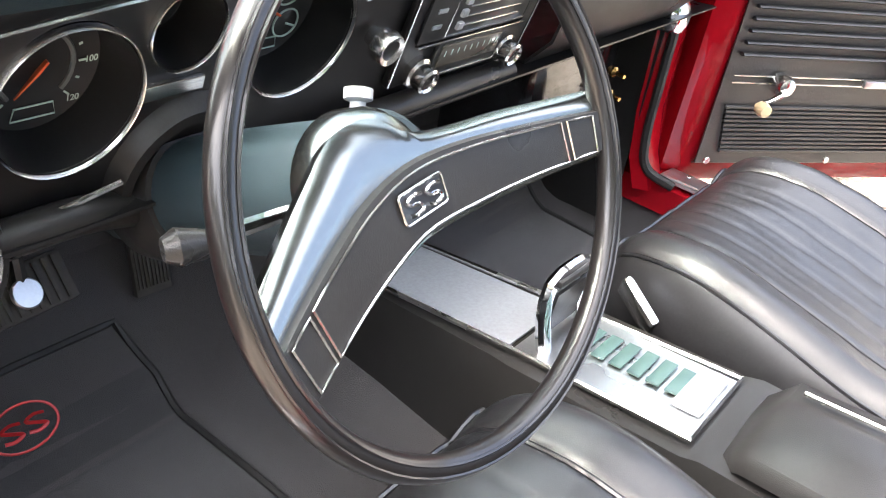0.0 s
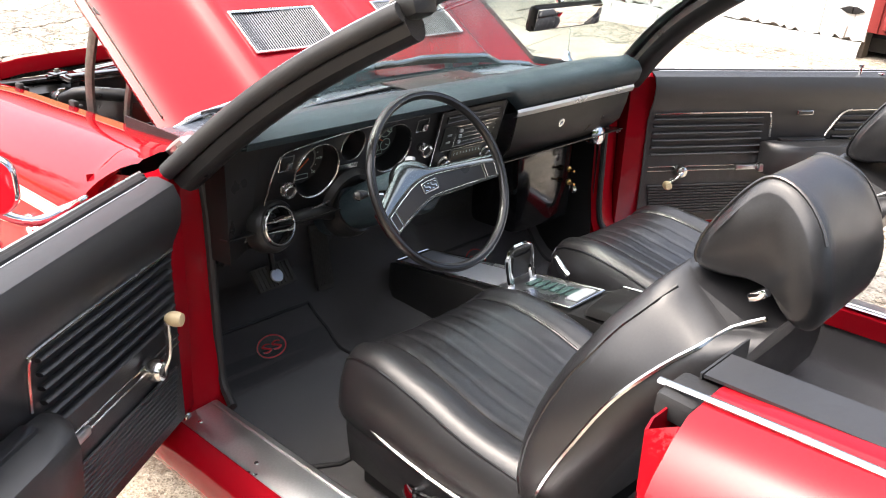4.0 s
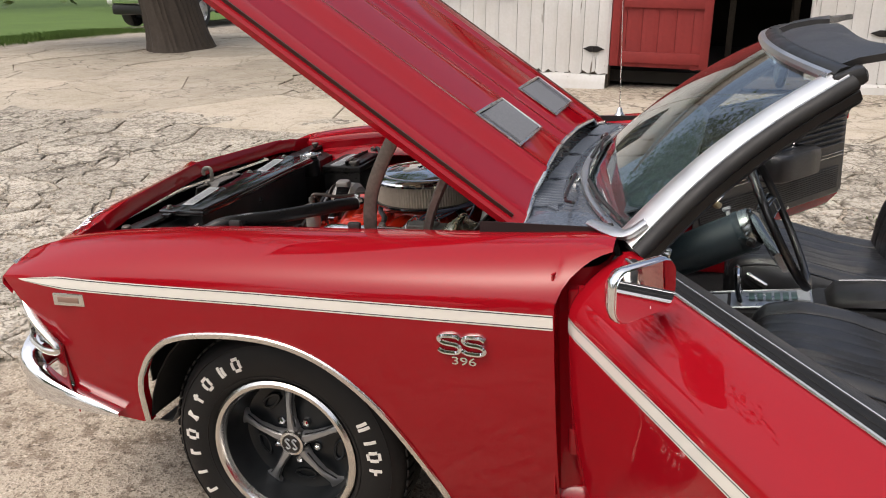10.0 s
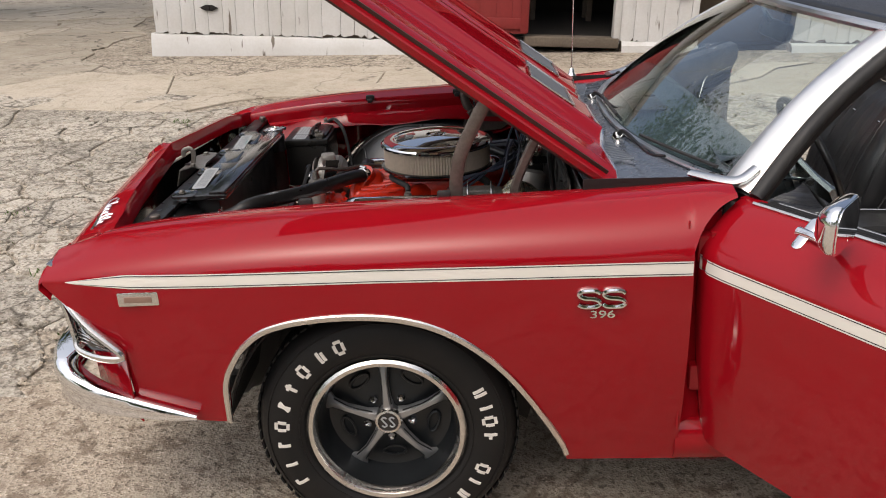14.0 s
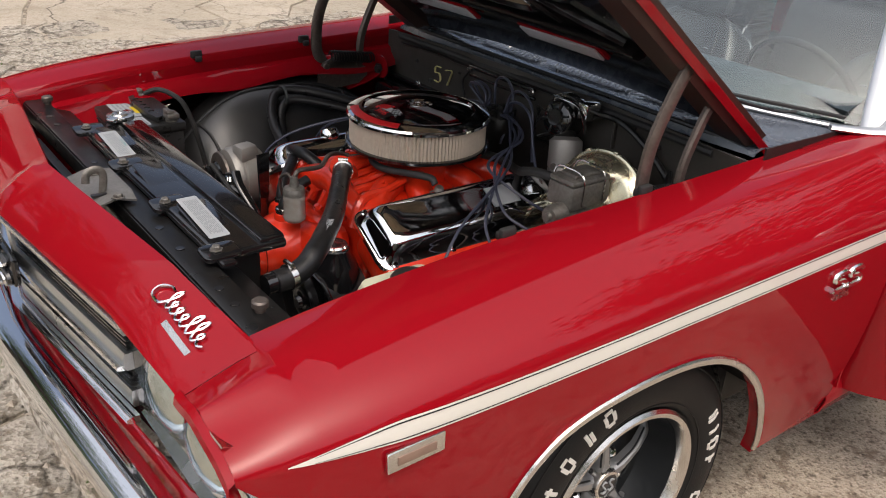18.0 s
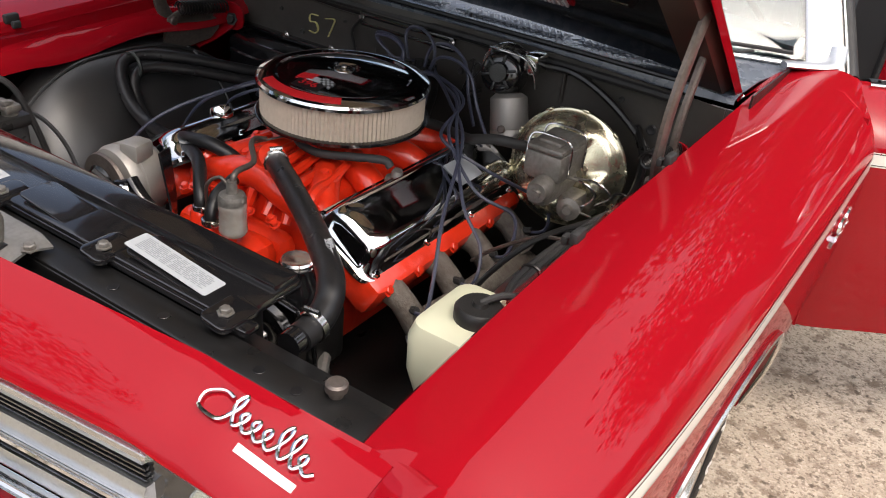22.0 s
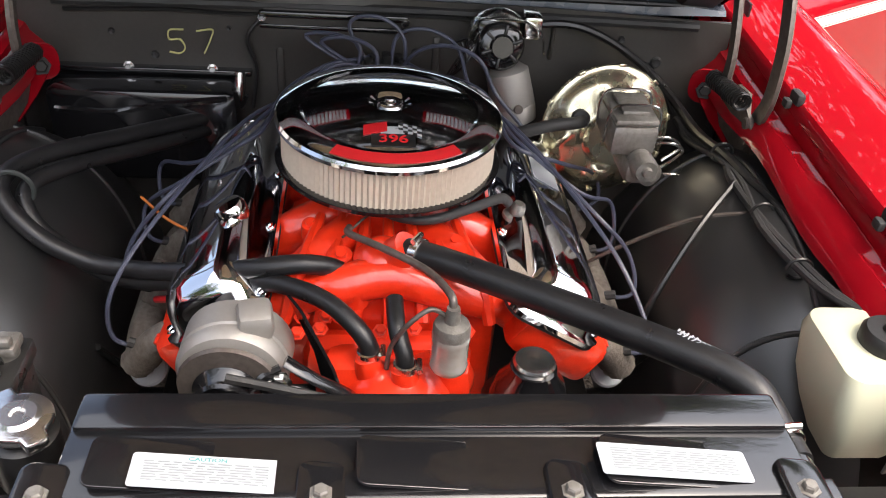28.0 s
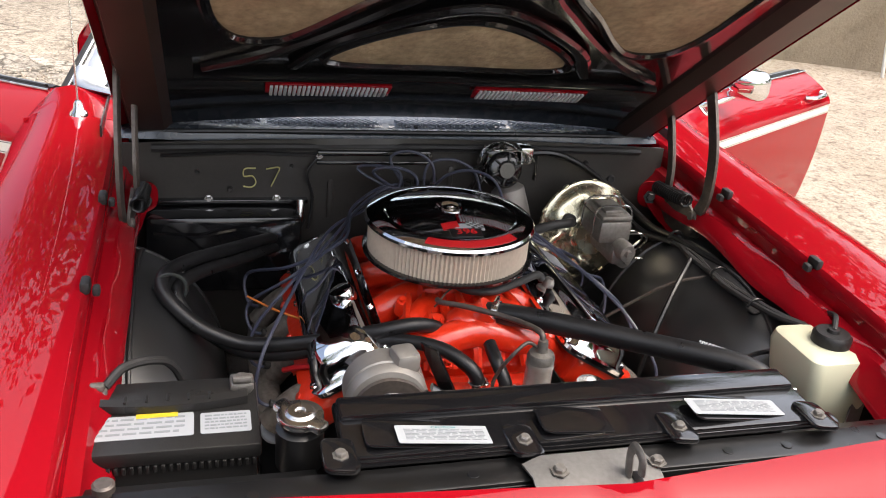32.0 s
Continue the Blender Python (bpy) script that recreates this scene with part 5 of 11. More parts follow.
    # outer pull handle, seen on both sides
    part("pull_handle", add_tube(tube([outer(0.93, 0.835, 0.008), outer(0.96, 0.835, 0.034), outer(1.06, 0.835, 0.034), outer(1.09, 0.835, 0.010)], 0.010, 8, smooth=5, flat=0.7), [outer(1.07, 0.835, 0.008), outer(1.075, 0.835, 0.03)], 0.014, 10, smooth=1), CHROME, d, "chrome door pull")
    part("latch", box(D(L + 0.001, -0.05, 0.62), (0.006, 0.05, 0.09), 0.004, Matrix((du, dv, V(0, 0, 1))).transposed()), CAST_GREY, d)
    return d, D, outer, du, dv
DOORS = {s: door(s) for s in (-1, 1)}
# door mirror on the driver's door
d, D, outer, du, dv = DOORS[-1]
mc_ = outer(0.33, 0.86, 0.045) + V(0, 0, 0.10)
fwd = V(-0.80, 0.60, 0.02).normalized()
mm = Matrix.Translation(mc_) @ (fwd * -1).to_track_quat("Z", "Y").to_matrix().to_4x4()
head_rows = []
for z, k in ((0.0, 0.96), (-0.004, 1.0), (-0.014, 1.0), (-0.03, 0.86), (-0.045, 0.55), (-0.050, 0.2)):
    head_rows.append([mm @ V(a * k, b * k, z) for a, b in rounded(0.150, 0.098, 0.034, 6)])
dm = part("door_mirror", loft(head_rows), CHROME, d, "chrome rectangular door mirror", smooth=60)
part("mirror_glass", prism(rounded(0.142, 0.090, 0.030, 6), 0.002, mm @ Matrix.Translation((0, 0, 0.0005))), MIRROR, dm, "mirror glass")
part("mirror_stem", tube([mc_ + V(0.0, 0.01, -0.03), outer(0.27, 0.888, 0.035), outer(0.20, 0.886, 0.014), outer(0.17, 0.884, 0.004)], [0.009, 0.009, 0.010, 0.012], 10), CHROME, dm)
part("mirror_base", prism(rounded(0.085, 0.026, 0.012), 0.008, Matrix.Translation(outer(0.19, 0.882, 0.001)) @ (dv * 0.6 + V(0, 0, 0.8)).to_track_quat("Z", "X").to_matrix().to_4x4(), 0.003), CHROME, dm)
# hinge pillars, seen behind the open doors
for s in (-1, 1):
    rows = []
    for z, x0 in ((0.872, 0.800), (0.80, 0.812), (0.65, 0.818), (0.50, 0.822), (0.40, 0.835), (0.34, 0.86)):
        rows.append([V(0.715, s * 0.93, z), V(0.722, s * 0.90, z), V(0.75, s * 0.885, z), V(x0 - 0.03, s * 0.875, z), V(x0, s * 0.855, z), V(x0 + 0.012, s * 0.82, z), V(x0 + 0.018, s * 0.775, z), V(x0 + 0.018, s * 0.748, z), V(x0 - 0.01, s * 0.730, z)])
    hp = part("hinge_pillar", sheet(rows, 0.004), RED, car, "red door hinge pillar")
    part("pillar_seal", tube([(0.802, s * 0.742, 0.93), (0.832, s * 0.742, 0.80), (0.838, s * 0.742, 0.6), (0.843, s * 0.742, 0.45), (0.862, s * 0.748, 0.385), (0.92, s * 0.765, 0.362)], 0.010, 8), RUBBER, hp, "black door weatherstrip")
    for z in (0.80, 0.47):
        h = part("door_hinge", add_box(box((0.765, s * 0.885, z), (0.05, 0.05, 0.07), 0.008), (0.79, s * 0.90, z), (0.06, 0.022, 0.05), 0.006), RED, hp)
        part("hinge_pin", tube([(0.772, s * 0.915, z - 0.045), (0.772, s * 0.915, z + 0.045)], 0.007, 8, smooth=1), RED, h)
    part("jamb_bolt", disc(V(0.828, s * 0.83, 0.875), (0.9, s * 0.3, 0), 0.012, 0.012, 14), RUBBER, hp)
    part("door_light_switch", disc(V(0.832, s * 0.82, 0.70), (0.9, s * 0.3, 0), 0.009, 0.010, 12), DULL_CHROME, hp)

# ---- sills, floor and tail ----
for s in (-1, 1):
    rows = []
    for x in np.linspace(0.715, 2.05, 15):
        rows.append([V(x, s * 0.755, 0.30), V(x, s * 0.765, 0.352), V(x, s * 0.79, 0.357), V(x, s * 0.865, 0.352), V(x, s * 0.885, 0.345), V(x, s * 0.905, 0.325), V(x, s * 0.915, 0.29), V(x, s * 0.905, 0.25), V(x, s * 0.885, 0.225), V(x, s * 0.84, 0.21)])
    sill = part("door_sill", sheet(rows, 0.003), RED, car, "red rocker sill")
    rows = [[V(x, s * 0.775, 0.364), V(x, s * 0.782, 0.366), V(x, s * 0.86, 0.3585), V(x, s * 0.868, 0.354)] for x in np.linspace(0.875, 1.90, 12)]
    plate = part("sill_plate", sheet(rows, 0.002), ALUMINIUM, sill, "brushed aluminium scuff plate")
    part("plate_ridge", tube([(0.88, s * 0.79, 0.3665), (1.895, s * 0.79, 0.3665)], 0.0035, 6, smooth=1), ALUMINIUM, plate)
    for x in (0.92, 1.12, 1.38, 1.62, 1.86):
        part("plate_screw", disc(V(x, s * 0.845, 0.3605), (0, 0, 1), 0.005, 0.002, 10), DULL_CHROME, plate)
    part("plate_badge", prism([(0.03 * math.cos(k * math.pi / 12), 0.012 * math.sin(k * math.pi / 12)) for k in range(24)], 0.0015, Matrix.Translation((1.375, s * 0.822, 0.3622)) @ pose(0, 0, 0, -s * 5, 0, 0)), GREY_PRINT, plate, "small oval maker's plate")
    # quarter panel
    rows = []
    for x in [1.986, 1.992, 2.01, 2.05, 2.2, 2.35, 2.5, 2.65, 2.8, 3.0, 3.2, 3.5, 3.8, 3.95]:
        top = 0.885 + 0.012 * math.sin(min(1, (x - 1.93) / 1.0) * math.pi)
        cz = 0.775
        low = 0.235
        if 2.50 < x < 3.25:
            low = 0.30 + 0.33 * max(0.0, 1 - ((x - 2.87) / 0.38) ** 2) ** 0.5
        taper = 0.05 * max(0, (x - 3.3) / 0.6) ** 2
        y = 0.962 - taper
        row = [V(x, s * 0.74, top - 0.05), V(x, s * 0.745, top), V(x, s * 0.80, top + 0.006), V(x, s * 0.87, top + 0.002)]
        row += [V(x, s * (y - 0.012 * t - 0.075 * t ** 2.2), lerp(cz, top, t)) for t in (0.85, 0.6, 0.35, 0.15, 0.0)]
        row += [V(x, s * (y + 0.004 * math.sin(t * math.pi) - 0.06 * t ** 2), lerp(cz, low, t)) for t in (0.2, 0.4, 0.6, 0.8, 1.0)]
        row.append(V(x, s * (y - 0.10), low))
        rows.append(row)
    q = part("quarter_panel", sheet(rows, 0.003), RED, car, "red rear quarter panel with white stripe")
    qy = lambda x, z, l, s=s: V(x, s * (0.962 + l + (0.004 * math.sin(min(1, (0.775 - z) / 0.54) * math.pi) - 0.06 * ((0.775 - z) / 0.54) ** 2 if z < 0.775 else -0.012 * (z - 0.775) / 0.11)), z)
    strip(qy, 1.990, 2.50, 10, lambda x: 0.706 + 0.004 * (x - 1.93), lambda x: 0.744 + 0.004 * (x - 1.93), 0.0015, WHITE_STRIPE, "side_stripe", q, "white painted stripe")
    for o in (0.7105, 0.7375):
        strip(qy, 1.990, 2.50, 10, lambda x: o + 0.004 * (x - 1.93), lambda x: o + 0.003 + 0.004 * (x - 1.93), 0.0022, BLACK_LINE, "pinstripe", q, "thin black line")
    # latch pillar, chrome strip and striker
    def side_q(z):
        return 0.960 - (0.06 * ((0.775 - z) / 0.54) ** 2 if z < 0.775 else 0.012 * (z - 0.775) / 0.11 + 0.075 * ((z - 0.775) / 0.11) ** 2.2)
    jamb = part("latch_pillar", sheet([[V(1.987, s * side_q(z), z), V(1.983, s * (side_q(z) - 0.014), z), V(1.960, s * 0.905, z), V(1.953, s * 0.88, z), V(1.953, s * 0.82, z), V(1.957, s * 0.80, z), V(2.00, s * 0.775, z)] for z in (0.875, 0.8, 0.7, 0.6, 0.5, 0.4, 0.34)], 0.003), RED, q, "red door latch pillar")
    part("belt_trim", tube([V(1.928, s * 0.83, 0.893), V(2.1, s * 0.835, 0.898), V(2.5, s * 0.84, 0.90), V(3.2, s * 0.82, 0.895)], 0.0055, 8, flat=0.7), DULL_CHROME, q, "bright belt moulding")
    part("belt_cap", box((1.958, s * 0.815, 0.872), (0.050, 0.070, 0.034), 0.008, eul(0, 4, 0)), RUBBER, q)
    part("striker", lathe([(0.013, 0), (0.013, 0.004), (0.006, 0.006), (0.006, 0.024), (0.011, 0.026), (0.011, 0.032), (0, 0.032)], 16, axis_to((1.955, s * 0.877, 0.613), (-1, 0, 0))), DULL_CHROME, jamb, "steel striker bolt")
    part("jamb_seal", tube([(1.95, s * 0.80, 0.87), (1.955, s * 0.795, 0.7), (1.95, s * 0.79, 0.5), (1.93, s * 0.785, 0.40), (1.88, s * 0.78, 0.368)], 0.012, 8), RUBBER, jamb, "black weatherstrip")
    # quarter trim with crank
    qt = part("quarter_trim", sheet([[V(x, s * 0.79, 0.898), V(x, s * 0.72, 0.898), V(x, s * 0.705, 0.86), V(x, s * 0.715, 0.80), V(x, s * 0.715, 0.62), V(x, s * 0.665, 0.60), V(x, s * 0.655, 0.56), V(x, s * 0.665, 0.40)] for x in np.linspace(1.962, 2.72, 9)], 0.004), VINYL, q, "black pleated rear side trim")
    for k in range(5):
        part("pressed_pleat", tube([V(1.975, s * 0.708, 0.79 - 0.03 * k), V(2.35, s * 0.706, 0.79 - 0.03 * k), V(2.70, s * 0.708, 0.79 - 0.03 * k)], 0.010, 8, smooth=3, flat=0.5), VINYL, qt)
    part("bright_line", tube([V(1.97, s * 0.707, 0.825), V(2.3, s * 0.705, 0.825), V(2.70, s * 0.707, 0.825)], 0.003, 6), DULL_CHROME, qt)
    part("trim_end", sheet([[V(1.960, s * y, z) for z in (0.898, 0.7, 0.40)] for y in (0.665, 0.72, 0.79)], 0.003), VINYL, qt)
    c = V(2.070, s * 0.692, 0.745)
    cr = part("window_crank", lathe([(0.022, -0.02), (0.022, 0.004), (0.016, 0.012), (0, 0.012)], 20, axis_to(c, (0, -s, 0))), DULL_CHROME, qt, "chrome window crank")
    part("crank_arm", tube([c, c + V(-0.02, -s * 0.01, -0.05), c + V(-0.04, -s * 0.008, -0.10)], [0.010, 0.007, 0.008], 8, flat=0.6), DULL_CHROME, cr)
    part("crank_knob", lathe([(0.008, -0.012), (0.015, 0.0), (0.014, 0.012), (0, 0.016)], 14, axis_to(c + V(-0.04, -s * 0.012, -0.105), (0, -s, 0))), CREAM, cr)

# tail, closed behind the rear seat
tail = part("tail_deck", sheet([[V(x, y, interp(x, [2.72, 2.9, 3.4, 4.0, 4.05], [0.92, 0.96, 0.90, 0.86, 0.5]) - 0.05 * (abs(y) / 0.85) ** 4) for y in np.linspace(-0.87, 0.87, 13)] for x in (2.72, 2.82, 2.95, 3.2, 3.5, 3.8, 4.0, 4.05)], 0.004), RED, car, "red rear deck")
part("folded_top", loft([[V(x, y * 0.74, 0.90 + dz) for y, dz in ((-1, 0.0), (-0.95, 0.05), (-0.5, 0.08), (0, 0.085), (0.5, 0.08), (0.95, 0.05), (1, 0.0))] for x in (2.70, 2.74, 2.85, 2.98, 3.02)]), VINYL, car, "folded black convertible top under its boot")
def floor_z(x, y):
    """The carpet: flat pans, a tunnel in the middle, a toe slope in front and a step to the rear."""
    z = 0.205 + 0.13 * math.exp(-(y / 0.15) ** 4) + 0.010 * noise.noise(Vector((x * 3, y * 3, 0)))
    z += 0.231 * max(0, (0.68 - x) / 0.18) ** 1.5
    if x > 2.05:
        z += 0.10 * min(1, (x - 2.05) / 0.08)
    return z + 0.09 * max(0, (abs(y) - 0.72) / 0.05)
carpet = part("carpet", sheet([[V(x, y, floor_z(x, y)) for y in np.linspace(-0.77, 0.77, 45)] for x in np.linspace(0.50, 2.75, 60)], 0.006), CARPET, car, "black looped floor carpet")

# ---- interior ----
def seat(s, dx):
    """A bucket seat: cushion with stitched channels, curved leaning back, pillow headrest. It slides on its own rails."""
    cy = s * 0.405
    st = part("front_seat", box((1.40 + dx, cy, 0.285), (0.40, 0.40, 0.05), 0.02), BLACK_PLASTIC, car, "black vinyl bucket seat with headrest")
    def channel(v):
        """Depth of the stitched channels across the seat, v from -1 to 1."""
        if abs(v) > 0.60:
            return 0.0
        k = (v + 0.60) / 1.2 * 6
        return 0.0020 * abs(math.cos(math.pi * k)) ** 24
    vs = np.linspace(-1, 1, 81)
    TS = [0, 0.04, 0.10, 0.25, 0.45, 0.7, 1.0]
    def cushion_at(t):
        """Half width and height of the cushion's top at t from front to back."""
        return spline(t, TS, [0.222, 0.240, 0.250, 0.258, 0.262, 0.264, 0.258]), spline(t, TS, [0.492, 0.526, 0.546, 0.556, 0.540, 0.508, 0.485])
    def cushion_top(t, v):
        hw, zt = cushion_at(t)
        edge = max(0, (abs(v) - 0.84) / 0.16) ** 2.6 * 0.045
        bol = 0.012 * math.exp(-((abs(v) - 0.80) / 0.12) ** 2)
        dip = -0.016 * (1 - min(1, abs(v) / 0.62) ** 2) * math.sin(math.pi * min(1, t * 1.1)) if abs(v) < 0.62 else 0
        x = lerp(1.120, 1.64, t)
        wr = (0.0045 * noise.noise(Vector((x * 7, v * 3, s * 3))) + 0.0022 * noise.noise(Vector((x * 22, v * 6, s * 3)))) * (1 - abs(v) ** 4)
        seam = 0.006 * math.exp(-((abs(v) - 0.62) / 0.014) ** 2)
        return V(x + dx, cy + v * hw, zt - edge + bol + dip + wr - channel(v) - seam)
    rows = []
    for i in range(33):
        t = (i / 32) ** 1.25
        hw, zt = cushion_at(t)
        x = lerp(1.120, 1.64, t) + dx
        low = 0.385
        ring = [cushion_top(t, v) for v in vs]
        side_z = ring[-1].z
        ring += [V(x, cy + hw * 1.025, lerp(side_z, low, 0.35)), V(x, cy + hw * 1.03, lerp(side_z, low, 0.7)), V(x, cy + hw * 1.0, low + 0.01), V(x, cy + hw * 0.9, low - 0.02), V(x, cy - hw * 0.9, low - 0.02), V(x, cy - hw * 1.0, low + 0.01), V(x, cy - hw * 1.03, lerp(side_z, low, 0.7)), V(x, cy - hw * 1.025, lerp(side_z, low, 0.35))]
        if i == 0:
            rows.append([V(p.x + 0.004, cy + (p.y - cy) * 0.90, lerp(p.z, 0.435, 0.62)) for p in ring])
            rows.append([V(p.x - 0.006, cy + (p.y - cy) * 0.97, lerp(p.z, 0.44, 0.25)) for p in ring])
        rows.append(ring)
    cushion = part("seat_cushion", loft(rows), SEAT_VINYL, st, "black vinyl cushion with stitched channels", smooth=50)
    for v in (-0.62, 0.62, -0.94, 0.94):
        part("piping", tube([cushion_top(t, v) + V(0, 0, 0.0035 if abs(v) < 0.7 else 0.001) for t in np.linspace(0.01, 0.97, 22)], 0.003, 6, smooth=1), BLACK_LINE, cushion, "black piping")
    part("piping", tube([cushion_top(0.012, v) + V(-0.003, 0, 0.0) for v in np.linspace(-0.94, 0.94, 25)], 0.003, 6, smooth=1), BLACK_LINE, cushion, "black piping")
    # side skirt with its bright line
    part("seat_skirt", loft([[V(x + dx, cy + q * k, z) for q, z in ((-0.262, 0.41), (-0.268, 0.375), (-0.258, 0.30), (-0.22, 0.26), (0.22, 0.26), (0.258, 0.30), (0.268, 0.375), (0.262, 0.41))] for x, k in ((1.145, 0.86), (1.17, 0.94), (1.30, 0.99), (1.50, 1.0), (1.66, 1.0), (1.72, 0.93))]), SEAT_VINYL, st, "black seat skirt", smooth=50)
    for q in (-1, 1):
        part("bright_line", tube([V(1.150 + dx, cy + q * 0.228, 0.462), V(1.19 + dx, cy + q * 0.247, 0.436), V(1.30 + dx, cy + q * 0.268, 0.418), V(1.45 + dx, cy + q * 0.274, 0.404), V(1.56 + dx, cy + q * 0.275, 0.404), V(1.62 + dx, cy + q * 0.272, 0.418), V(1.66 + dx, cy + q * 0.266, 0.445)], 0.0042, 6), DULL_CHROME, st, "bright seat edging")
    # backrest: a curved side profile, front crest, seam line and back shell
    K = [0, 0.2, 0.42, 0.62, 0.82, 1.0]
    def prof(t, which):
        xs_, zs_ = {"f": ((1.598, 1.600, 1.632, 1.682, 1.738, 1.792), (0.420, 0.530, 0.650, 0.755, 0.845, 0.912)), "l": ((1.655, 1.690, 1.737, 1.782, 1.832, 1.885), (0.470, 0.555, 0.648, 0.730, 0.793, 0.842)), "b": ((1.715, 1.752, 1.800, 1.850, 1.905, 1.945), (0.440, 0.535, 0.625, 0.708, 0.790, 0.862))}[which]
        return V(spline(t, K, xs_) + dx, cy, spline(t, K, zs_))
    def half(t):
        return spline(t, [0, 0.12, 0.4, 0.65, 0.85, 0.95, 1.0], [0.250, 0.266, 0.268, 0.252, 0.212, 0.180, 0.135])
    def back_front(t, v):
        f, l = prof(t, "f"), prof(t, "l")
        n = (f - l).normalized()
        hw = half(t)
        edge = max(0, (abs(v) - 0.80) / 0.20) ** 2.4 * 0.040
        dish = 0.026 * (1 - min(1, abs(v) / 0.75) ** 2)
        seam = 0.006 * math.exp(-((abs(v) - 0.60) / 0.014) ** 2)
        wr = 0.004 * noise.noise(Vector((f.z * 9, v * 4, 7 + s))) + 0.0025 * noise.noise(Vector((f.z * 25, v * 3 + f.z * 9, 3 + s)))
        return f + V(0, v * hw, 0) - n * (edge + dish + seam + channel(v) - wr)
    rows = []
    for i in range(31):
        t = i / 30
        hw = half(t)
        l, b = prof(t, "l"), prof(t, "b")
        ring = [back_front(t, v) for v in vs]
        ring += [l + V(0, hw * 1.03, 0), l.lerp(b, 0.45) + V(0, hw * 0.99, 0), b + V(0, hw * 0.84, 0), b + V(0.012, 0, 0.004), b + V(0, -hw * 0.84, 0), l.lerp(b, 0.45) + V(0, -hw * 0.99, 0), l + V(0, -hw * 1.03, 0)]
        rows.append(ring)
    back = part("backrest", loft(rows), SEAT_VINYL, st, "black reclined vinyl backrest", smooth=50)
    for q in (-1, 1):
        ts = np.linspace(0.02, 1.0, 16)
        part("bright_line", tube([prof(t, "l") + V(0, q * half(t) * 1.045, 0) for t in ts] + [prof(1.0, "l").lerp(prof(1.0, "b"), 0.7) + V(0, q * half(1.0) * 0.95, 0.012)], 0.0042, 6, smooth=2), DULL_CHROME, back, "bright seat edging")
        part("piping", tube([back_front(t, q * 0.965) for t in np.linspace(0.02, 0.97, 18)], 0.0032, 6, smooth=1), BLACK_LINE, back, "black piping")
        part("piping", tube([back_front(t, q * 0.60) + V(-0.003, 0, 0.002) for t in np.linspace(0.02, 0.97, 18)], 0.0028, 6, smooth=1), BLACK_LINE, back, "black piping")
        p = back_front(0.72, q * 0.44)
        part("belt_slot", tube([p + V(-0.003, -0.012, 0), p + V(-0.005, 0, 0.001), p + V(-0.003, 0.012, 0)], 0.0035, 6), DULL_CHROME, back, "small bright slot")
    # headrest: a wedge pillow, its front leaning over the back and hollowed below
    side = smooth_path([V(x, 0, z) for x, z in ((1.793, 0.903), (1.784, 0.922), (1.797, 0.965), (1.828, 1.012), (1.860, 1.047), (1.884, 1.059), (1.914, 1.054), (1.950, 1.030), (1.980, 0.985), (1.995, 0.935), (1.994, 0.888), (1.981, 0.858), (1.962, 0.850), (1.945, 0.866), (1.922, 0.898), (1.880, 0.908), (1.830, 0.900))], 3, True)
    side = [p + V(0.014 * max(0.0, min(1.0, (1.90 - p.x) / 0.09)), 0, 0) for p in side]
    mid = V(1.897, 0, 0.952)
    def pillow(p, v):
        k = 1.0 - 0.20 * max(0.0, (abs(v) - 0.80) / 0.20) ** 2.2
        hw = 0.126 - 0.022 * max(0.0, (p.z - 0.97) / 0.09) ** 1.5 - 0.016 * max(0.0, (0.92 - p.z) / 0.07)
        c = mid + (p - mid) * k
        w = 0.0035 * noise.noise(Vector((p.x * 14, v * 2.5, p.z * 14 + s * 4)))
        return V(c.x + dx + w, cy + v * hw, c.z + w)
    hr = part("headrest", loft([[pillow(p, v) for p in side] for v in (-1.0, -0.985, -0.95, -0.90, -0.82, -0.65, -0.4, 0.0, 0.4, 0.65, 0.82, 0.90, 0.95, 0.985, 1.0)]), SEAT_VINYL, st, "black padded pillow headrest", smooth=60)
    for q in (-1, 1):
        part("headrest_seam", tube([pillow(p, q * 0.86) + V(-0.001, 0, 0.001) for p in side[1:len(side) // 2]], 0.0026, 6, smooth=1), BLACK_LINE, hr)
    part("headrest_catch", box(V(1.915 + dx, cy + s * 0.140, 0.905), (0.030, 0.016, 0.014), 0.004, eul(0, -33, 0)), CHROME, st, "chrome headrest catch")
    part("headrest_post", tube([V(1.865 + dx, cy, 0.84), V(1.895 + dx, cy, 0.89)], 0.045, 12, smooth=1, flat=0.4), BLACK_PLASTIC, st)
    # belt shield, slide knob and rails
    part("belt_shield", loft([[V(1.475 + dx + 0.22 * (0.375 - z) + a, cy + s * 0.290 + b, z) for a, b in rounded(w, 0.030, 0.010)] for z, w in ((0.262, 0.058), (0.28, 0.064), (0.36, 0.066), (0.378, 0.058))]), BLACK_PLASTIC, st, "black belt retractor cover")
    part("belt_strap", tube([(1.44 + dx, cy + s * 0.285, 0.365), (1.37 + dx, cy + s * 0.295, 0.335), (1.33 + dx, cy + s * 0.30, 0.27)], 0.006, 6, flat=0.4), RUBBER, st, "black belt strap")
    part("seat_slide_knob", lathe([(0.008, -0.02), (0.010, 0), (0.016, 0.006), (0.016, 0.014), (0, 0.018)], 14, axis_to((1.40 + dx, cy + s * 0.285, 0.366), (-0.2, s, 0.2))), CHROME, st, "chrome slide knob")
    part("slide_lever", tube([(1.44 + dx, cy + s * 0.26, 0.350), (1.40 + dx, cy + s * 0.28, 0.362)], 0.004, 6, smooth=1), SATIN_BLACK, st)
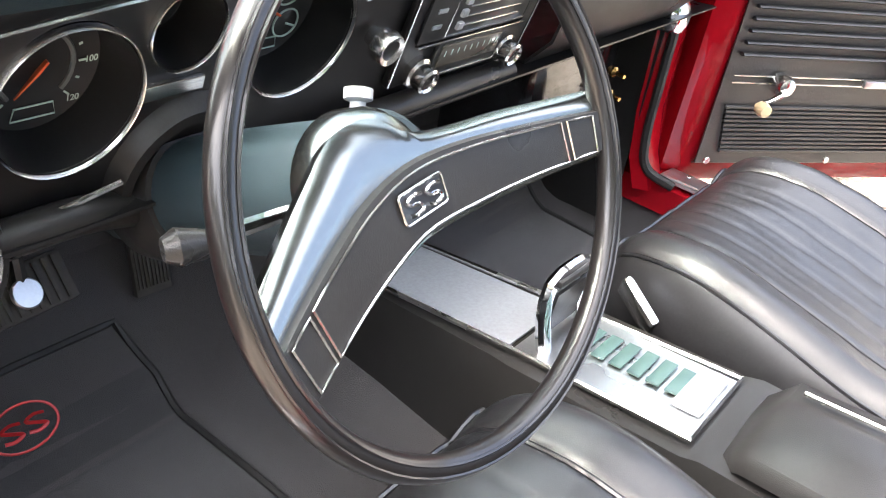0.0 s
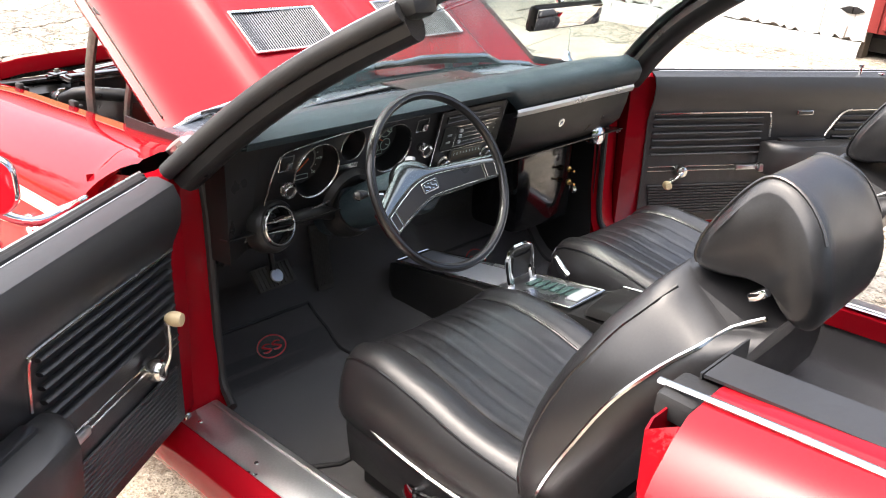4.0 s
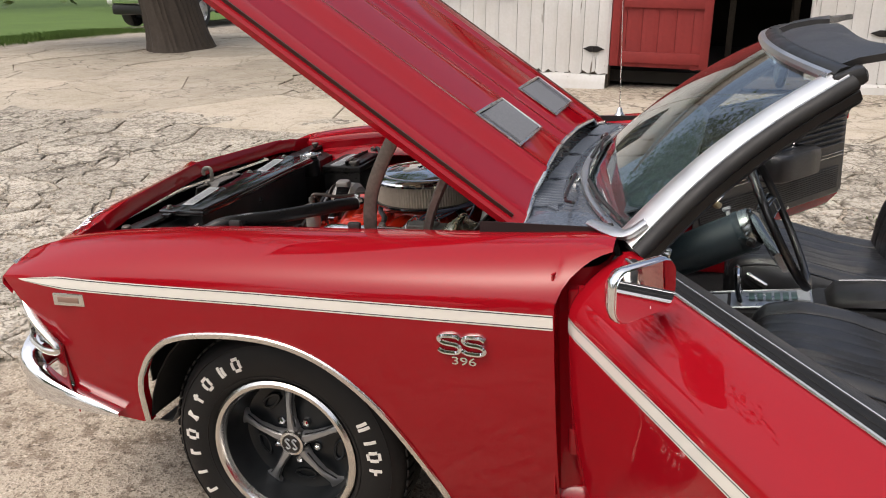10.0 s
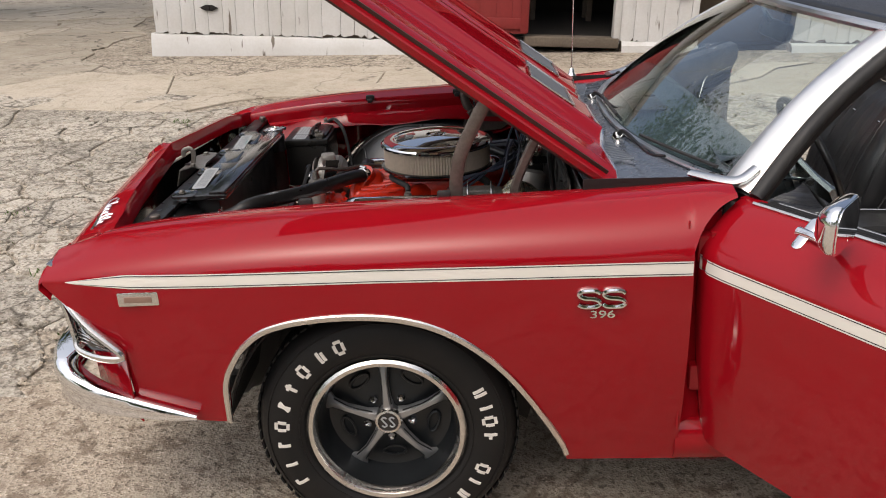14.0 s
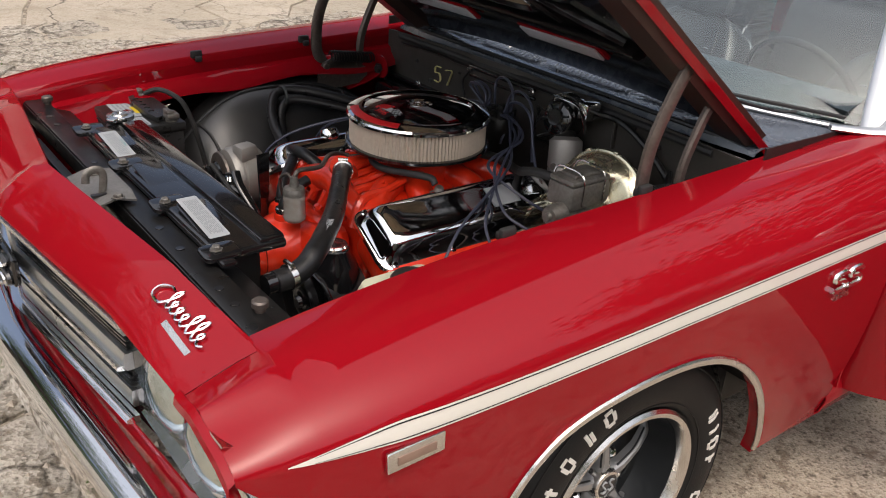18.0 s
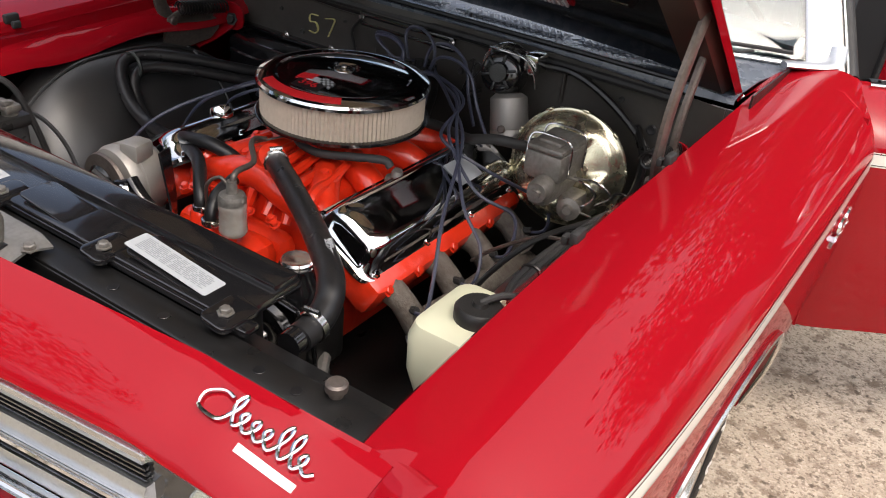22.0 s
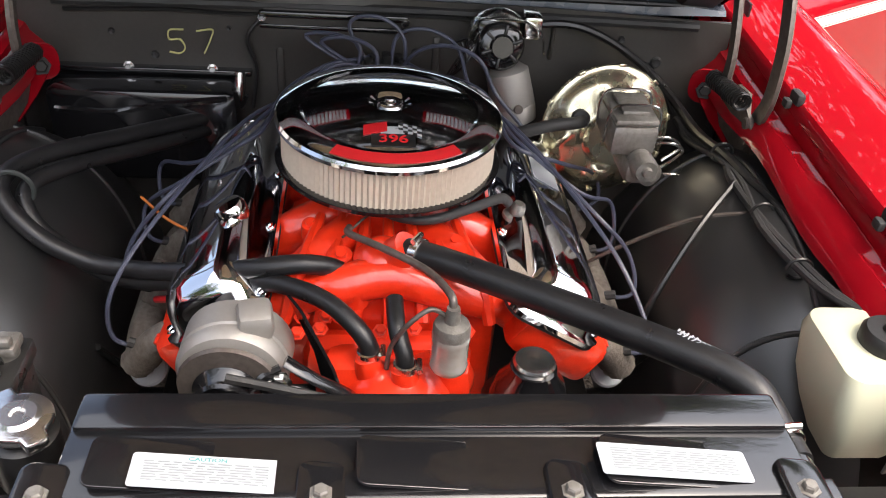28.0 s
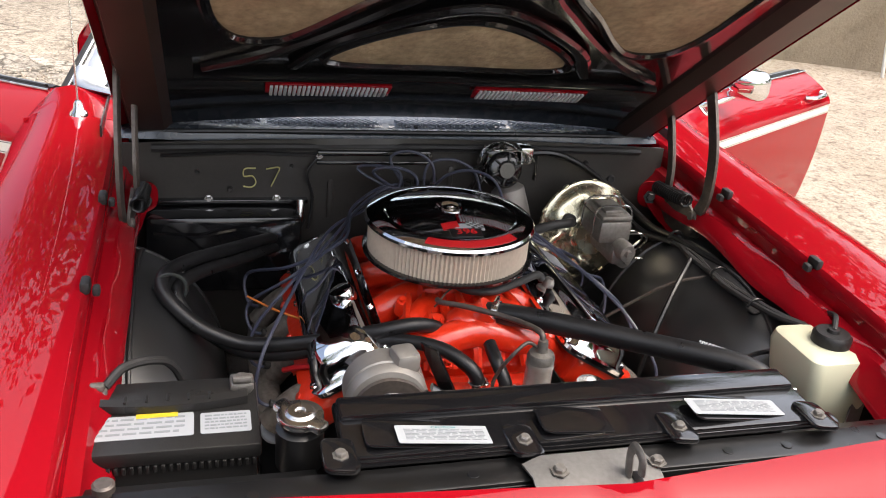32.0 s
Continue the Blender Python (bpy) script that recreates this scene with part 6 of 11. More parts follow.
    part("recliner_foot", box((1.62 + dx, cy + s * 0.20, 0.275), (0.08, 0.05, 0.07), 0.015), BLACK_PLASTIC, st)
    for q in (-1, 1):
        part("seat_rail", box((1.42 + dx, cy + q * 0.19, 0.245), (0.50, 0.03, 0.05), 0.006), SATIN_BLACK, st)
    return st
seats = [seat(-1, 0.0), seat(1, -0.07)]

# rear bench
rb_ = part("rear_seat", loft([[V(x, y, z) for y, z in [(-0.62, 0.30), (-0.64, 0.36), (-0.60, zt - 0.02)] + [(yy, zt - 0.004 * abs(math.cos(yy * 26)) ** 6 + 0.01 * math.exp(-((abs(yy) - 0.3) / 0.2) ** 2)) for yy in np.linspace(-0.56, 0.56, 41)] + [(0.60, zt - 0.02), (0.64, 0.36), (0.62, 0.30)]] for x, zt in ((2.18, 0.44), (2.20, 0.475), (2.26, 0.49), (2.45, 0.475), (2.62, 0.45))]), VINYL, car, "black vinyl rear bench seat", smooth=50)
part("bench_backrest", loft([[V(x0 + 0.28 * (z - 0.45) + (-0.004 * abs(math.cos(yy * 26)) ** 6 if fr else 0.12), yy, z) for fr, yy in [(1, v) for v in np.linspace(-0.62, 0.62, 41)] + [(0, v) for v in np.linspace(0.62, -0.62, 9)]] for z, x0 in ((0.44, 2.60), (0.47, 2.585), (0.60, 2.58), (0.80, 2.58), (0.90, 2.60), (0.925, 2.63))]), VINYL, rb_, "black vinyl rear backrest", smooth=50)

# floor mats
MAT_PILE = material("mat_pile", (0.040, 0.040, 0.043), 0.95, spec=0.15, sheen=0.35, grain=0.5, grain_scale=420, color2=(0.075, 0.073, 0.075), stain=0.35, stain_scale=6, bump=0.9, bump_scale=800)
def mat(s, name, ring_c):
    def y_in(x):
        return s * (0.255 + 0.05 * max(0.0, (x - 1.03) / 0.05) ** 2 + 0.03 * max(0.0, (0.62 - x) / 0.06))
    def y_out(x):
        return s * (interp(x, [0.56, 0.80, 1.04, 1.08], [0.70, 0.705, 0.665, 0.60]))
    rows = []
    for x in list(np.linspace(0.565, 1.03, 26)) + [1.045, 1.06, 1.072, 1.08]:
        rows.append([V(x, lerp(y_in(x), y_out(x), k), floor_z(x, lerp(y_in(x), y_out(x), k)) + 0.010) for k in np.linspace(0, 1, 19)])
    rim = [p for p in rows[0]] + [r[-1] for r in rows[1:]] + list(reversed(rows[-1][:-1])) + [r[0] for r in reversed(rows[1:-1])]
    m = part(name, sheet([[p.copy() for p in r] for r in rows]), MAT_PILE, car, "black carpet floor mat with red oval emblem", smooth=60)
    part("mat_edge", tube(rim, 0.006, 6, True, 1), RUBBER, m, "bound black edge")
    c = V(*ring_c)
    def q(a, b):
        return V(c.x - b * 0.96, c.y + a, floor_z(c.x - b * 0.96, c.y + a) + 0.0125)
    part("mat_emblem_ring", tube([q(0.044 * math.cos(a), 0.020 * math.sin(a)) for a in np.linspace(0, 2 * math.pi, 28, endpoint=False)], 0.0020, 6, True, 1, 0.6), RED_PRINT, m, "red oval ring")
    for k in (-1, 1):
        part("mat_emblem_curve", tube([q(k * 0.016 + a, 0.62 * b) for a, b in ((0.013, 0.009), (0.0, 0.012), (-0.012, 0.007), (0.0, 0.0), (0.012, -0.007), (0.0, -0.012), (-0.013, -0.009))], 0.0028, 6, smooth=5, flat=0.6), RED_PRINT, m)
mat(-1, "floor_mat", (0.612, -0.443, 0.0))
mat(1, "floor_mat", (0.600, 0.400, 0.0))

# kick panels and toe board
for s in (-1, 1):
    kp = part("kick_panel", sheet([[V(x, s * (0.738 - 0.02 * (0.85 - x)), z) for z in (0.24, 0.5, 0.78, 0.92)] for x in (0.50, 0.65, 0.82)], 0.004), BLACK_PLASTIC, car, "black kick panel")
    part("vent_knob", lathe([(0.006, -0.01), (0.006, 0.012), (0.014, 0.016), (0.014, 0.024), (0, 0.026)], 14, axis_to((0.75, s * 0.720, 0.50), (0.4, -s, 0.2))), CHROME, kp)
part("toe_board", sheet([[V(0.515 - 0.02 * (z - 0.3), y, z) for z in (0.22, 0.4, 0.6, 0.8, 0.88)] for y in np.linspace(-0.755, 0.755, 7)], 0.004), CARPET, car, "black carpeted toe board")

# dashboard
DASH_BLACK = material("dash_satin_black", (0.010, 0.010, 0.0105), 0.42, spec=0.4, grain=0.25, grain_scale=300, color2=(0.02, 0.02, 0.02), bump=0.12, bump_scale=1200)
def face(y, h, out=0.0):
    """A point on the instrument face: h is height over its lower edge."""
    return V(0.868 + 0.295 * h + 0.955 * out, y, 0.745 + h - 0.28 * out)
FM = Matrix(((0, 0.283, 0.959, 0), (1, 0, 0, 0), (0, 0.959, -0.283, 0), (0, 0, 0, 1)))
def fpose(y, h, out=0.0):
    return Matrix.Translation(face(y, h, out)) @ FM.to_3x3().to_4x4()
pad_rows = []
for y in np.linspace(-0.715, 0.715, 41):
    b = ws_base(y)
    e = 0.012 * math.exp(-((abs(y) - 0.70) / 0.04) ** 2)
    if y < 0.115:
        nose = [V(0.900, y, 0.972), V(0.940, y, 0.962), V(0.956, y, 0.946), V(0.950, y, 0.930), V(0.918, y, 0.924)]
    else:
        k = min(1.0, (y - 0.115) / 0.02)
        nose = [V(0.900, y, 0.972), V(lerp(0.940, 0.944, k), y, lerp(0.962, 0.958, k)), V(lerp(0.956, 0.960, k), y, lerp(0.946, 0.935, k)), V(lerp(0.950, 0.953, k), y, lerp(0.930, 0.905, k)), V(lerp(0.918, 0.935, k), y, lerp(0.924, 0.885, k))]
    pad_rows.append([b + V(0.02, 0, -0.015), b + V(0.06, 0, 0.0), V(0.83, y, 0.962 - e)] + nose)
dash = part("dashboard", sheet(pad_rows, 0.004), PAD, car, "dark blue-black padded dashboard", smooth=60)
HOLES = ((-0.504, 0.094, 0.060, 1.10), (-0.411, 0.139, 0.034, 1.10), (-0.284, 0.108, 0.062, 1.0))
bm = bmesh.new()
yy_, hh_ = np.linspace(-0.66, 0.115, 260), np.linspace(-0.02, 0.185, 69)
vv = {}
for i, y in enumerate(yy_):
    for j, h in enumerate(hh_):
        py, ph = y, h
        for cy_, ch_, r_, q_ in HOLES:
            dy, dh = (py - cy_), (ph - ch_) / q_
            rr = math.hypot(dy, dh)
            if rr > 0 and abs(rr - r_) < 0.0024:
                py, ph = cy_ + dy * r_ / rr, ch_ + dh * r_ / rr * q_
        vv[i, j] = bm.verts.new(face(py, ph))
for i in range(len(yy_) - 1):
    for j in range(len(hh_) - 1):
        y, h = (yy_[i] + yy_[i + 1]) / 2, (hh_[j] + hh_[j + 1]) / 2
        if all(math.hypot(y - cy_, (h - ch_) / q_) > r_ for cy_, ch_, r_, q_ in HOLES):
            bm.faces.new((vv[i, j], vv[i + 1, j], vv[i + 1, j + 1], vv[i, j + 1]))
for v_ in [v_ for v_ in bm.verts if not v_.link_faces]:
    bm.verts.remove(v_)
part("instrument_panel", bm, DASH_BLACK, dash, "black instrument panel")
part("panel_lower_roll", tube([face(-0.60, -0.012, 0.012), face(-0.5, -0.004, 0.018), face(-0.42, -0.03, 0.01), face(-0.34, -0.03, 0.01), face(-0.2, -0.004, 0.018), face(0.11, -0.008, 0.012)], 0.016, 10), BLACK_PLASTIC, dash)
part("panel_top_line", tube([face(-0.612, 0.150, 0.006), face(-0.585, 0.160, 0.006), face(-0.469, 0.173, 0.006), face(-0.351, 0.179, 0.006), face(-0.15, 0.181, 0.006)], 0.0022, 6), DULL_CHROME, dash, "bright trim line")
part("panel_side_line", tube([face(-0.612, 0.150, 0.006), face(-0.628, 0.10, 0.006), face(-0.640, 0.02, 0.006), face(-0.672, -0.04, 0.004), face(-0.70, -0.07, 0.0)], 0.0022, 6), DULL_CHROME, dash)
part("panel_lower_line", tube([face(-0.575, 0.000, 0.014), face(-0.52, 0.008, 0.018), face(-0.46, 0.016, 0.016)], 0.0028, 6), DULL_CHROME, dash)
part("column_ring", tube([face(-0.392 + 0.064 * math.cos(a), -0.006 + 0.070 * math.sin(a), 0.012) for a in np.linspace(2.9, 0.6, 14)], 0.0024, 6, smooth=2), DULL_CHROME, dash, "bright arc over the column")
part("column_opening", sheet([[face(-0.392 + r * math.cos(a), -0.006 + r * 1.1 * math.sin(a), o) for r, o in ((0.050, -0.01), (0.056, 0.016), (0.066, 0.016), (0.074, 0.0))] for a in np.linspace(3.3, -0.15, 20)]), BLACK_PLASTIC, dash)
side = part("dash_end_panel", sheet([[V(0.84, -0.745, z), V(0.90, -0.735, z), face(-0.66, z - 0.745)] for z in (0.93, 0.85, 0.74, 0.68)], 0.004), BLACK_PLASTIC, dash)
DIAL = material("dial_black", (0.012, 0.013, 0.013), 0.5, coat=0.3, coat_rough=0.05)
DIAL_MARK = material("dial_mark", (0.50, 0.62, 0.56), 0.6)
DIAL_GREY = material("dial_grey_ring", (0.10, 0.11, 0.11), 0.5)
NEEDLE = material("dial_needle", (0.7, 0.10, 0.02), 0.5)
def gauge(y, h, r, label, sweep, needle, squash=1.0, figures=()):
    """A dial sunk into the panel behind a deep dark cone with a thin bright rim."""
    m = fpose(y, h, 0.002) @ Matrix.Diagonal((1, squash, 1, 1))
    back = -0.045
    k = 0.86
    g = part("gauge", lathe([(0, back), (r * k, back), (r * (k + 0.02), back + 0.001)], 40, m), DIAL, dash, label)
    part("gauge_bezel", lathe([(r * 0.965, 0.0), (r * 0.985, 0.004), (r * 1.0, 0.005), (r * 1.025, 0.003), (r * 1.03, -0.002)], 48, m), DULL_CHROME, g)
    part("gauge_cone", lathe([(r * (k + 0.01), back), (r * 0.97, 0.002)], 48, m), DASH_BLACK, g)
    n = 13
    for i in range(n):
        a = radians(lerp(sweep[0], sweep[1], i / (n - 1)))
        c = m @ V(r * 0.62 * math.cos(a), r * 0.62 * math.sin(a), back + 0.0015)
        part("dial_tick", box(c, (r * 0.10 if i % 2 == 0 else r * 0.05, 0.0016, 0.001), 0, (m.to_3x3().normalized() @ Matrix.Rotation(a, 3, "Z"))), DIAL_MARK, g)
    part("dial_ring", tube([m @ V(r * 0.50 * math.cos(a), r * 0.50 * math.sin(a), back + 0.0012) for a in np.radians(np.linspace(sweep[0], sweep[1], 20))], 0.0022, 5, smooth=1), DIAL_GREY, g)
    for text, i in figures:
        a = radians(lerp(sweep[0], sweep[1], i / (n - 1)))
        letters(text, 0.0075, m @ Matrix.Translation((r * 0.74 * math.cos(a), r * 0.74 * math.sin(a), back + 0.002)), DIAL_MARK, g, "dial_figure", 0.0, 0.0002)
    part("dial_window", tube([m @ V(r * a, r * b, back + 0.0015) for a, b in ((-0.30, -0.70), (0.30, -0.70), (0.26, -0.52), (-0.26, -0.52))], 0.0008, 5, True, 1), DIAL_MARK, g)
    a = radians(needle)
    part("needle", tube([m @ V(-r * 0.16 * math.cos(a), -r * 0.16 * math.sin(a), back + 0.005), m @ V(0, 0, back + 0.005), m @ V(r * 0.44 * math.cos(a), r * 0.44 * math.sin(a), back + 0.005)], [0.004, 0.0045, 0.0015], 6, smooth=1, flat=0.4), NEEDLE, g, "orange needle")
    return g
gauge(-0.504, 0.094, 0.060, "round speedometer with orange needle", (225, -45), 228, 1.10, (("20", 2), ("40", 4), ("60", 6), ("80", 8), ("100", 10), ("120", 12)))
gauge(-0.411, 0.139, 0.034, "small round dark dial", (220, 140), 190, 1.10)
rg = gauge(-0.284, 0.108, 0.062, "round dial with smaller inset gauges", (160, 20), 150, 1.0)
for dx_, dy_, rr in ((-0.022, 0.014, 0.017), (0.016, 0.020, 0.017), (-0.018, -0.024, 0.019), (0.022, -0.016, 0.015)):
    m = fpose(-0.284 + dx_, 0.108 + dy_, -0.0395)
    idl = part("inset_dial", tube([m @ V(rr * math.cos(a), rr * math.sin(a), 0.0) for a in np.linspace(0, 2 * math.pi, 24, endpoint=False)], 0.0010, 5, True, 1), DIAL_MARK, rg, "small inset gauge")
    part("inset_needle", tube([m @ V(0, 0, 0.001), m @ V(rr * 0.7, -rr * 0.3, 0.001)], 0.0012, 5, smooth=1), NEEDLE if rr > 0.018 else DIAL_MARK, rg)
def knob(y, h, r=0.017, out=0.004):
    k = part("dash_knob", lathe([(r * 0.55, 0), (r * 0.6, 0.010), (r, 0.014), (r, 0.026), (r * 0.9, 0.03), (r * 0.62, 0.028), (r * 0.58, 0.024), (0, 0.024)], 24, fpose(y, h, out)), DULL_CHROME, dash, "chrome rimmed knob")
    part("knob_face", lathe([(0, 0.026), (r * 0.6, 0.026)], 20, fpose(y, h, out)), BLACK_PLASTIC, k)
knob(-0.595, 0.080, 0.017, 0.006)
knob(-0.190, 0.096, 0.018, 0.006)
def switch(y, h, w=0.034, hh=0.034):
    m = fpose(y, h, 0.002)
    f = part("switch_bezel", tube([m @ V(a, b, 0) for a, b in ((-w / 2, -hh / 2), (w / 2, -hh / 2), (w / 2, hh / 2), (-w / 2, hh / 2))], 0.0013, 5, True, 1), DULL_CHROME, dash)
    part("switch_paddle", box(m @ V(0.005, -0.004, 0.004), (0.014, 0.018, 0.010), 0.003, m.to_3x3()), DULL_CHROME, f)
switch(-0.591, 0.128)
switch(-0.192, 0.149, 0.036, 0.032)
part("idiot_light_bar", prism(rounded(0.058, 0.014, 0.002), 0.006, fpose(-0.416, 0.088, 0.0), 0.001), DULL_CHROME, dash, "brushed warning light strip")
# centre stack with radio
CY, CH = -0.016, 0.098
ctr = part("centre_panel", prism(rounded(0.246, 0.162, 0.006), 0.008, fpose(CY, CH, 0.002), 0.002), DASH_BLACK, dash, "black centre panel with radio")
for x in (-0.121, 0.121):
    part("panel_line", tube([fpose(CY, CH, 0.011) @ V(x, -0.078, 0), fpose(CY, CH, 0.011) @ V(x, 0.078, 0)], 0.0014, 5, smooth=1), DULL_CHROME, ctr)
def slab(x, y, w, h, mat, name, d=0.004, parent=None, label=""):
    m = fpose(CY, CH, 0.0100)
    return part(name, box(m @ V(x, y, d / 2), (w, h, d), 0.001, m.to_3x3()), mat, parent or ctr, label)
def outline(x, y, w, h, r=0.0011):
    m = fpose(CY, CH, 0.0140)
    part("slot_line", tube([m @ V(x + a * w / 2, y + b * h / 2, 0) for a, b in ((-1, -1), (1, -1), (1, 1), (-1, 1))], r, 5, True, 1), DULL_CHROME, ctr)
slab(0.0, 0.058, 0.20, 0.020, DIAL, "vent_slot")
outline(0.0, 0.058, 0.196, 0.014)
slab(0.0, 0.006, 0.205, 0.062, DIAL, "heater_control", label="dark heater control with pale slots")
outline(0.018, 0.006, 0.150, 0.056)
for k in range(4):
    slab(0.022, 0.024 - 0.012 * k, 0.105, 0.0022, DULL_CHROME, "control_slot", 0.0055)
for yy in (0.022, 0.006, -0.010):
    slab(-0.040, yy, 0.010, 0.009, LABEL_WHITE, "slider_knob", 0.008)
for yy in (0.014, -0.006):
    slab(-0.080, yy, 0.016, 0.006, GREY_PRINT, "legend", 0.0052)
slab(0.0, -0.054, 0.125, 0.046, DIAL, "radio", 0.006, label="chrome framed car radio")
slab(0.0, -0.048, 0.112, 0.028, material("radio_glass", (0.10, 0.09, 0.075), 0.12), "radio_dial", 0.008)
for k in range(9):
    slab(-0.048 + 0.012 * k, -0.044, 0.0015, 0.008, DIAL_MARK, "dial_mark", 0.0086)
outline(0.0, -0.048, 0.114, 0.030)
slab(0.0, -0.074, 0.20, 0.004, DULL_CHROME, "radio_trim", 0.007)
slab(0.0, -0.029, 0.20, 0.0025, DULL_CHROME, "radio_trim", 0.006)
for x in (-0.084, 0.078):
    m = fpose(CY + x, CH - 0.060, 0.010)
    part("radio_knob", lathe([(0.019, 0), (0.019, 0.008), (0.015, 0.010), (0.016, 0.024), (0.013, 0.026), (0.011, 0.023), (0, 0.022)], 24, m), DULL_CHROME, ctr, "chrome rimmed radio knob")
# passenger side: bright strip, glove box
part("dash_strip", sheet([[V(0.946, y, 0.890), V(0.949, y, 0.882), V(0.944, y, 0.870), V(0.935, y, 0.866)] for y in np.linspace(0.13, 0.70, 9)], 0.003), ALUMINIUM, dash, "brushed bright strip")
part("glove_box", sheet([[V(0.936, y, 0.866), V(0.930, y, 0.83), V(0.916, y, 0.775), V(0.88, y, 0.735), V(0.82, y, 0.728)] for y in np.linspace(0.145, 0.575, 9)], 0.004), BLACK_PLASTIC, dash, "black glove box door")
part("dash_side_cover", sheet([[V(0.934, y, 0.866), V(0.926, y, 0.83), V(0.908, y, 0.775), V(0.87, y, 0.742)] for y in (0.580, 0.64, 0.70)], 0.004), BLACK_PLASTIC, dash)
part("glove_lock", lathe([(0.014, 0), (0.013, 0.008), (0.006, 0.008), (0.004, 0.005), (0, 0.005)], 18, axis_to((0.922, 0.358, 0.820), (0.95, 0, -0.28))), CHROME, dash, "chrome glove box lock")
part("dash_speaker_grille", box((0.78, 0.0, 0.957), (0.12, 0.3, 0.006), 0.002), BLACK_PLASTIC, dash)
# air vents on balls
for s, p in ((-1, V(0.888, -0.612, 0.735)), (1, V(0.870, 0.632, 0.726))):
    m = axis_to(p, (0.94, -0.15 * -s * -1, 0.20))
    if s < 0:
        vt = part("air_vent", lathe([(0.062, -0.03), (0.060, 0.0), (0.052, 0.012), (0.046, 0.012)], 32, m), BLACK_PLASTIC, dash, "round black air vent with chrome blades")
        part("vent_ring", lathe([(0.046, 0.012), (0.042, 0.016), (0.038, 0.012), (0.036, -0.01), (0, -0.012)], 32, m), GLOSS_BLACK, vt)
        part("vent_rim", tube([m @ V(0.042 * math.cos(a), 0.042 * math.sin(a), 0.016) for a in np.linspace(0, 2 * math.pi, 24, endpoint=False)], 0.0025, 6, True, 1), DULL_CHROME, vt)
        for yy in (-0.012, 0.012):
            part("vent_blade", box(m @ (V(0, 0, 0.008)) + V(0, 0, yy), (0.010, 0.074, 0.004), 0.001, eul(0, 20, -10)), DULL_CHROME, vt)
    else:
        part("air_vent", lathe([(0.03, -0.02), (0.033, 0.0), (0.030, 0.014), (0.018, 0.022), (0, 0.024)], 28, m), CHROME, dash, "chrome ball air vent")
# steering column and wheel
SWC, SWN = V(1.168, -0.392, 0.858), V(0.898, -0.016, 0.439).normalized()
SWM = axis_to(SWC, SWN)
sx_ = V(-SWN.y, SWN.x, 0).normalized()
sy_ = SWN.cross(sx_).normalized()
def W(a, b, c):
    """A point of the steering wheel: a to the passenger's side, b up, c towards the driver."""
    return SWC + sx_ * a + sy_ * b + SWN * c
colm = part("steering_column", tube([SWC - SWN * 0.42, SWC - SWN * 0.32, SWC - SWN * 0.20, SWC - SWN * 0.085], [0.046, 0.050, 0.053, 0.053], 24, smooth=3), PAD, car, "blue-black steering column")
part("column_shroud", tube([SWC - SWN * 0.36, SWC - SWN * 0.33, SWC - SWN * 0.30], [0.062, 0.064, 0.056], 24, smooth=3), BLACK_PLASTIC, colm)
part("column_collar", lathe([(0.054, -0.10), (0.056, -0.095), (0.056, -0.072), (0.050, -0.062), (0.0, -0.055)], 28, SWM), PAD, colm)
LT = V(1.108, -0.556, 0.848)
part("turn_lever", tube([SWC - SWN * 0.10 + sx_ * -0.045, SWC.lerp(LT, 0.45) - SWN * 0.055, LT], [0.005, 0.005, 0.006], 8), CHROME, colm, "chrome turn signal lever")
part("lever_knob", lathe([(0.006, -0.010), (0.009, 0), (0.0115, 0.010), (0.007, 0.018), (0, 0.018)], 14, axis_to(LT, LT - SWC)), BLACK_PLASTIC, colm)
part("hazard_knob", lathe([(0.006, 0), (0.006, 0.012), (0.011, 0.014), (0.011, 0.022), (0, 0.022)], 12, axis_to(SWC - SWN * 0.105 + sx_ * 0.020 + sy_ * 0.048, sx_ * 0.4 + sy_)), LABEL_WHITE, colm)
WHEEL_BLACK = material("glossy_wheel_rim", (0.010, 0.009, 0.009), 0.28, coat=0.4, coat_rough=0.1, grain=0.2, grain_scale=200)
swh = part("steering_wheel", tube([W(0.182 * math.cos(a), 0.182 * math.sin(a), 0) for a in np.linspace(0, 2 * math.pi, 72, endpoint=False)], 0.0096, 16, True, 1), WHEEL_BLACK, car, "black two-spoke steering wheel with emblem")
for r, c in ((0.1785, 0.0092), (0.1860, 0.0090)):
    part("rim_groove", tube([W(r * math.cos(a), r * math.sin(a), c) for a in np.linspace(0, 2 * math.pi, 72, endpoint=False)], 0.0012, 5, True, 1), BLACK_LINE, swh)
SATIN_SPOKE = material("polished_spoke", (0.22, 0.24, 0.235), 0.2, 1.0, grain=0.15, grain_scale=160, stain=0.2, stain_scale=14, color2=(0.34, 0.35, 0.35), rough_var=0.04)
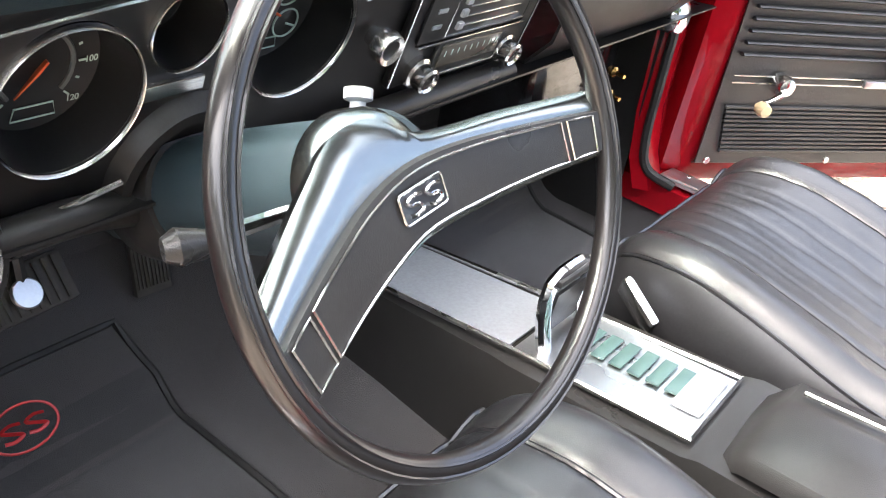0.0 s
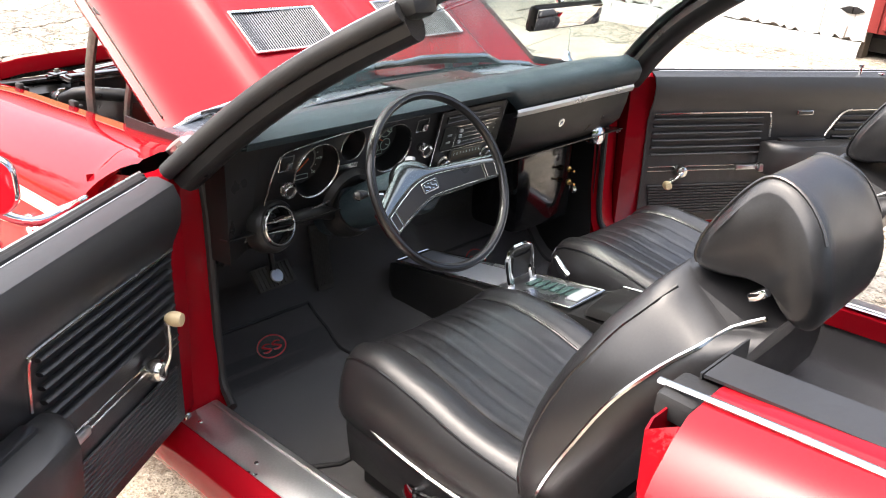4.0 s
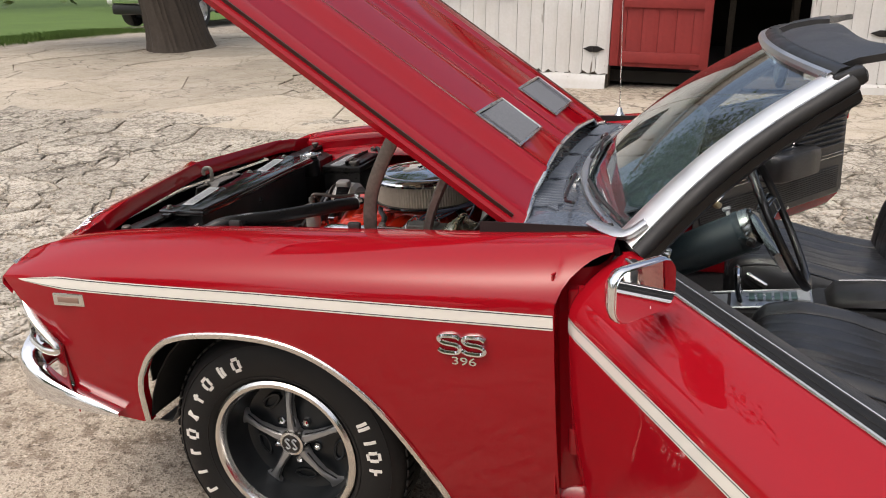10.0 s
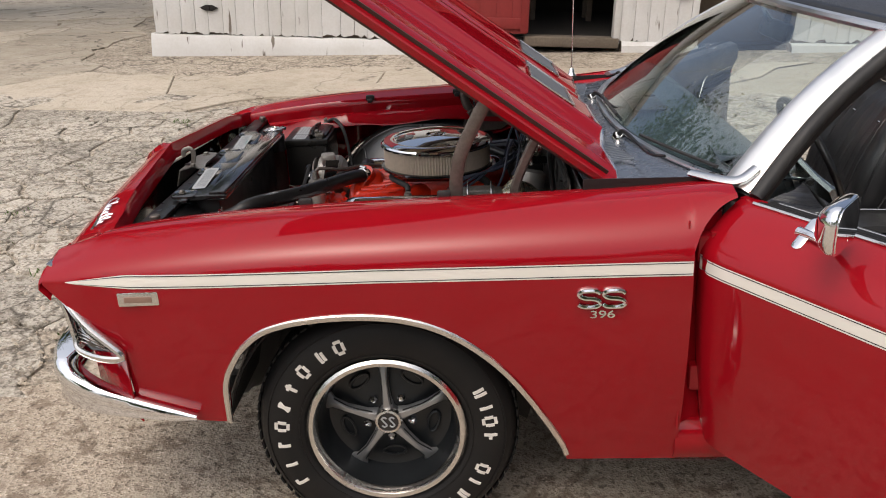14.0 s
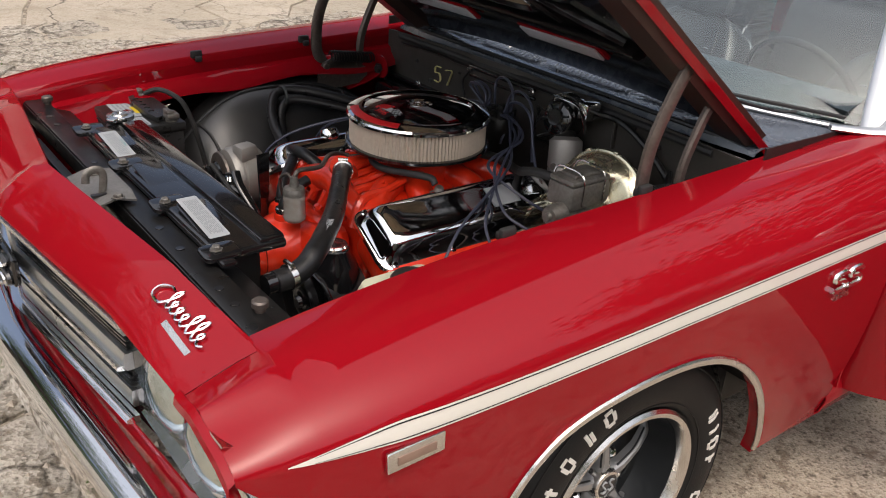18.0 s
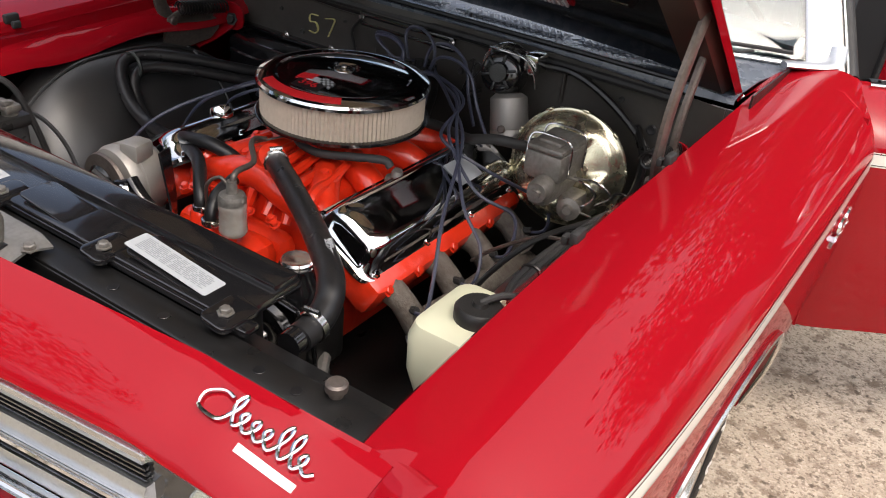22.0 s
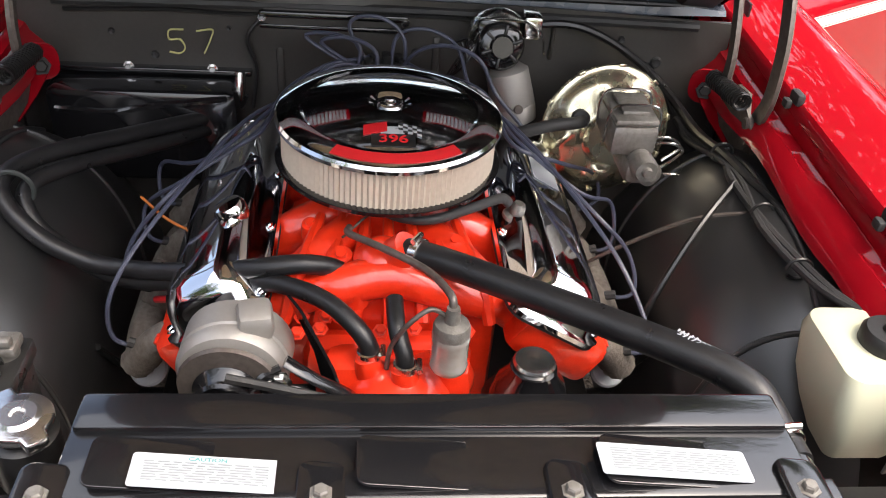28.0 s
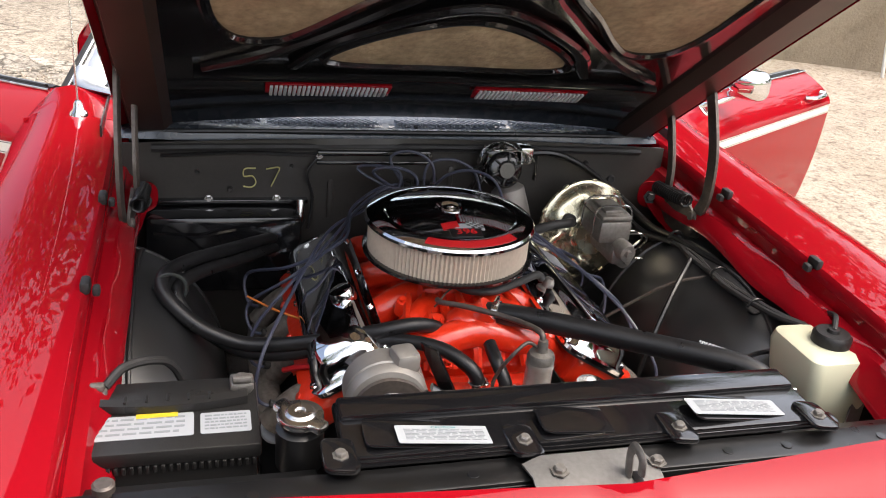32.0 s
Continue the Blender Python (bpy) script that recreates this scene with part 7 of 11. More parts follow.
# the spokes are one bent bar, dished towards the column, with a bright upper face and a black pad
def bar_edge(u, which):
    """The bar's edges from the driver's left (0) to right (1): t top, m middle crease, b bottom."""
    A, B = {"t": ((-0.177, -0.140, -0.100, -0.062, -0.020, 0.012, 0.095, 0.180), (-0.028, -0.002, 0.027, 0.052, 0.052, 0.036, 0.032, 0.027)),
            "m": ((-0.175, -0.140, -0.100, -0.062, -0.018, 0.030, 0.100, 0.181), (-0.046, -0.028, -0.008, 0.010, 0.022, 0.024, 0.020, 0.013)),
            "b": ((-0.160, -0.125, -0.090, -0.050, -0.008, 0.050, 0.110, 0.178), (-0.086, -0.073, -0.060, -0.045, -0.033, -0.030, -0.027, -0.024))}[which]
    ks = [0, 0.12, 0.24, 0.36, 0.48, 0.60, 0.80, 1.0]
    return spline(u, ks, A), spline(u, ks, B)
def dish(a):
    return -0.032 * max(0.0, 1 - (a / 0.185) ** 2)
us_ = np.linspace(0, 1, 49)
rows = []
for u in us_:
    (ta, tb), (ma, mb), (ba, bb) = bar_edge(u, "t"), bar_edge(u, "m"), bar_edge(u, "b")
    d = dish(ma)
    rows.append([W(ma, mb, d + 0.002), W(lerp(ma, ta, 0.3), lerp(mb, tb, 0.3), d + 0.001), W(lerp(ma, ta, 0.75), lerp(mb, tb, 0.75), d - 0.004), W(ta, tb, d - 0.012), W(ta, tb - 0.004, d - 0.022), W(ba, bb + 0.004, d - 0.020), W(ba, bb, d - 0.008), W(ba, bb, d + 0.001), W(ba, bb + 0.003, d + 0.003)])
part("spoke_bar", loft(rows), SATIN_SPOKE, swh, "polished metal spoke bar", smooth=35)
rows = []
for u in us_[1:-1]:
    (ma, mb), (ba, bb) = bar_edge(u, "m"), bar_edge(u, "b")
    d = dish(ma)
    rows.append([W(ma, mb - 0.001, d + 0.001), W(ma, mb - 0.003, d + 0.0065), W(lerp(ma, ba, 0.5), lerp(mb, bb, 0.5), d + 0.0075), W(ba, bb + 0.005, d + 0.0065), W(ba, bb + 0.003, d + 0.001)])
part("horn_pad", sheet(rows), BLACK_PLASTIC, swh, "black horn pad", smooth=40)
def on_pad(u, k, lift=0.0078):
    """A point on the pad: k from its upper (0) to its lower edge (1)."""
    (ma, mb), (ba, bb) = bar_edge(u, "m"), bar_edge(u, "b")
    return W(lerp(ma, ba, k), lerp(mb, bb, k), dish(ma) + lift)
def pad_line(pts, closed=True, r=0.0011):
    part("pad_line", tube([on_pad(u, k) for u, k in pts], r, 5, closed, 1), DULL_CHROME, swh)
U0, U1 = 0.13, 0.885
pad_line([(u, 0.13) for u in np.linspace(U0, U1, 24)] + [(u, 0.86) for u in np.linspace(U1, U0, 24)])
for u0, u1 in ((0.045, 0.115), (0.90, 0.962)):
    pad_line([(u, 0.13) for u in np.linspace(u0, u1, 4)] + [(u, 0.86) for u in np.linspace(u1, u0, 4)])
part("hub_dome", lathe([(0.052, -0.085), (0.052, -0.066), (0.046, -0.053), (0.032, -0.046), (0.0, -0.044)], 32, axis_to(W(-0.024, 0.010, 0.006), SWN)), SATIN_SPOKE, swh, "polished hub")
ec, er, eu = on_pad(0.475, 0.46, 0.0), (sx_ * 0.992 + sy_ * 0.125), (sy_ * 0.992 - sx_ * 0.125)
def em(a, b, c):
    return ec + er * a + eu * b + SWN * c
part("emblem_plate", loft([[em(a * k, b * k, c) for a, b in rounded(0.044, 0.021, 0.003)] for c, k in ((0.004, 1.0), (0.0095, 1.0), (0.0105, 0.95))]), BLACK_LINE, swh)
part("emblem_frame", tube([em(a, b, 0.0105) for a, b in rounded(0.044, 0.021, 0.003)], 0.0010, 5, True, 1), DULL_CHROME, swh)
for k in (-1, 1):
    part("emblem_curve", tube([em(0.0098 * k + a, b, 0.0115) for a, b in ((0.0075, 0.0052), (0.001, 0.0066), (-0.0066, 0.0048), (-0.004, 0.0008), (0.004, -0.0008), (0.0066, -0.0048), (-0.001, -0.0066), (-0.0075, -0.0052))], 0.0015, 6, smooth=4), CHROME, swh)
# console and shifter
cons_rows = []
for x, hw, zt, zb in ((0.66, 0.055, 0.415, 0.30), (0.70, 0.072, 0.432, 0.30), (0.90, 0.080, 0.452, 0.30), (1.05, 0.090, 0.472, 0.30), (1.08, 0.098, 0.478, 0.30), (1.30, 0.10, 0.498, 0.30), (1.32, 0.10, 0.505, 0.30), (1.62, 0.095, 0.515, 0.30), (1.66, 0.085, 0.50, 0.30)):
    cons_rows.append([V(x, -hw * 1.15, zb), V(x, -hw, zt - 0.02), V(x, -hw * 0.94, zt), V(x, hw * 0.94, zt), V(x, hw, zt - 0.02), V(x, hw * 1.15, zb)])
cons = part("centre_console", loft(cons_rows), BLACK_PLASTIC, car, "black centre console with bright shift plate")
def cons_plate(x0, x1, z0, z1, hw, mat, name, label=""):
    return part(name, sheet([[V(x0, y, z0), V(x1, y, z1)] for y in (-hw, -hw * 0.5, 0, hw * 0.5, hw)], 0.003), mat, cons, label)
cons_plate(0.71, 1.06, 0.438, 0.479, 0.060, DULL_CHROME if False else material("ribbed_bright_plate", (0.36, 0.38, 0.42), 0.4, 0.35, grain=0.3, grain_scale=200), "front_plate", "grey bright plate")
part("plate_edge", tube([(0.70, -0.064, 0.438), (0.70, 0.064, 0.438), (1.06, 0.068, 0.482), (1.30, 0.072, 0.506), (1.30, -0.072, 0.506), (1.06, -0.068, 0.482)], 0.004, 6, True, 1), DULL_CHROME, cons)
cons_plate(1.07, 1.30, 0.4845, 0.5055, 0.066, ALUMINIUM, "shift_plate", "bright shift plate")
for k in range(6):
    part("gear_mark", box((1.13 + 0.024 * k, 0.012, 0.4935 + 0.0022 * k), (0.017, 0.055, 0.003), 0.001, eul(0, -5.2, 0)), material("gear_window", (0.05, 0.09, 0.085), 0.3) if k == 0 else bpy.data.materials["gear_window"], cons)
part("white_block", box((1.275, 0.01, 0.507), (0.035, 0.085, 0.006), 0.002, eul(0, -5, 0)), LABEL_WHITE, cons)
part("shift_handle", tube([(1.10, -0.045, 0.485), (1.088, -0.045, 0.53), (1.085, -0.04, 0.572), (1.085, 0.0, 0.580), (1.085, 0.04, 0.572), (1.088, 0.045, 0.53), (1.10, 0.045, 0.485)], 0.0085, 8, smooth=2, flat=1.3), CHROME, cons, "chrome horseshoe shift lever")
part("shift_button", box((1.085, 0, 0.574), (0.024, 0.07, 0.012), 0.005), BLACK_PLASTIC, cons)
part("shift_boot_plate", sheet([[V(1.09, y, 0.50), V(1.096, y, 0.562)] for y in (-0.036, 0, 0.036)], 0.004), BLACK_PLASTIC, cons)
part("console_lid", loft([[V(x, y, z) for y, z in ((-hw, zt - 0.02), (-hw * 0.9, zt), (0, zt + 0.012), (hw * 0.9, zt), (hw, zt - 0.02))] for x, hw, zt in ((1.335, 0.07, 0.51), (1.36, 0.09, 0.535), (1.50, 0.094, 0.545), (1.64, 0.092, 0.54), (1.665, 0.08, 0.52))]), BLACK_PLASTIC, cons, "black console lid", smooth=50)
part("lid_line", tube([(1.37, 0.045, 0.549), (1.50, 0.045, 0.5575), (1.63, 0.045, 0.553)], 0.003, 6), DULL_CHROME, cons)
part("belt_buckle", box((1.14, 0.115, 0.50), (0.075, 0.014, 0.045), 0.006, eul(20, 25, -18)), DULL_CHROME, cons, "seat belt buckle")
# pedals
PEDAL_RUBBER = material("worn_pedal_rubber", (0.075, 0.068, 0.060), 0.7, grain=0.4, grain_scale=160, stain=0.4, stain_scale=20, color2=(0.04, 0.037, 0.034))
def pedal(c, w, h, rot, name, label, dot=False):
    p = part(name, box(c, (0.014, w, h), 0.004, rot), PEDAL_RUBBER, car, label)
    for k in range(9):
        part("pedal_rib", box(V(*c) + rot @ V(0.008, lerp(-w * 0.4, w * 0.4, k / 8), 0), (0.004, w * 0.05, h * 0.86), 0.001, rot), PEDAL_RUBBER, p)
    return p
bp_ = pedal((0.598, -0.418, 0.462), 0.125, 0.065, eul(0, -38, 4), "brake_pedal", "black ribbed brake pedal with bright centre")
part("pedal_dot", disc(V(0.612, -0.418, 0.468), eul(0, -38, 4) @ V(1, 0, 0), 0.019, 0.006, 20), ALUMINIUM, bp_)
part("pedal_arm", tube([(0.60, -0.418, 0.48), (0.57, -0.41, 0.60), (0.60, -0.405, 0.75)], 0.009, 8), SATIN_BLACK, bp_)
pedal((0.545, -0.215, 0.445), 0.055, 0.19, eul(0, -14, -6), "accelerator_pedal", "black ribbed accelerator pedal")
part("parking_brake", box((0.62, -0.64, 0.50), (0.02, 0.075, 0.05), 0.006, eul(0, -30, 0)), RUBBER, car, "black parking brake pedal")
part("parking_brake_release", box((0.80, -0.60, 0.665), (0.02, 0.055, 0.014), 0.004), BLACK_PLASTIC, car, "black release handle")
part("hood_release_knob", lathe([(0.006, -0.02), (0.006, 0), (0.016, 0.004), (0.016, 0.014), (0, 0.016)], 14, axis_to((0.80, -0.70, 0.655), (1, 0.2, 0))), CHROME, car, "chrome pull knob")
# black sheet put in for the shade below the dash
under_d = part("under_dash_shade", sheet([[V(0.55, y, 0.74), V(0.70, y, 0.72), V(0.90, y, 0.735)] for y in (-0.74, 0, 0.74)], 0.003), SATIN_BLACK, car, "black sheet for the shade under the dashboard")
for y, z in ((0.615, 0.60), (0.620, 0.555)):
    part("brass_fitting", lathe([(0.006, 0), (0.010, 0.006), (0.010, 0.016), (0.004, 0.02), (0.004, 0.04), (0, 0.04)], 10, axis_to((0.785, y, z), (1, -0.3, 0))), material("brass", (0.6, 0.36, 0.13), 0.25, 1.0) if z > 0.58 else bpy.data.materials["brass"], car, "brass fitting")
part("heater_duct", box((0.68, 0.52, 0.57), (0.20, 0.30, 0.30), 0.03), GLOSS_BLACK, car, "gloss black heater case under dash")

# ---- engine bay ----
def bolt(p, d, r=0.008, mat=None, parent=None, name="bolt"):
    bm = lathe([(0, 0), (r * 1.5, 0), (r * 1.5, 0.002), (r, 0.002), (r, 0.007), (r * 0.8, 0.009), (0, 0.009)], 6, axis_to(p, d))
    return part(name, bm, mat or DULL_CHROME, parent or car, smooth=0)

# firewall with pressed ribs
fw_rows = []
for i in range(33):
    y = lerp(-0.69, 0.69, i / 32)
    row = []
    for j in range(21):
        z = lerp(0.30, 0.905 - 0.02 * (abs(y) / 0.72) ** 2, j / 20)
        dx = 0.006 * noise.noise(Vector((y * 5, z * 6, 3)))
        if 0.80 < z < 0.89 and 0.0 < y < 0.25:
            dx -= 0.01
        row.append(V(FX + dx + 0.12 * max(0, 0.45 - z), y, z))
    fw_rows.append(row)
FIREWALL = material("faded_firewall_black", (0.045, 0.041, 0.036), 0.48, spec=0.6, grain=0.3, grain_scale=120, stain=0.5, stain_scale=9, color2=(0.022, 0.020, 0.018), rough_var=0.1)
firewall = part("firewall", sheet(fw_rows, 0.004), FIREWALL, car, "black firewall with chalked number")
part("firewall_rail", add_box(box((FX - 0.016, 0.10, 0.872), (0.016, 0.285, 0.014), 0.006), (FX - 0.012, 0.10, 0.846), (0.01, 0.285, 0.01), 0.004), GLOSS_BLACK, firewall)
for y in (0.235, -0.036):
    bolt((FX - 0.02, y, 0.866), (-1, 0, 0), 0.006, parent=firewall)
part("cowl_seal", tube([(FX - 0.004, y, 0.884 - 0.006 * (y / 0.6) ** 2) for y in np.linspace(-0.62, 0.62, 13)], 0.010, 8, smooth=2), RUBBER, firewall, "black rubber cowl seal")
for y, z0, z1 in ((0.205, 0.70, 0.835), (-0.10, 0.72, 0.83), (-0.33, 0.80, 0.87)):
    part("pressed_bead", tube([(FX - 0.002, y, z0), (FX - 0.005, y, z0 + 0.012), (FX - 0.005, y, z1 - 0.012), (FX - 0.002, y, z1)], 0.008, 8, smooth=2, flat=0.6), FIREWALL, firewall)
for y, z, r in ((0.445, 0.775, 0.008), (0.30, 0.835, 0.005), (0.52, 0.82, 0.006), (-0.385, 0.868, 0.010), (-0.47, 0.845, 0.007), (-0.55, 0.80, 0.012), (-0.06, 0.80, 0.009)):
    part("grommet", lathe([(r, -0.004), (r, 0.003), (r * 0.75, 0.006), (r * 0.4, 0.005), (0, 0.004)], 16, axis_to((FX - 0.004, y, z), (-1, 0, 0))), RUBBER, firewall)
part("firewall_cable", tube([(FX - 0.012, 0.60, 0.862), (FX - 0.016, 0.40, 0.872), (FX - 0.014, 0.27, 0.868), (FX - 0.016, -0.08, 0.880), (FX - 0.02, -0.22, 0.876)], 0.004, 6), SATIN_BLACK, firewall, "thin black cable")
M57 = Matrix.Translation((FX - 0.008, 0.375, 0.805)) @ Matrix(((0, 0, -1, 0), (-1, 0, 0, 0), (0, 1, 0, 0), (0, 0, 0, 1)))
def chalk(pts, name):
    part(name, tube([M57 @ V(a, b, 0.004) for a, b in pts], 0.0038, 6, flat=0.4), YELLOW_CHALK, firewall, "yellow chalk figure")
chalk([(-0.010, 0.026), (-0.036, 0.024), (-0.038, 0.006), (-0.018, 0.006), (-0.010, -0.010), (-0.020, -0.022), (-0.040, -0.020)], "figure_five")
chalk([(0.014, 0.024), (0.044, 0.028), (0.040, 0.010), (0.026, -0.020)], "figure_seven")

# heater box
hb = part("heater_box", box((FX - 0.045, 0.46, 0.64), (0.10, 0.36, 0.20), 0.02), GLOSS_BLACK, car, "gloss black heater case")
part("flange", box((FX - 0.012, 0.46, 0.748), (0.022, 0.40, 0.012), 0.004), GLOSS_BLACK, hb)
part("case_rib", tube([(FX - 0.098, 0.62, 0.70), (FX - 0.10, 0.52, 0.695), (FX - 0.10, 0.45, 0.71), (FX - 0.098, 0.30, 0.73)], 0.006, 6), GLOSS_BLACK, hb)
for y in (0.495, 0.336):
    bolt((FX - 0.014, y, 0.755), (-1, 0, 0), 0.007, parent=hb)
part("heater_pipe", tube([(FX - 0.04, 0.28, 0.76), (FX - 0.05, 0.281, 0.735), (FX - 0.055, 0.285, 0.71)], 0.011, 10), DULL_CHROME, hb)

# inner wheel housings
def inner_fender(s):
    def housing(x, k):
        """A point of the rounded housing at station x: k runs from its outer top (0) down the inner side (1)."""
        d = max(0.0, abs(x - 0.03) - 0.05)
        zt = 0.772 - (0.62 * (d / 0.5) ** 2.3 if x < 0.03 else 0.20 * (d / 0.4) ** 2.0)
        depth = 0.33 - (0.07 * (d / 0.5) if x < 0.03 else 0.0)
        if k < 0.62:
            ph = radians(90 * k / 0.62)
            y, z = 0.690 - 0.225 * math.sin(ph), zt - depth * (1 - math.cos(ph)) ** 0.95
        else:
            q = (k - 0.62) / 0.38
            y, z = 0.465 - 0.03 * q, lerp(zt - depth, 0.26, q)
        return V(x, s * y, max(z, 0.24) + 0.003 * noise.noise(Vector((x * 4, y * 4, s))))
    f = part("inner_fender", sheet([[housing(x, k) for k in np.linspace(0, 1, 30)] for x in np.linspace(-0.54, FX - 0.012, 48)], 0.004), HOUSING, car, "black pressed wheel housing", smooth=60)
    for x0, bow in ((-0.30, 0.10), (0.215, 0.06)):
        # a pressed crease that follows the housing's curve
        part("pressed_crease", tube([housing(x0 + bow * (1 - (2 * k - 0.7) ** 2), k) + V(0, -s * 0.001, 0.001) for k in np.linspace(0.05, 0.75, 14)], 0.0045, 8, smooth=2), HOUSING, f)
    part("pressed_edge", tube([housing(x, 0.10) + V(0, 0, 0.001) for x in np.linspace(-0.33, 0.34, 16)], 0.005, 8, smooth=2), HOUSING, f)
    part("housing_strut", tube([housing(-0.06, 0.55), housing(-0.02, 0.66) + V(0, -s * 0.02, 0), V(-0.05, s * 0.40, 0.50)], [0.012, 0.014, 0.016], 8, flat=0.5), SATIN_BLACK, f, "black pressed brace")
    w = part("body_mount_washer", lathe([(0.011, 0.008), (0.011, 0.012), (0.027, 0.010), (0.03, 0.004), (0.027, 0.0)], 24, axis_to((-0.095, s * 0.378, 0.485), (-0.7, 0, 0.75))), LABEL_WHITE, f, "white washer")
    part("washer_bolt", disc(V(-0.095, s * 0.378, 0.485), (-0.7, 0, 0.75), 0.010, 0.014, 8), CAST_GREY, f)
    # red inner apron below the fender's lip
    rows = []
    for i in range(25):
        x = lerp(-0.62, 0.66, i / 24)
        inner, top, _, _ = fender_section(x)
        low = 0.780 - 0.05 * max(0, (-0.2 - x) / 0.3) + 0.010 * math.sin(x * 14)
        rows.append([V(x, s * (inner + 0.0015), top - 0.03), V(x, s * (inner + 0.002), top - 0.06), V(x, s * (inner - 0.018), top - 0.068), V(x, s * (inner - 0.024), low + 0.030), V(x, s * (inner - 0.046), low + 0.008), V(x, s * (inner - 0.050), low - 0.006)])
    a = part("inner_apron", sheet(rows, 0.003), RED, car, "red inner fender apron")
    for x in (-0.19, 0.16):
        inner, top, _, _ = fender_section(x)
        part("rubber_bumper", add_box(box((x, s * (inner + 0.004), top - 0.004), (0.034, 0.015, 0.022), 0.005), (x, s * (inner - 0.012), top - 0.014), (0.020, 0.012, 0.016), 0.004), RUBBER, a)
    # hinge bracket tab
    part("hinge_tab", prism(rounded(0.075, 0.066, 0.028), 0.006, Matrix.Translation((0.41, s * 0.640, 0.782)) @ pose(0, 0, 0, 0, -96, s * 20)), RED, a)
    part("tab_brace", sheet([[V(0.405, s * 0.628, 0.76), V(0.402, s * 0.668, 0.765)], [V(0.36, s * 0.640, 0.735), V(0.355, s * 0.680, 0.745)], [V(0.30, s * 0.655, 0.715), V(0.29, s * 0.690, 0.73)]], 0.004), RED, a)
    bolt((0.400, s * 0.636, 0.776), (-0.9, -s * 0.3, 0.2), 0.012, SATIN_BLACK, a)
    return f
housings = [inner_fender(-1), inner_fender(1)]

# hood hinges
def hood_hinge(s):
    y = s * 0.665
    h = part("hood_hinge", prism([(-0.105, -0.052), (-0.06, -0.062), (0.05, -0.052), (0.08, -0.03), (0.085, -0.008), (0.05, 0.012), (0.02, 0.05), (-0.03, 0.055), (-0.055, 0.012), (-0.10, -0.012)], 0.007, Matrix.Translation((0.285, y - s * 0.010, 0.785)) @ pose(0, 0, 0, 90, 0, 0)), HINGE_GREY, car, "grey steel hood hinge")
    def arm(name, pts, w=0.017, t=0.006):
        bm = bmesh.new()
        line = smooth_path([V(*p) for p in pts], 6)
        rows = []
        for i, p in enumerate(line):
            a, b = line[max(0, i - 1)], line[min(len(line) - 1, i + 1)]
            d = (b - a).normalized()
            n = V(0, 1, 0).cross(d).normalized()
            rows.append([p + n * w + V(0, t, 0), p + n * w - V(0, t * 0.2, 0), p + n * w * 0.6 - V(0, t, 0), p - n * w * 0.6 - V(0, t, 0), p - n * w - V(0, t * 0.2, 0), p - n * w + V(0, t, 0)])
        part(name, loft(rows), HINGE_GREY, h)
    arm("hinge_arm", [(0.215, y, 0.80), (0.19, y, 0.86), (0.20, y, 0.96), (0.245, y, 1.06), (0.285, y, 1.125)], 0.017)
    arm("hinge_arm", [(0.335, y - s * 0.02, 0.80), (0.34, y - s * 0.02, 0.88), (0.375, y - s * 0.02, 0.97), (0.41, y - s * 0.02, 1.03)], 0.012)
    arm("hinge_link", [(0.19, y - s * 0.012, 0.77), (0.24, y - s * 0.012, 0.80), (0.34, y - s * 0.012, 0.81)], 0.022, 0.005)
    sp = [V(0.225 + 0.15 * k / 140, y - s * 0.03 + 0.016 * math.cos(k * 0.7), 0.835 + 0.016 * math.sin(k * 0.7) - 0.02 * k / 140) for k in range(141)]
    part("hinge_spring", tube(sp, 0.0028, 5, smooth=1), SATIN_BLACK, h, "black coil spring")
    for p in ((0.215, 0.80), (0.335, 0.80), (0.20, 0.775)):
        part("pivot", disc(V(p[0], y - s * 0.008, p[1]), (0, -s, 0), 0.012, 0.014, 12), HINGE_GREY, h)
    return h
hinges = [hood_hinge(-1), hood_hinge(1)]

# radiator, its cover and the front tie bar
rad = part("radiator", box((-0.545, -0.03, 0.585), (0.07, 0.70, 0.42), 0.012), SATIN_BLACK, car, "black radiator")
cover = part("radiator_cover", box((-0.545, -0.045, 0.806), (0.135, 0.75, 0.018), 0.007), GLOSS_BLACK, car, "black pressed steel radiator cover")
part("raised_step", box((-0.505, -0.045, 0.817), (0.05, 0.74, 0.014), 0.006), GLOSS_BLACK, cover)
part("front_lip", box((-0.60, -0.045, 0.803), (0.03, 0.80, 0.012), 0.005), GLOSS_BLACK, cover)
for y0, y1 in ((0.30, 0.115), (0.045, -0.13), (-0.20, -0.385)):
    yc, w = (y0 + y1) / 2, abs(y0 - y1)
    part("pressed_panel", prism(rounded(w, 0.062, 0.012), 0.004, Matrix.Translation((-0.572, yc, 0.8135)) @ pose(0, 0, 0, 0, -6, 90), 0.0015), GLOSS_BLACK, cover)
for y in (0.335, 0.077, -0.165, -0.405):
    b = part("bracket", prism(rounded(0.05, 0.07, 0.014), 0.010, Matrix.Translation((-0.602, y, 0.808)) @ pose(0, 0, 0, 0, -8, 90), 0.004), GLOSS_BLACK, cover)
    bolt((-0.608, y, 0.818), (0, 0, 1), 0.008, CAST_GREY, b)
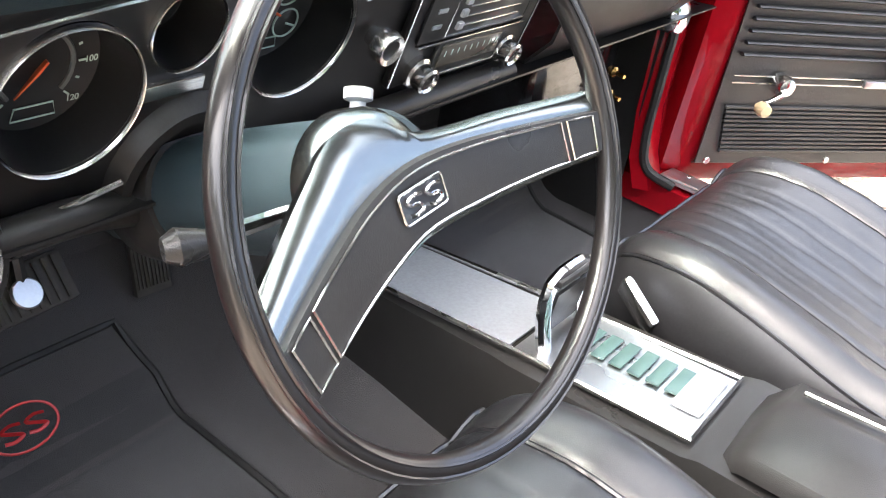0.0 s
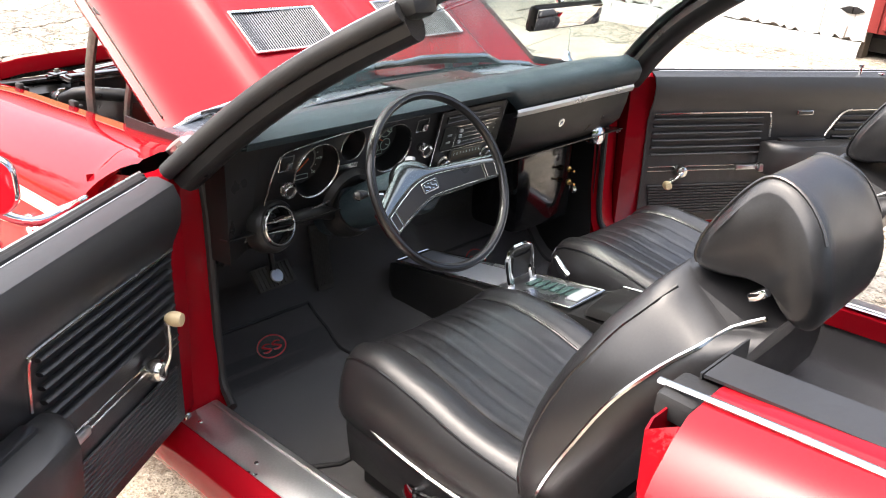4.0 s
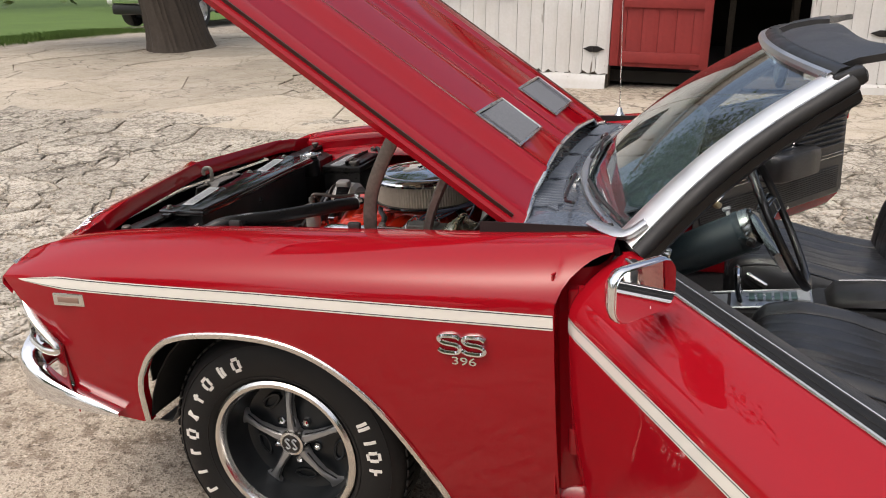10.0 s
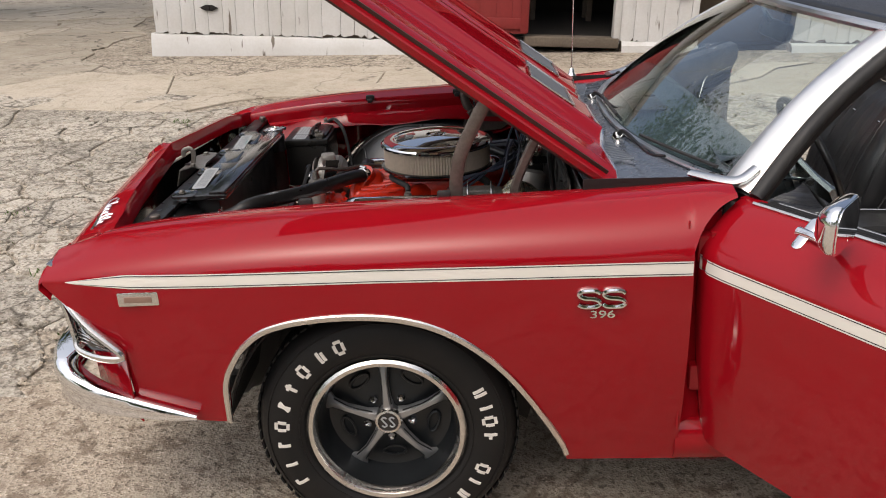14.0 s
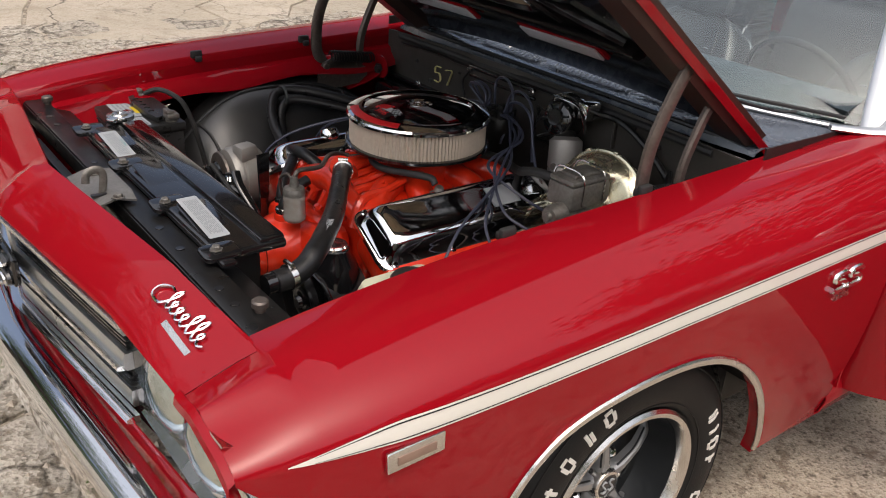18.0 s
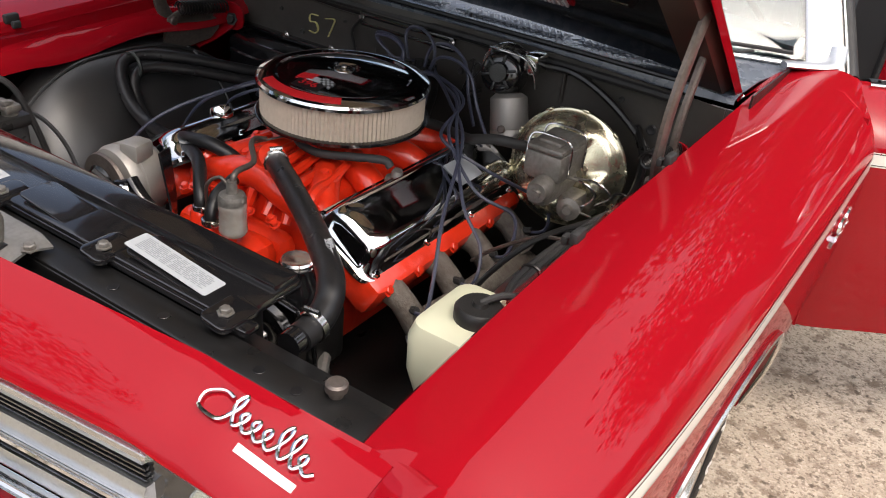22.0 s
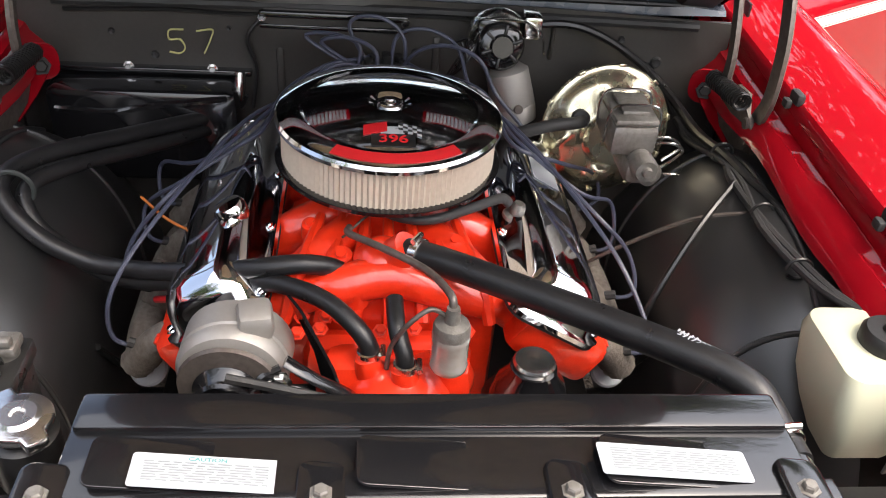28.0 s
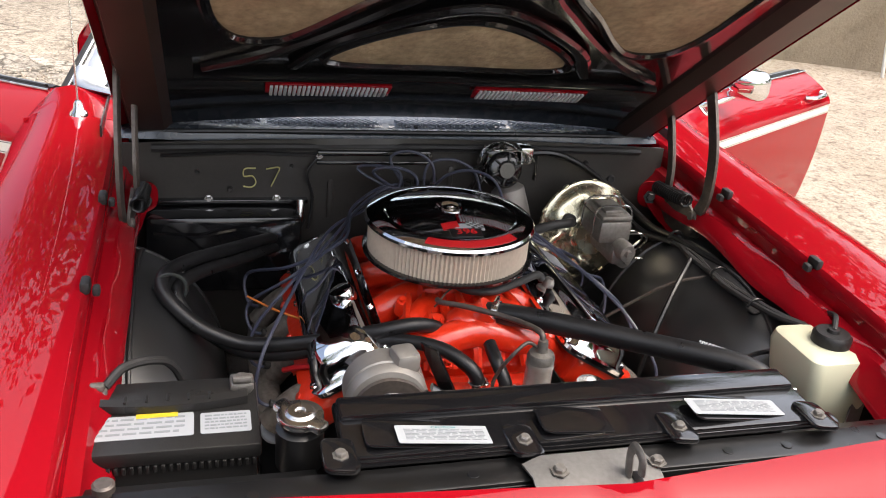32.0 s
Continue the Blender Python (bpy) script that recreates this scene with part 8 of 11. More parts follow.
def paper(c, w, h, name, label, lines, parent, rx=0, ry=0, rz=90, title=False):
    """A paper label with rows of grey bars."""
    m = Matrix.Translation(c) @ pose(0, 0, 0, rx, ry, rz)
    p = part(name, prism(rounded(w, h, 0.004), 0.0008, m), LABEL_WHITE, parent, label)
    rnd = random.Random(int(1000 * c[1]))
    bm = bmesh.new()
    for k in range(lines):
        yy = h * (0.34 - 0.62 * k / max(1, lines - 1))
        x = -w * 0.42
        while x < w * 0.38:
            ww = min(w * rnd.uniform(0.05, 0.16), w * 0.42 - x)
            if not (title and k == 0):
                add_box(bm, m @ V(x + ww / 2, yy, 0.0012), (0.0001, 0.0001, 0.0001))
                vs = list(bm.verts)[-8:]
                for v, (a, b2, c2) in zip(vs, itertools_box()):
                    v.co = m @ V(x + ww / 2 + a * ww * 0.46, yy + b2 * h * 0.16 / lines, 0.0011 + c2 * 0.0002)
            x += ww + w * 0.015
    part("print", bm, GREY_PRINT, p, "rows of pale grey print", smooth=0)
    return p
def itertools_box():
    return [(a, b, c) for a in (-1, 1) for b in (-1, 1) for c in (-1, 1)]
caution = paper((-0.585, 0.186, 0.8210), 0.140, 0.040, "paper_label", "white printed paper label", 9, cover, 0, 6, -90, True)
letters("CAUTION", 0.0062, Matrix.Translation((-0.585, 0.186, 0.8210)) @ pose(0, 0, 0, 0, 6, -90) @ Matrix.Translation((0, 0.0145, 0.0016)), material("teal_print", (0.03, 0.20, 0.20), 0.6), caution, "title", 0.0, 0.0001, sx=1.3)
paper((-0.578, -0.275, 0.8235), 0.160, 0.040, "paper_label", "white printed paper label", 9, cover, 0, 6, -90)
tie = part("tie_bar", add_box(box((-0.640, 0, 0.790), (0.055, 1.36, 0.014), 0.005), (-0.665, 0, 0.772), (0.01, 1.36, 0.04), 0.003), SATIN_BLACK, car, "black front tie bar")
for y in (0.627, -0.60):
    part("hood_bumper", lathe([(0.009, 0), (0.009, 0.008), (0.014, 0.009), (0.014, 0.018), (0.011, 0.021), (0, 0.021)], 16, Matrix.Translation((-0.62, y, 0.797))), HINGE_GREY, tie)
for y in (0.52, 0.45, 0.16, -0.23, -0.33, -0.50, -0.56):
    part("drilled_hole", disc(V(-0.645, y, 0.7975), (0, 0, 1), 0.008, 0.001, 12), BLACK_LINE, tie)
for s in (-1, 1):
    part("side_panel", sheet([[V(-0.65, s * y, 0.79), V(-0.56, s * y, 0.76), V(-0.55, s * y, 0.36)] for y in (0.36, 0.44, 0.55, 0.68)], 0.004), SATIN_BLACK, tie)
latch = part("hood_latch", sheet([[V(-0.640, y, 0.816 - 0.012 * (abs(y) > 0.075)), V(-0.68, y, 0.814), V(-0.722, y, 0.802), V(-0.738, y, 0.75)] for y in (-0.095, -0.07, 0.0, 0.065, 0.09)], 0.004), GREY_METAL, car, "worn grey steel hood latch plate")
part("latch_hook", tube([(-0.69, -0.045, 0.81), (-0.685, -0.045, 0.845), (-0.695, -0.045, 0.86), (-0.715, -0.045, 0.855), (-0.72, -0.045, 0.835)], 0.008, 8, flat=0.5), CAST_GREY, latch)
part("latch_slot", box((-0.700, -0.055, 0.811), (0.03, 0.012, 0.004), 0.001), BLACK_LINE, latch)
for y in (-0.095, 0.05):
    bolt((-0.675, y, 0.815), (0, 0, 1), 0.009, CAST_GREY, latch)
cond = bmesh.new()
for k in range(40):
    add_box(cond, (-0.69, 0, 0.48 + 0.007 * k), (0.02, 1.0, 0.0025))
part("cooling_fins", cond, SATIN_BLACK, rad, "dark cooling fins", smooth=0)
neck = part("filler_neck", lathe([(0.034, -0.06), (0.034, 0.0), (0.026, 0.004), (0.026, 0.012)], 24, Matrix.Translation((-0.515, 0.378, 0.80))), SATIN_BLACK, rad)
ring = []
for k in range(48):
    a = 2 * math.pi * k / 48
    r = 0.033 + (0.012 if abs(math.cos(a)) > 0.93 else 0.0)
    ring.append((r * math.cos(a), r * math.sin(a)))
part("filler_cap", prism(ring, 0.012, Matrix.Translation((-0.515, 0.378, 0.813)) @ pose(0, 0, 0, 0, 0, 40), 0.003), DULL_CHROME, neck, "worn steel radiator cap with two ears")
part("cap_dome", lathe([(0.022, 0.012), (0.018, 0.016), (0.008, 0.016), (0.006, 0.013), (0, 0.013)], 24, Matrix.Translation((-0.515, 0.378, 0.813))), DULL_CHROME, neck)

# battery
bat = thing("car_battery", "black car battery with white and grey printed label", "battery", m=CAR_M)
part("case", box((-0.415, 0.560, 0.665), (0.158, 0.252, 0.165), 0.008), BLACK_PLASTIC, bat)
part("lid", add_box(box((-0.415, 0.560, 0.752), (0.168, 0.262, 0.026), 0.006), (-0.366, 0.560, 0.768), (0.055, 0.20, 0.016), 0.006), BLACK_PLASTIC, bat)
for k in range(24):
    part("case_rib", box((-0.498, 0.440 + 0.0104 * k, 0.735), (0.006, 0.0055, 0.012), 0.0015), BLACK_PLASTIC, bat)
paper((-0.441, 0.598, 0.7655), 0.150, 0.055, "label", "white printed battery label", 4, bat, 0, 0, -90)
part("yellow_band", box((-0.417, 0.575, 0.7668), (0.010, 0.058, 0.001)), material("yellow_print", (0.65, 0.5, 0.03), 0.5), bat)
paper((-0.443, 0.478, 0.7655), 0.072, 0.050, "label", "grey printed battery panel", 5, bat, 0, 0, -90)
part("carry_handle", sheet([[V(-0.392 - 0.012 * (1 - k * k) + o, 0.560 + 0.115 * k, z) for o, z in ((-0.008, 0.766), (-0.010, 0.781), (0.004, 0.784), (0.008, 0.772))] for k in np.linspace(-1, 1, 13)], 0.003), BLACK_PLASTIC, bat, "black moulded carry handle")
for k in range(5):
    part("handle_web", box((-0.398, 0.500 + 0.030 * k, 0.7835), (0.016, 0.004, 0.004), 0.001), BLACK_PLASTIC, bat)
for y in (0.452, 0.664):
    part("terminal", lathe([(0.016, 0), (0.016, 0.012), (0.010, 0.014), (0.009, 0.03), (0, 0.03)], 16, Matrix.Translation((-0.362, y, 0.762))), CAST_GREY, bat)
    part("clamp", add_box(box((-0.362, y, 0.779), (0.034, 0.036, 0.016), 0.005), (-0.372, y, 0.792), (0.014, 0.030, 0.012), 0.004), CAST_GREY, bat)
part("cable", tube([(-0.362, 0.650, 0.785), (-0.335, 0.625, 0.800), (-0.31, 0.585, 0.795), (-0.285, 0.555, 0.765), (-0.265, 0.53, 0.68), (-0.25, 0.51, 0.58)], 0.007, 8), RUBBER, bat, "black battery cable")

# wiring harness along the driver's wheel housing
for k in range(2):
    part("wiring_harness", tube([(0.42, -0.60 - 0.006 * k, 0.70), (0.325, -0.602 + 0.01 * k, 0.706), (0.20, -0.615 + 0.008 * k, 0.735), (0.105, -0.60 - 0.012 * k, 0.742 + 0.004 * k), (-0.045, -0.605 + 0.01 * k, 0.748), (-0.205, -0.62 + 0.012 * k, 0.762), (-0.29, -0.64, 0.775)], 0.0075 - 0.001 * k, 8), RUBBER, car, "black taped wiring harness")
for x in (0.20, 0.0, -0.15):
    part("harness_clip", tube([V(x, -0.61 + 0.02 * math.cos(a), 0.748 + 0.018 * math.sin(a)) for a in np.linspace(0, 5.6, 8)], 0.003, 6), SATIN_BLACK, car)
part("thin_pipe", tube([(0.02, -0.60, 0.735), (0.05, -0.52, 0.70), (0.08, -0.42, 0.62), (0.10, -0.36, 0.56)], 0.004, 6), HINGE_GREY, car, "thin grey pipe")

# washer bottle
wb = thing("washer_bottle", "milky yellowed plastic washer bottle with black cap", "bottle", m=CAR_M)
rings = []
for z, w, d, r in ((0.62, 0.07, 0.09, 0.015), (0.66, 0.115, 0.12, 0.02), (0.70, 0.145, 0.140, 0.022), (0.755, 0.155, 0.146, 0.020), (0.774, 0.146, 0.138, 0.024), (0.782, 0.11, 0.11, 0.025)):
    rings.append([V(-0.355 + a + 0.15 * (z - 0.7), -0.628 + b, z) for a, b in rounded(w, d, r)])
part("bottle_body", loft(rings), BOTTLE_PLASTIC, wb)
part("cap", lathe([(0.036, 0.0), (0.036, 0.016), (0.031, 0.022), (0.012, 0.022), (0.010, 0.028), (0, 0.028)], 28, Matrix.Translation((-0.352, -0.632, 0.782))), BLACK_PLASTIC, wb, "black screw cap")
part("bracket", sheet([[V(-0.415 + 0.008, -0.66, 0.76), V(-0.425, -0.655, 0.70), V(-0.43, -0.65, 0.62)], [V(-0.405, -0.70, 0.76), V(-0.415, -0.695, 0.70), V(-0.42, -0.69, 0.62)]], 0.003), GREY_METAL, wb, "grey metal bracket")
part("outlet_hose", tube([(-0.352, -0.632, 0.807), (-0.33, -0.65, 0.815), (-0.30, -0.67, 0.81), (-0.24, -0.68, 0.79), (-0.1, -0.675, 0.775), (0.1, -0.66, 0.765)], 0.0055, 8), RUBBER, wb)

# ---- engine ----
AX, AZ = 0.108, 0.775  # air cleaner centre and base
MANIFOLD = material("burnt_cast_iron", (0.19, 0.172, 0.15), 0.75, 0.3, grain=0.6, grain_scale=90, stain=0.6, stain_scale=16, color2=(0.06, 0.04, 0.03), bump=0.7, bump_scale=220)
engine = part("engine_block", box((0.10, 0, 0.50), (0.50, 0.34, 0.30), 0.03), ENGINE_ORANGE, car, "bright orange engine block")
part("valley_cover", box((0.08, 0, 0.63), (0.46, 0.24, 0.11), 0.03), ENGINE_ORANGE, engine)
part("carburettor_base", box((0.10, 0, 0.69), (0.20, 0.16, 0.10), 0.02), ENGINE_ORANGE, engine)
part("timing_cover", box((-0.185, 0, 0.53), (0.06, 0.25, 0.22), 0.03), ENGINE_ORANGE, engine)
def runner(pts, r):
    part("intake_runner", tube(pts, r, 10, smooth=5), ENGINE_ORANGE, engine)
for s in (-1, 1):
    for x0, x1 in ((0.02, -0.12), (0.06, 0.03), (0.15, 0.19), (0.20, 0.33)):
        runner([(x0 + 0.03, s * 0.03, 0.69), ((x0 + x1) / 2, s * 0.09, 0.70), (x1, s * 0.15, 0.675), (x1, s * 0.19, 0.635)], [0.03, 0.032, 0.033, 0.03])
part("thermostat_housing", lathe([(0.045, -0.03), (0.045, 0.0), (0.04, 0.01), (0.03, 0.02), (0.028, 0.045), (0, 0.045)], 20, axis_to((-0.12, 0.0, 0.725), (-0.2, -0.5, 0.6))), ENGINE_ORANGE, engine)
part("intake_crossover", tube([(-0.14, 0.16, 0.665), (-0.15, 0.08, 0.70), (-0.14, 0.0, 0.715), (-0.15, -0.08, 0.70), (-0.14, -0.16, 0.665)], [0.027, 0.030, 0.033, 0.030, 0.027], 12), ENGINE_ORANGE, engine)
part("front_cover", add_box(add_box(box((-0.225, 0, 0.565), (0.06, 0.17, 0.13), 0.03), (-0.24, -0.075, 0.605), (0.07, 0.10, 0.09), 0.035), (-0.245, 0.045, 0.625), (0.07, 0.10, 0.075), 0.03), ENGINE_ORANGE, engine)
part("water_pump", lathe([(0.0, 0.10), (0.05, 0.10), (0.06, 0.07), (0.075, 0.03), (0.085, 0.0), (0.085, -0.03)], 24, axis_to((-0.29, -0.01, 0.575), (-1, 0, 0))), ENGINE_ORANGE, engine)
for y, x in ((0.028, -0.265), (-0.02, -0.285)):
    part("pump_outlet", tube([(x + 0.02, y, 0.60), (x, y, 0.65), (x, y + 0.004, 0.672)], [0.028, 0.021, 0.017], 14), ENGINE_ORANGE, engine)
for k in range(10):
    rnd = random.Random(k)
    bolt((-0.225 + 0.05 * rnd.random(), rnd.uniform(-0.14, 0.14), 0.665 + 0.02 * rnd.random()), (-0.4, 0, 1), 0.008, ENGINE_ORANGE, engine)
for s in (-1, 1):
    part("cylinder_head", box((0.075, s * 0.258, 0.612), (0.53, 0.155, 0.085), 0.02, eul(-s * 32, 0, 0)), ENGINE_ORANGE, engine)
    # chrome rocker cover
    m = Matrix.Translation((0.075, s * 0.252, 0.672)) @ pose(0, 0, 0, -s * 30, 0, 0)
    rings = []
    for z, gx, gy, r in ((-0.018, 0.545, 0.168, 0.03), (-0.010, 0.545, 0.168, 0.03), (-0.006, 0.525, 0.146, 0.03), (0.020, 0.515, 0.136, 0.035), (0.038, 0.495, 0.118, 0.035), (0.048, 0.465, 0.092, 0.03), (0.050, 0.42, 0.06, 0.025)):
        rings.append([m @ V(a, b, z) for a, b in rounded(gx, gy, r)])
    cov = part("rocker_cover", loft(rings), CHROME, engine, "chrome rocker cover", smooth=60)
    for xx in (-0.24, -0.08, 0.08, 0.24):
        for yy in (-0.075, 0.075):
            p = m @ V(xx, yy, -0.008)
            bolt(p, m.to_3x3() @ V(0, 0, 1), 0.006, CHROME, cov)
    part("gasket", loft([[m @ V(a, b, z) for a, b in rounded(0.54, 0.165, 0.03)] for z in (-0.024, -0.018)]), RUBBER, cov)
    # exhaust manifold with four ports
    man = part("exhaust_manifold", tube([(-0.115, s * 0.372, 0.522), (-0.08, s * 0.385, 0.522), (0.0, s * 0.390, 0.515), (0.16, s * 0.390, 0.505), (0.32, s * 0.380, 0.46), (0.38, s * 0.36, 0.34)], [0.024, 0.028, 0.029, 0.030, 0.032, 0.034], 12), MANIFOLD, engine, "rust-stained cast iron exhaust manifold")
    for xx in (-0.13, 0.01, 0.14, 0.27):
        part("port", tube([(xx, s * 0.310, 0.590), (xx, s * 0.350, 0.572), (xx + 0.01, s * 0.388, 0.52)], [0.030, 0.025, 0.027], 10), MANIFOLD, man)
    for xx in (-0.155, -0.06, 0.06, 0.2):
        bolt((xx, s * 0.335, 0.60), (0, s, 0.5), 0.009, ENGINE_ORANGE, engine)
part("oil_filler_cap", lathe([(0.024, 0), (0.026, 0.004), (0.026, 0.022), (0.022, 0.03), (0.010, 0.032), (0, 0.032)], 24, axis_to((-0.01, 0.235, 0.722), (0, 0.45, 1))), CHROME, engine, "chrome oil filler cap")
part("valve_grommet", lathe([(0.020, 0), (0.020, 0.006), (0.012, 0.010), (0.012, 0.022), (0.009, 0.03), (0, 0.03)], 18, axis_to((0.024, -0.205, 0.712), (0, -0.3, 1))), CAST_GREY, engine)
part("breather_hose", tube([(0.024, -0.195, 0.74), (0.02, -0.18, 0.752), (-0.01, -0.13, 0.752), (-0.04, -0.06, 0.748), (-0.03, 0.0, 0.752), (0.0, 0.02, 0.765)], 0.0085, 10), RUBBER, engine)
part("sticker", sheet([[Matrix.Translation((0.075, -0.252, 0.672)) @ pose(0, 0, 0, 30, 0, 0) @ V(x, y, 0.0512) for y in (-0.028, 0.028)] for x in (0.05, 0.13)], 0.0006), LABEL_WHITE, engine, "white sticker")

# dark pulleys, pump and pipes low in front of the engine
for x, y, z, r in ((-0.34, -0.205, 0.535, 0.070), (-0.35, 0.0, 0.40, 0.085), (-0.345, 0.0, 0.575, 0.075)):
    pu = part("belt_pulley", lathe([(0, 0.012), (0.012, 0.012), (0.016, 0.004), (r * 0.55, 0.0), (r * 0.8, 0.008), (r, 0.010), (r * 0.9, 0.0), (r, -0.010), (r * 0.9, -0.014), (0, -0.014)], 36, axis_to((x, y, z), (-1, 0, 0))), GLOSS_BLACK, engine, "black belt pulley")
part("pump_body", add_box(tube([(-0.30, -0.205, 0.535), (-0.20, -0.205, 0.535)], 0.060, 18, smooth=1), (-0.245, -0.245, 0.50), (0.11, 0.05, 0.12), 0.012), SATIN_BLACK, engine, "black steering pump body")
part("pump_bracket", tube([(-0.31, -0.13, 0.56), (-0.315, -0.165, 0.60), (-0.315, -0.26, 0.60), (-0.30, -0.285, 0.53), (-0.29, -0.285, 0.46)], 0.007, 8, flat=0.6, smooth=2), GLOSS_BLACK, engine)
for dz in (0.0, -0.03):
    part("pressure_pipe", tube([(-0.25, -0.27, 0.47 + dz), (-0.33, -0.33, 0.46 + dz), (-0.36, -0.42, 0.455 + dz), (-0.30, -0.50, 0.44 + dz)], [0.012, 0.012, 0.007, 0.007], 8), HOSE_RUBBER if dz else GREY_METAL, engine, "steering pressure pipe")
for k in range(7):
    # webs and bosses cast into the intake
    rw = random.Random(60 + k)
    yy = lerp(-0.15, 0.15, k / 6)
    part("cast_web", tube([(-0.175, yy, 0.655), (-0.15 + 0.03 * rw.random(), yy * 0.9, 0.705 + 0.012 * rw.random()), (-0.07, yy * 0.8, 0.715), (0.0, yy * 0.7, 0.725)], [0.010, 0.013, 0.011, 0.008], 8), ENGINE_ORANGE, engine)
for x, y, z, r in ((-0.10, 0.07, 0.715, 0.018), (-0.06, -0.10, 0.715, 0.016), (-0.13, -0.12, 0.69, 0.014), (-0.16, 0.05, 0.70, 0.016), (-0.02, 0.12, 0.715, 0.014)):
    part("cast_boss", lathe([(r * 1.3, -0.02), (r, 0.008), (r * 0.9, 0.012), (r * 0.5, 0.012), (r * 0.45, 0.018), (0, 0.018)], 14, axis_to((x, y, z), (-0.35, y, 1))), ENGINE_ORANGE, engine)

# air cleaner
ac = part("air_cleaner", lathe([(0, 0.0), (0.165, 0.0), (0.182, 0.006), (0.184, 0.013), (0.180, 0.015), (0.16, 0.012), (0, 0.012)], 64, Matrix.Translation((AX, 0, AZ - 0.008))), GLOSS_BLACK, car, "chrome air cleaner with pleated filter")
bm = bmesh.new()
top, bot = [], []
for k in range(240):
    a = 2 * math.pi * k / 240
    r = 0.171 + (0.0022 if k % 2 else -0.0022)
    bot.append(bm.verts.new((AX + r * math.cos(a), r * math.sin(a), AZ + 0.004)))
    top.append(bm.verts.new((AX + r * math.cos(a), r * math.sin(a), AZ + 0.072)))
for k in range(240):
    bm.faces.new((bot[k], bot[(k + 1) % 240], top[(k + 1) % 240], top[k]))
part("filter_element", bm, PAPER_FILTER, ac, "beige pleated paper filter", smooth=0)
lid = part("lid", lathe([(0.178, 0.068), (0.1815, 0.070), (0.1815, 0.076), (0.178, 0.081), (0.165, 0.086), (0.150, 0.0885), (0.142, 0.0885), (0.137, 0.086), (0.134, 0.0865), (0.10, 0.093), (0.06, 0.097), (0.034, 0.0985), (0.030, 0.0965), (0.026, 0.0935), (0.0, 0.0925)], 96, Matrix.Translation((AX, 0, AZ))), CHROME, ac, "polished chrome lid", smooth=25)
part("wing_bolt", lathe([(0.021, 0.0935), (0.021, 0.0965), (0.018, 0.0985), (0.011, 0.0975), (0.009, 0.0985), (0.0065, 0.101), (0.0065, 0.104), (0, 0.1045)], 20, Matrix.Translation((AX, 0, AZ))), DULL_CHROME, ac, "small bright centre nut")
# the red band and the crossed flag badge on the lid's front
def lid_z(r):
    return AZ + interp(r, [0.0, 0.034, 0.06, 0.10, 0.134, 0.137, 0.142, 0.150, 0.165, 0.178, 0.1815], [0.0925, 0.0985, 0.097, 0.093, 0.0865, 0.086, 0.0885, 0.0885, 0.086, 0.081, 0.076])
def on_lid(r, deg, lift=0.001):
    a = radians(180 + deg)
    return V(AX + r * math.cos(a), r * math.sin(a), lid_z(r) + lift)
band = [[on_lid(r, d) for d in np.linspace(-32, 38, 26)] for r in (0.150, 0.157, 0.164, 0.171)]
part("red_band", sheet(band, 0.0004), RED_PRINT, ac, "red printed band")
def lid_patch(name, x0, x1, y0, y1, mat, lift, label="", parent=None, sk=0.0):
    rows = []
    for i in range(5):
        row = []
        for j in range(5):
            yy, xx = lerp(y0, y1, j / 4), lerp(x0, x1, i / 4)
            xx -= sk * yy
            r = math.hypot(xx, yy)
            row.append(V(AX - xx, yy, lid_z(r) + lift))
        rows.append(row)
    return part(name, sheet(rows, 0.0003), mat, parent or ac, label, smooth=60)
badge = lid_patch("badge", 0.100, 0.128, -0.036, 0.030, BLACK_LINE, 0.0012, "black badge with red figures")
lid_patch("flag", 0.066, 0.092, 0.006, 0.042, RED_PRINT, 0.0012, "red flag", badge, -0.25)
lid_patch("flag_field", 0.080, 0.099, -0.02, 0.016, LABEL_WHITE, 0.0010, "pale crest", badge)
for i in range(4):
    for j in range(5):
        lid_patch("flag_square", 0.068 + 0.006 * i, 0.074 + 0.006 * i, -0.046 + 0.007 * j, -0.039 + 0.007 * j, LABEL_WHITE if (i + j) % 2 else BLACK_LINE, 0.0014, "", badge, 0.25)
figures = letters("396", 0.025, Matrix.Translation((AX - 0.114, -0.003, 0)) @ pose(0, 0, 0, 0, 0, -90), RED_PRINT, badge, "badge_figures", 0.0, 0.0005, sx=1.2)
for v in figures.data.vertices:
    v.co.z = lid_z(math.hypot(v.co.x - AX, v.co.y)) + 0.0034

# hoses
def hose(name, pts, r, label="", mat=None, parent=None, seg=14):
    return part(name, tube(pts, r, seg, smooth=8), mat or HOSE_RUBBER, parent or engine, label)
def clamp(p, d, r, parent):
    c = part("hose_clamp", lathe([(r, -0.007), (r + 0.003, -0.006), (r + 0.003, 0.006), (r, 0.007)], 24, axis_to(p, d)), DULL_CHROME, parent)
    q = axis_to(p, d) @ V(0, r + 0.006, 0)
    part("clamp_screw", tube([q - V(0, 0, 0.0) + axis_to(p, d).to_3x3() @ V(-0.012, 0, 0), q + axis_to(p, d).to_3x3() @ V(0.012, 0, 0)], 0.0045, 8, smooth=1), DULL_CHROME, c)
